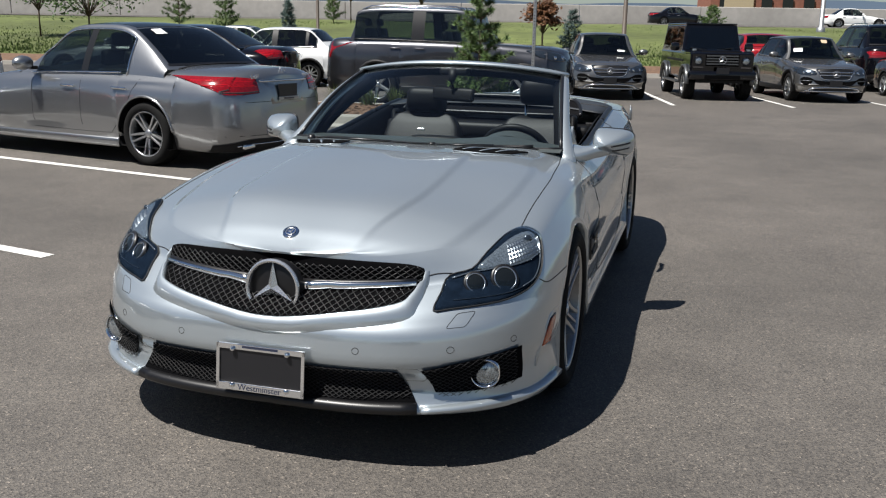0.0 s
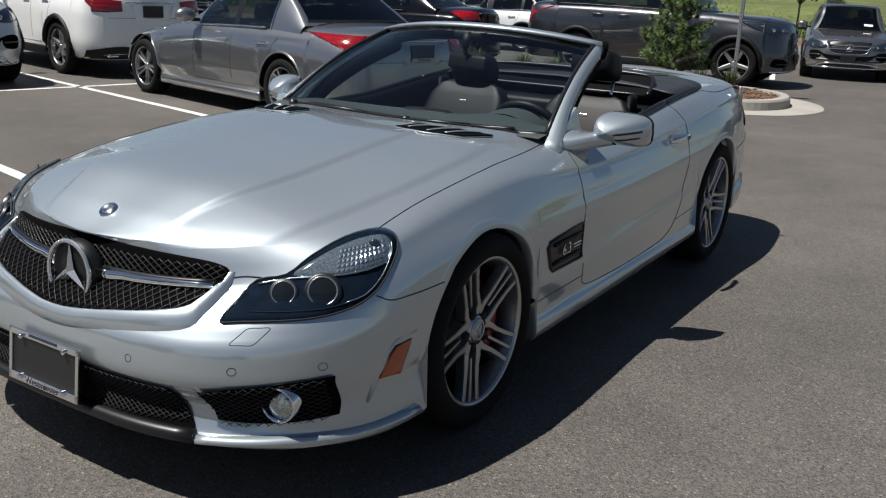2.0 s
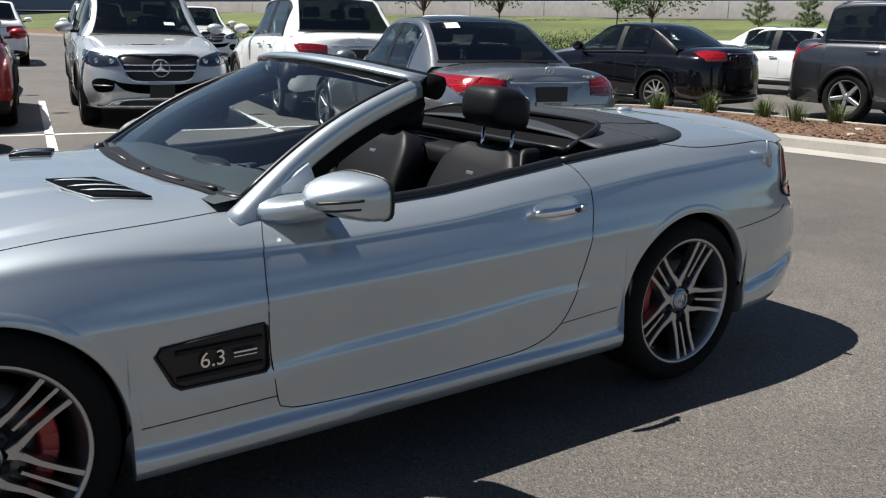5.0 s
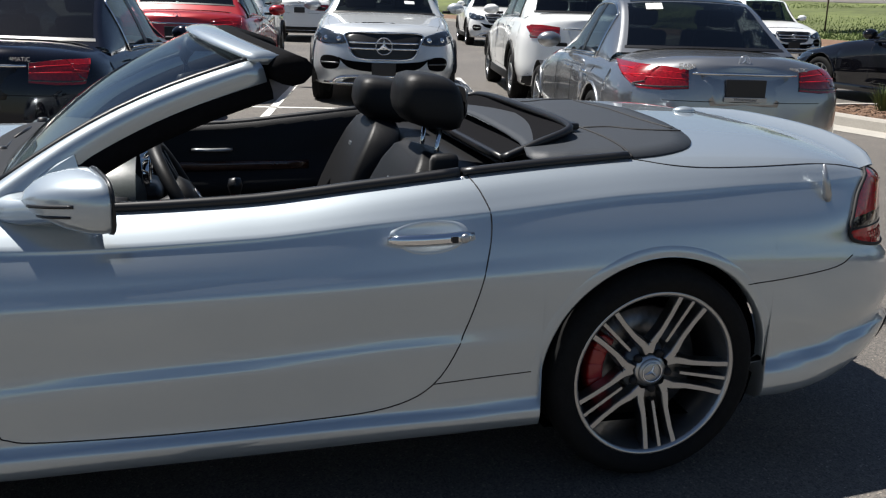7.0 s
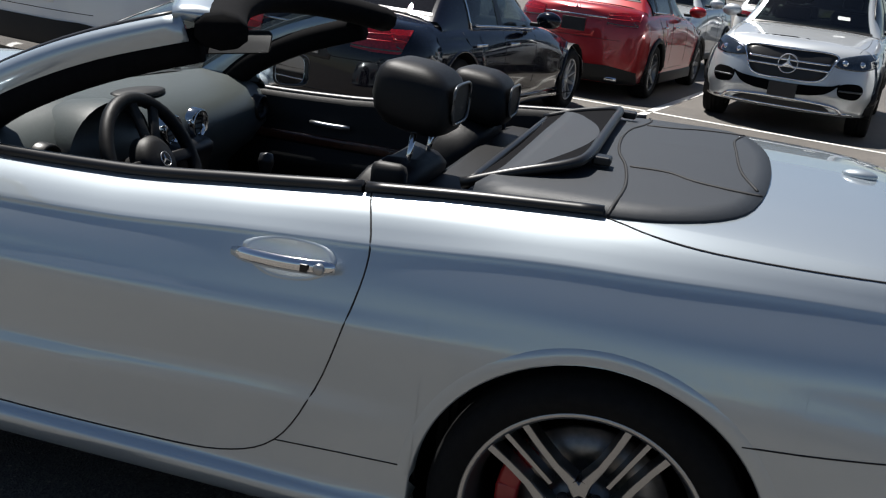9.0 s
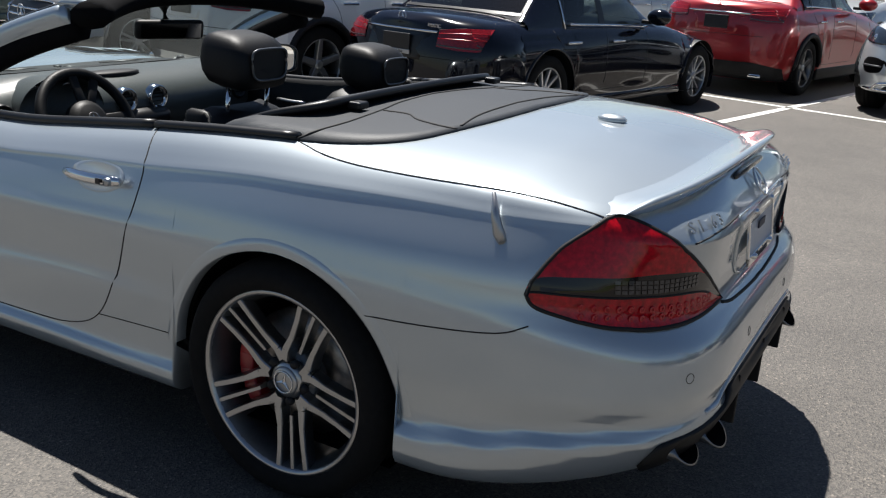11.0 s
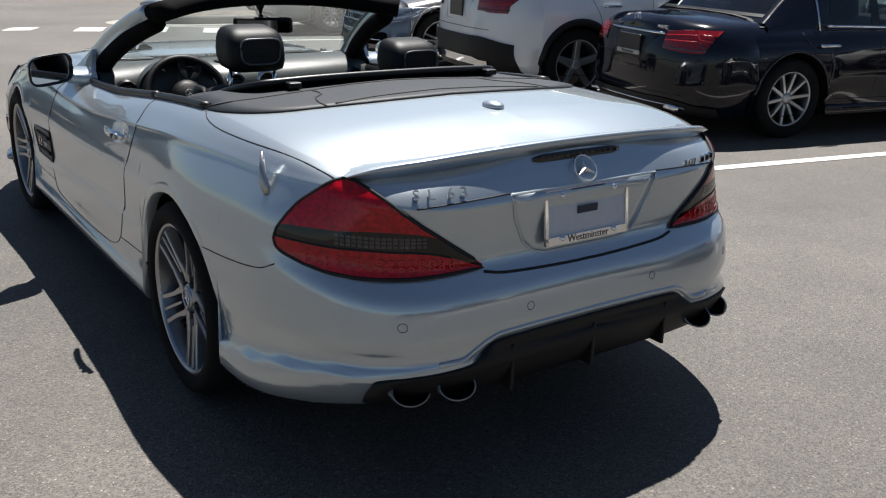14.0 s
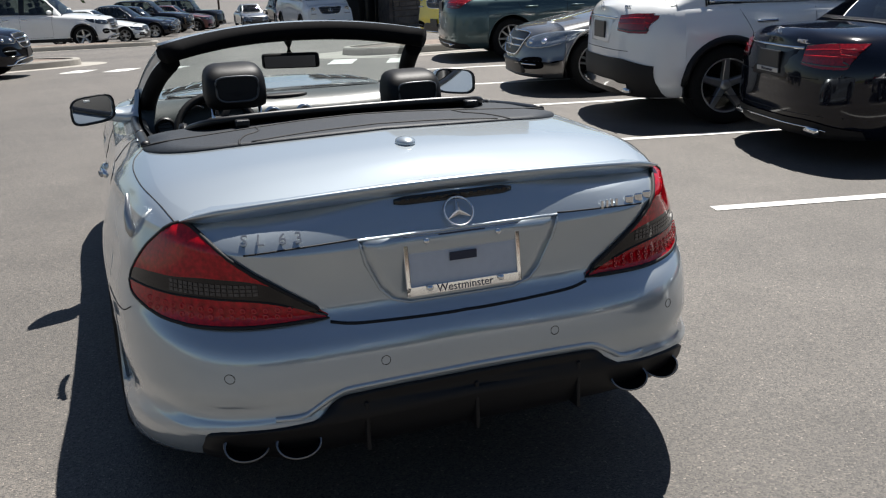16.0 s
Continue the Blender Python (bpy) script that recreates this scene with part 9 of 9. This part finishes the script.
for y in (0.295, 0.445):
    vv, ff = lathe([(0.042, 0), (0.050, -0.008), (0.054, 0.0)], 28, "x")
    dl = mesh_ob("dial_ring", [Vector(p) + Vector((0.232, y, 0.845)) for p in vv], ff, "chrome", dsh)
    vv, ff = lathe([(0, 0.002), (0.042, 0.0)], 28, "x")
    mesh_ob("dial", [Vector(p) + Vector((0.232, y, 0.845)) for p in vv], ff, "leather_grey", dl)
# steering wheel
SWM = Matrix.Translation((0.035, 0.37, 0.785)) @ pose(0, 0, 0, 0, -62, 0)
v, f = tube([(0.185 * math.cos(2 * math.pi * k / 40), 0.185 * math.sin(2 * math.pi * k / 40), 0) for k in range(40)], 0.0195, 8, True)
sw = mesh_ob("steering_wheel", [SWM @ Vector(p) for p in v], f, "leather", HERO, "black leather steering wheel")
vv, ff = lathe([(0, 0.035), (0.05, 0.032), (0.075, 0.015), (0.08, -0.02)], 28, "z")
mesh_ob("horn_pad", [SWM @ Vector(p) for p in vv], ff, "leather", sw)
emblem("horn_emblem", sw, SWM @ Matrix.Translation((0, 0, 0.037)) @ pose(0, 0, 0, 0, 0, -90), 0.022)
for a in (0, 180, 270, 240):
    o = box((0.12, 0.035, 0.014), (0.125, 0, 0.004), bevel=0.005)
    bmesh.ops.transform(o, matrix=SWM @ pose(0, 0, 0, 0, 0, a + 90), verts=o.verts)
    part("wheel_spoke", o, "plastic", sw, smooth=True)
vv, ff = lathe([(0.04, -0.01), (0.045, -0.2)], 16, "z")
mesh_ob("steering_column", [SWM @ Vector(p) for p in vv], ff, "plastic", sw)
# centre console
part("console", box((0.95, 0.24, 0.22), (-0.30, 0, 0.52), bevel=0.05), "leather", HERO, smooth=True)
vv, ff = lathe([(0, 0.06), (0.02, 0.055), (0.026, 0.03), (0.014, -0.01), (0.012, -0.08)], 18, "z")
mesh_ob("gear_lever", [Vector(p) + Vector((-0.12, 0, 0.72)) for p in vv], ff, "satin_black", HERO)


# seats
def seat(y, drop):
    st = thing_part("seat", y)
    def loft(nm, secs, material, label=""):
        """secs: rings (centre, half width, half depth, tilt) of rounded sections."""
        v, f = [], []
        n = 28
        for (cx, cz), w, d, t in secs:
            for k in range(n):
                a = 2 * math.pi * k / n
                ca, sa = math.cos(a), math.sin(a)
                yy = w * abs(ca) ** (0.42 if nm == "headrest" else 0.55) * (1 if ca > 0 else -1)
                dd = d * abs(sa) ** (0.5 if nm == "headrest" else 0.7) * (1 if sa > 0 else -1)
                bol = 0.035 * (abs(yy) / max(w, 1e-6)) ** 4 if nm != "headrest" else 0
                v.append((cx + (dd + (bol if sa > 0 else 0)) * math.cos(t), y + yy, cz + (dd + (bol if sa > 0 else 0)) * math.sin(t)))
        for r in range(len(secs) - 1):
            for k in range(n):
                f.append((r * n + k, r * n + (k + 1) % n, (r + 1) * n + (k + 1) % n, (r + 1) * n + k))
        f.append(tuple(range(n)))
        f.append(tuple((len(secs) - 1) * n + k for k in range(n)))
        bm = bmesh.new()
        vs = [bm.verts.new(q) for q in v]
        for q in f:
            bm.faces.new([vs[k] for k in q])
        return part(nm, bm, material, st, label, True)
    loft("backrest", [((-0.50, 0.42), 0.24, 0.09, 0.25), ((-0.54, 0.52), 0.265, 0.10, 0.25), ((-0.58, 0.64), 0.265, 0.095, 0.25), ((-0.63, 0.76), 0.255, 0.085, 0.25), ((-0.67, 0.85), 0.235, 0.075, 0.25), ((-0.695, 0.905), 0.19, 0.062, 0.25), ((-0.708, 0.93), 0.12, 0.04, 0.25)], "leather", "black leather seat back")
    loft("seat_cushion", [((-0.52, 0.44), 0.22, 0.07, 1.45), ((-0.40, 0.45), 0.25, 0.08, 1.5), ((-0.20, 0.46), 0.25, 0.08, 1.5), ((-0.03, 0.47), 0.235, 0.07, 1.5), ((0.03, 0.465), 0.20, 0.04, 1.5)], "leather")
    hx, hz = -0.695, 1.085 - drop
    hr = loft("headrest", [((hx - 0.02, hz - 0.082), 0.095, 0.05, 0.1), ((hx - 0.01, hz - 0.070), 0.114, 0.082, 0.1), ((hx - 0.003, hz - 0.042), 0.120, 0.099, 0.1), ((hx, hz - 0.01), 0.120, 0.104, 0.1), ((hx + 0.001, hz + 0.03), 0.117, 0.098, 0.1), ((hx + 0.004, hz + 0.055), 0.110, 0.088, 0.1), ((hx + 0.007, hz + 0.070), 0.098, 0.072, 0.1), ((hx + 0.009, hz + 0.079), 0.079, 0.050, 0.1), ((hx + 0.010, hz + 0.082), 0.043, 0.02, 0.1)], "leather", "black leather headrest")
    # bright frame and dark screen on the back of the headrest
    rr = []
    for k in range(32):
        a = 2 * math.pi * k / 32
        ca, sa = math.cos(a), math.sin(a)
        rr.append(Vector((hx - 0.106, y + 0.080 * abs(ca) ** 0.45 * (1 if ca > 0 else -1) * (1 + 0.08 * sa), hz - 0.006 + 0.048 * abs(sa) ** 0.5 * (1 if sa > 0 else -1))))
    v, f = tube(rr, 0.004, 6, True)
    mesh_ob("headrest_frame", v, f, "alloy_dark", hr)
    mesh_ob("headrest_back", [p + Vector((0.0035, 0, 0)) for p in rr], [tuple(range(32))], "plastic", hr, smooth=False)
    for s in (-1, 1):
        v, f = tube([(hx - 0.02, y + s * 0.092, hz - 0.08), (hx - 0.005, y + s * 0.09, hz - 0.21)], 0.0075, 8)
        mesh_ob("headrest_post", v, f, "chrome", hr)
    for s in (-1, 1):
        v, f = tube([(-0.53 + 0.095 - 0.175 * k / 7, y + s * (0.20 - 0.02 * k / 7), 0.52 + 0.36 * k / 7) for k in range(8)], 0.004, 5)
        mesh_ob("seat_piping", v, f, "leather_grey", st)
    for q in range(5):
        v, f = tube([(-0.45 - 0.10 * k / 6, y - 0.12 + 0.06 * q, 0.50 + 0.24 * k / 6) for k in range(7)], 0.004, 5)
        mesh_ob("seat_seam", v, f, "gap", st)
    part("seat_badge", box((0.006, 0.045, 0.016), (-0.578, y, 0.835), Euler((0, -0.3, 0)).to_matrix(), 0.003), "alloy_mid", st)
    part("belt_guide", box((0.09, 0.04, 0.10), (-0.70, y + (0.21 if y > 0 else -0.21), 0.90), bevel=0.02), "leather", st, smooth=True)


def thing_part(nm, y):
    o = new(nm)
    o.empty_display_size = 0.1
    o.parent = HERO
    return tagged(o, "black leather sports seat with grey piping")


seat(0.36, 0.0)
seat(-0.37, 0.075)
# wind deflector: a bent frame with a net
fr = [(-0.875, 0.585, 0.935), (-0.99, 0.565, 0.975), (-1.10, 0.52, 1.004), (-1.135, 0.44, 1.016), (-1.14, 0.2, 1.022), (-1.14, -0.2, 1.022), (-1.135, -0.44, 1.016), (-1.10, -0.52, 1.004), (-0.99, -0.565, 0.975), (-0.875, -0.585, 0.935)]
frs = spline(fr, 5)
v, f = tube(frs, 0.0125, 8)
wd = mesh_ob("wind_deflector", v, f, "satin_black", HERO, "black wind deflector frame with net")
v, f = tube([(-0.885, 0.57 - 1.14 * k / 10, 0.930) for k in range(11)], 0.012, 8)
mesh_ob("deflector_bar", v, f, "satin_black", wd)
half = len(frs) // 2
v, f = [], []
for k in range(half + 1):
    a, b = frs[k], frs[len(frs) - 1 - k]
    for j in range(9):
        v.append(a.lerp(b, j / 8) + Vector((0, 0, -0.012 * math.sin(math.pi * j / 8))))
for k in range(half):
    for j in range(8):
        f.append((k * 9 + j, (k + 1) * 9 + j, (k + 1) * 9 + j + 1, k * 9 + j + 1))
mesh_ob("deflector_net", v, f, "mesh_net", wd)
for y in (0.40, -0.46):
    part("deflector_clip", box((0.045, 0.05, 0.022), (-1.165, y, 1.005), bevel=0.006), "satin_black", wd)
# inside mirror
v, f = tube([(0.0, 0, 1.235), (0.03, 0, 1.18), (0.02, 0, 1.135)], [0.03, 0.018, 0.014], 8)
im = mesh_ob("inside_mirror", v, f, "plastic", HERO)
IMM = Matrix.Translation((0.0, 0, 1.100)) @ pose(0, 0, 0, 0, -10, -20)
ob = part("mirror_shell", box((0.035, 0.275, 0.074), (0, 0, 0), bevel=0.016), "plastic", im, smooth=True)
ob.matrix_basis = IMM
mesh_ob("mirror_pane", [IMM @ Vector(p) for p in ((-0.0195, -0.120, -0.027), (-0.0195, 0.120, -0.027), (-0.0195, 0.120, 0.027), (-0.0195, -0.120, 0.027))], [(0, 1, 2, 3)], "mirror", im, smooth=False)
part("roof_console", box((0.10, 0.16, 0.045), (-0.03, 0, 1.225), bevel=0.015), "plastic", HERO, smooth=True)
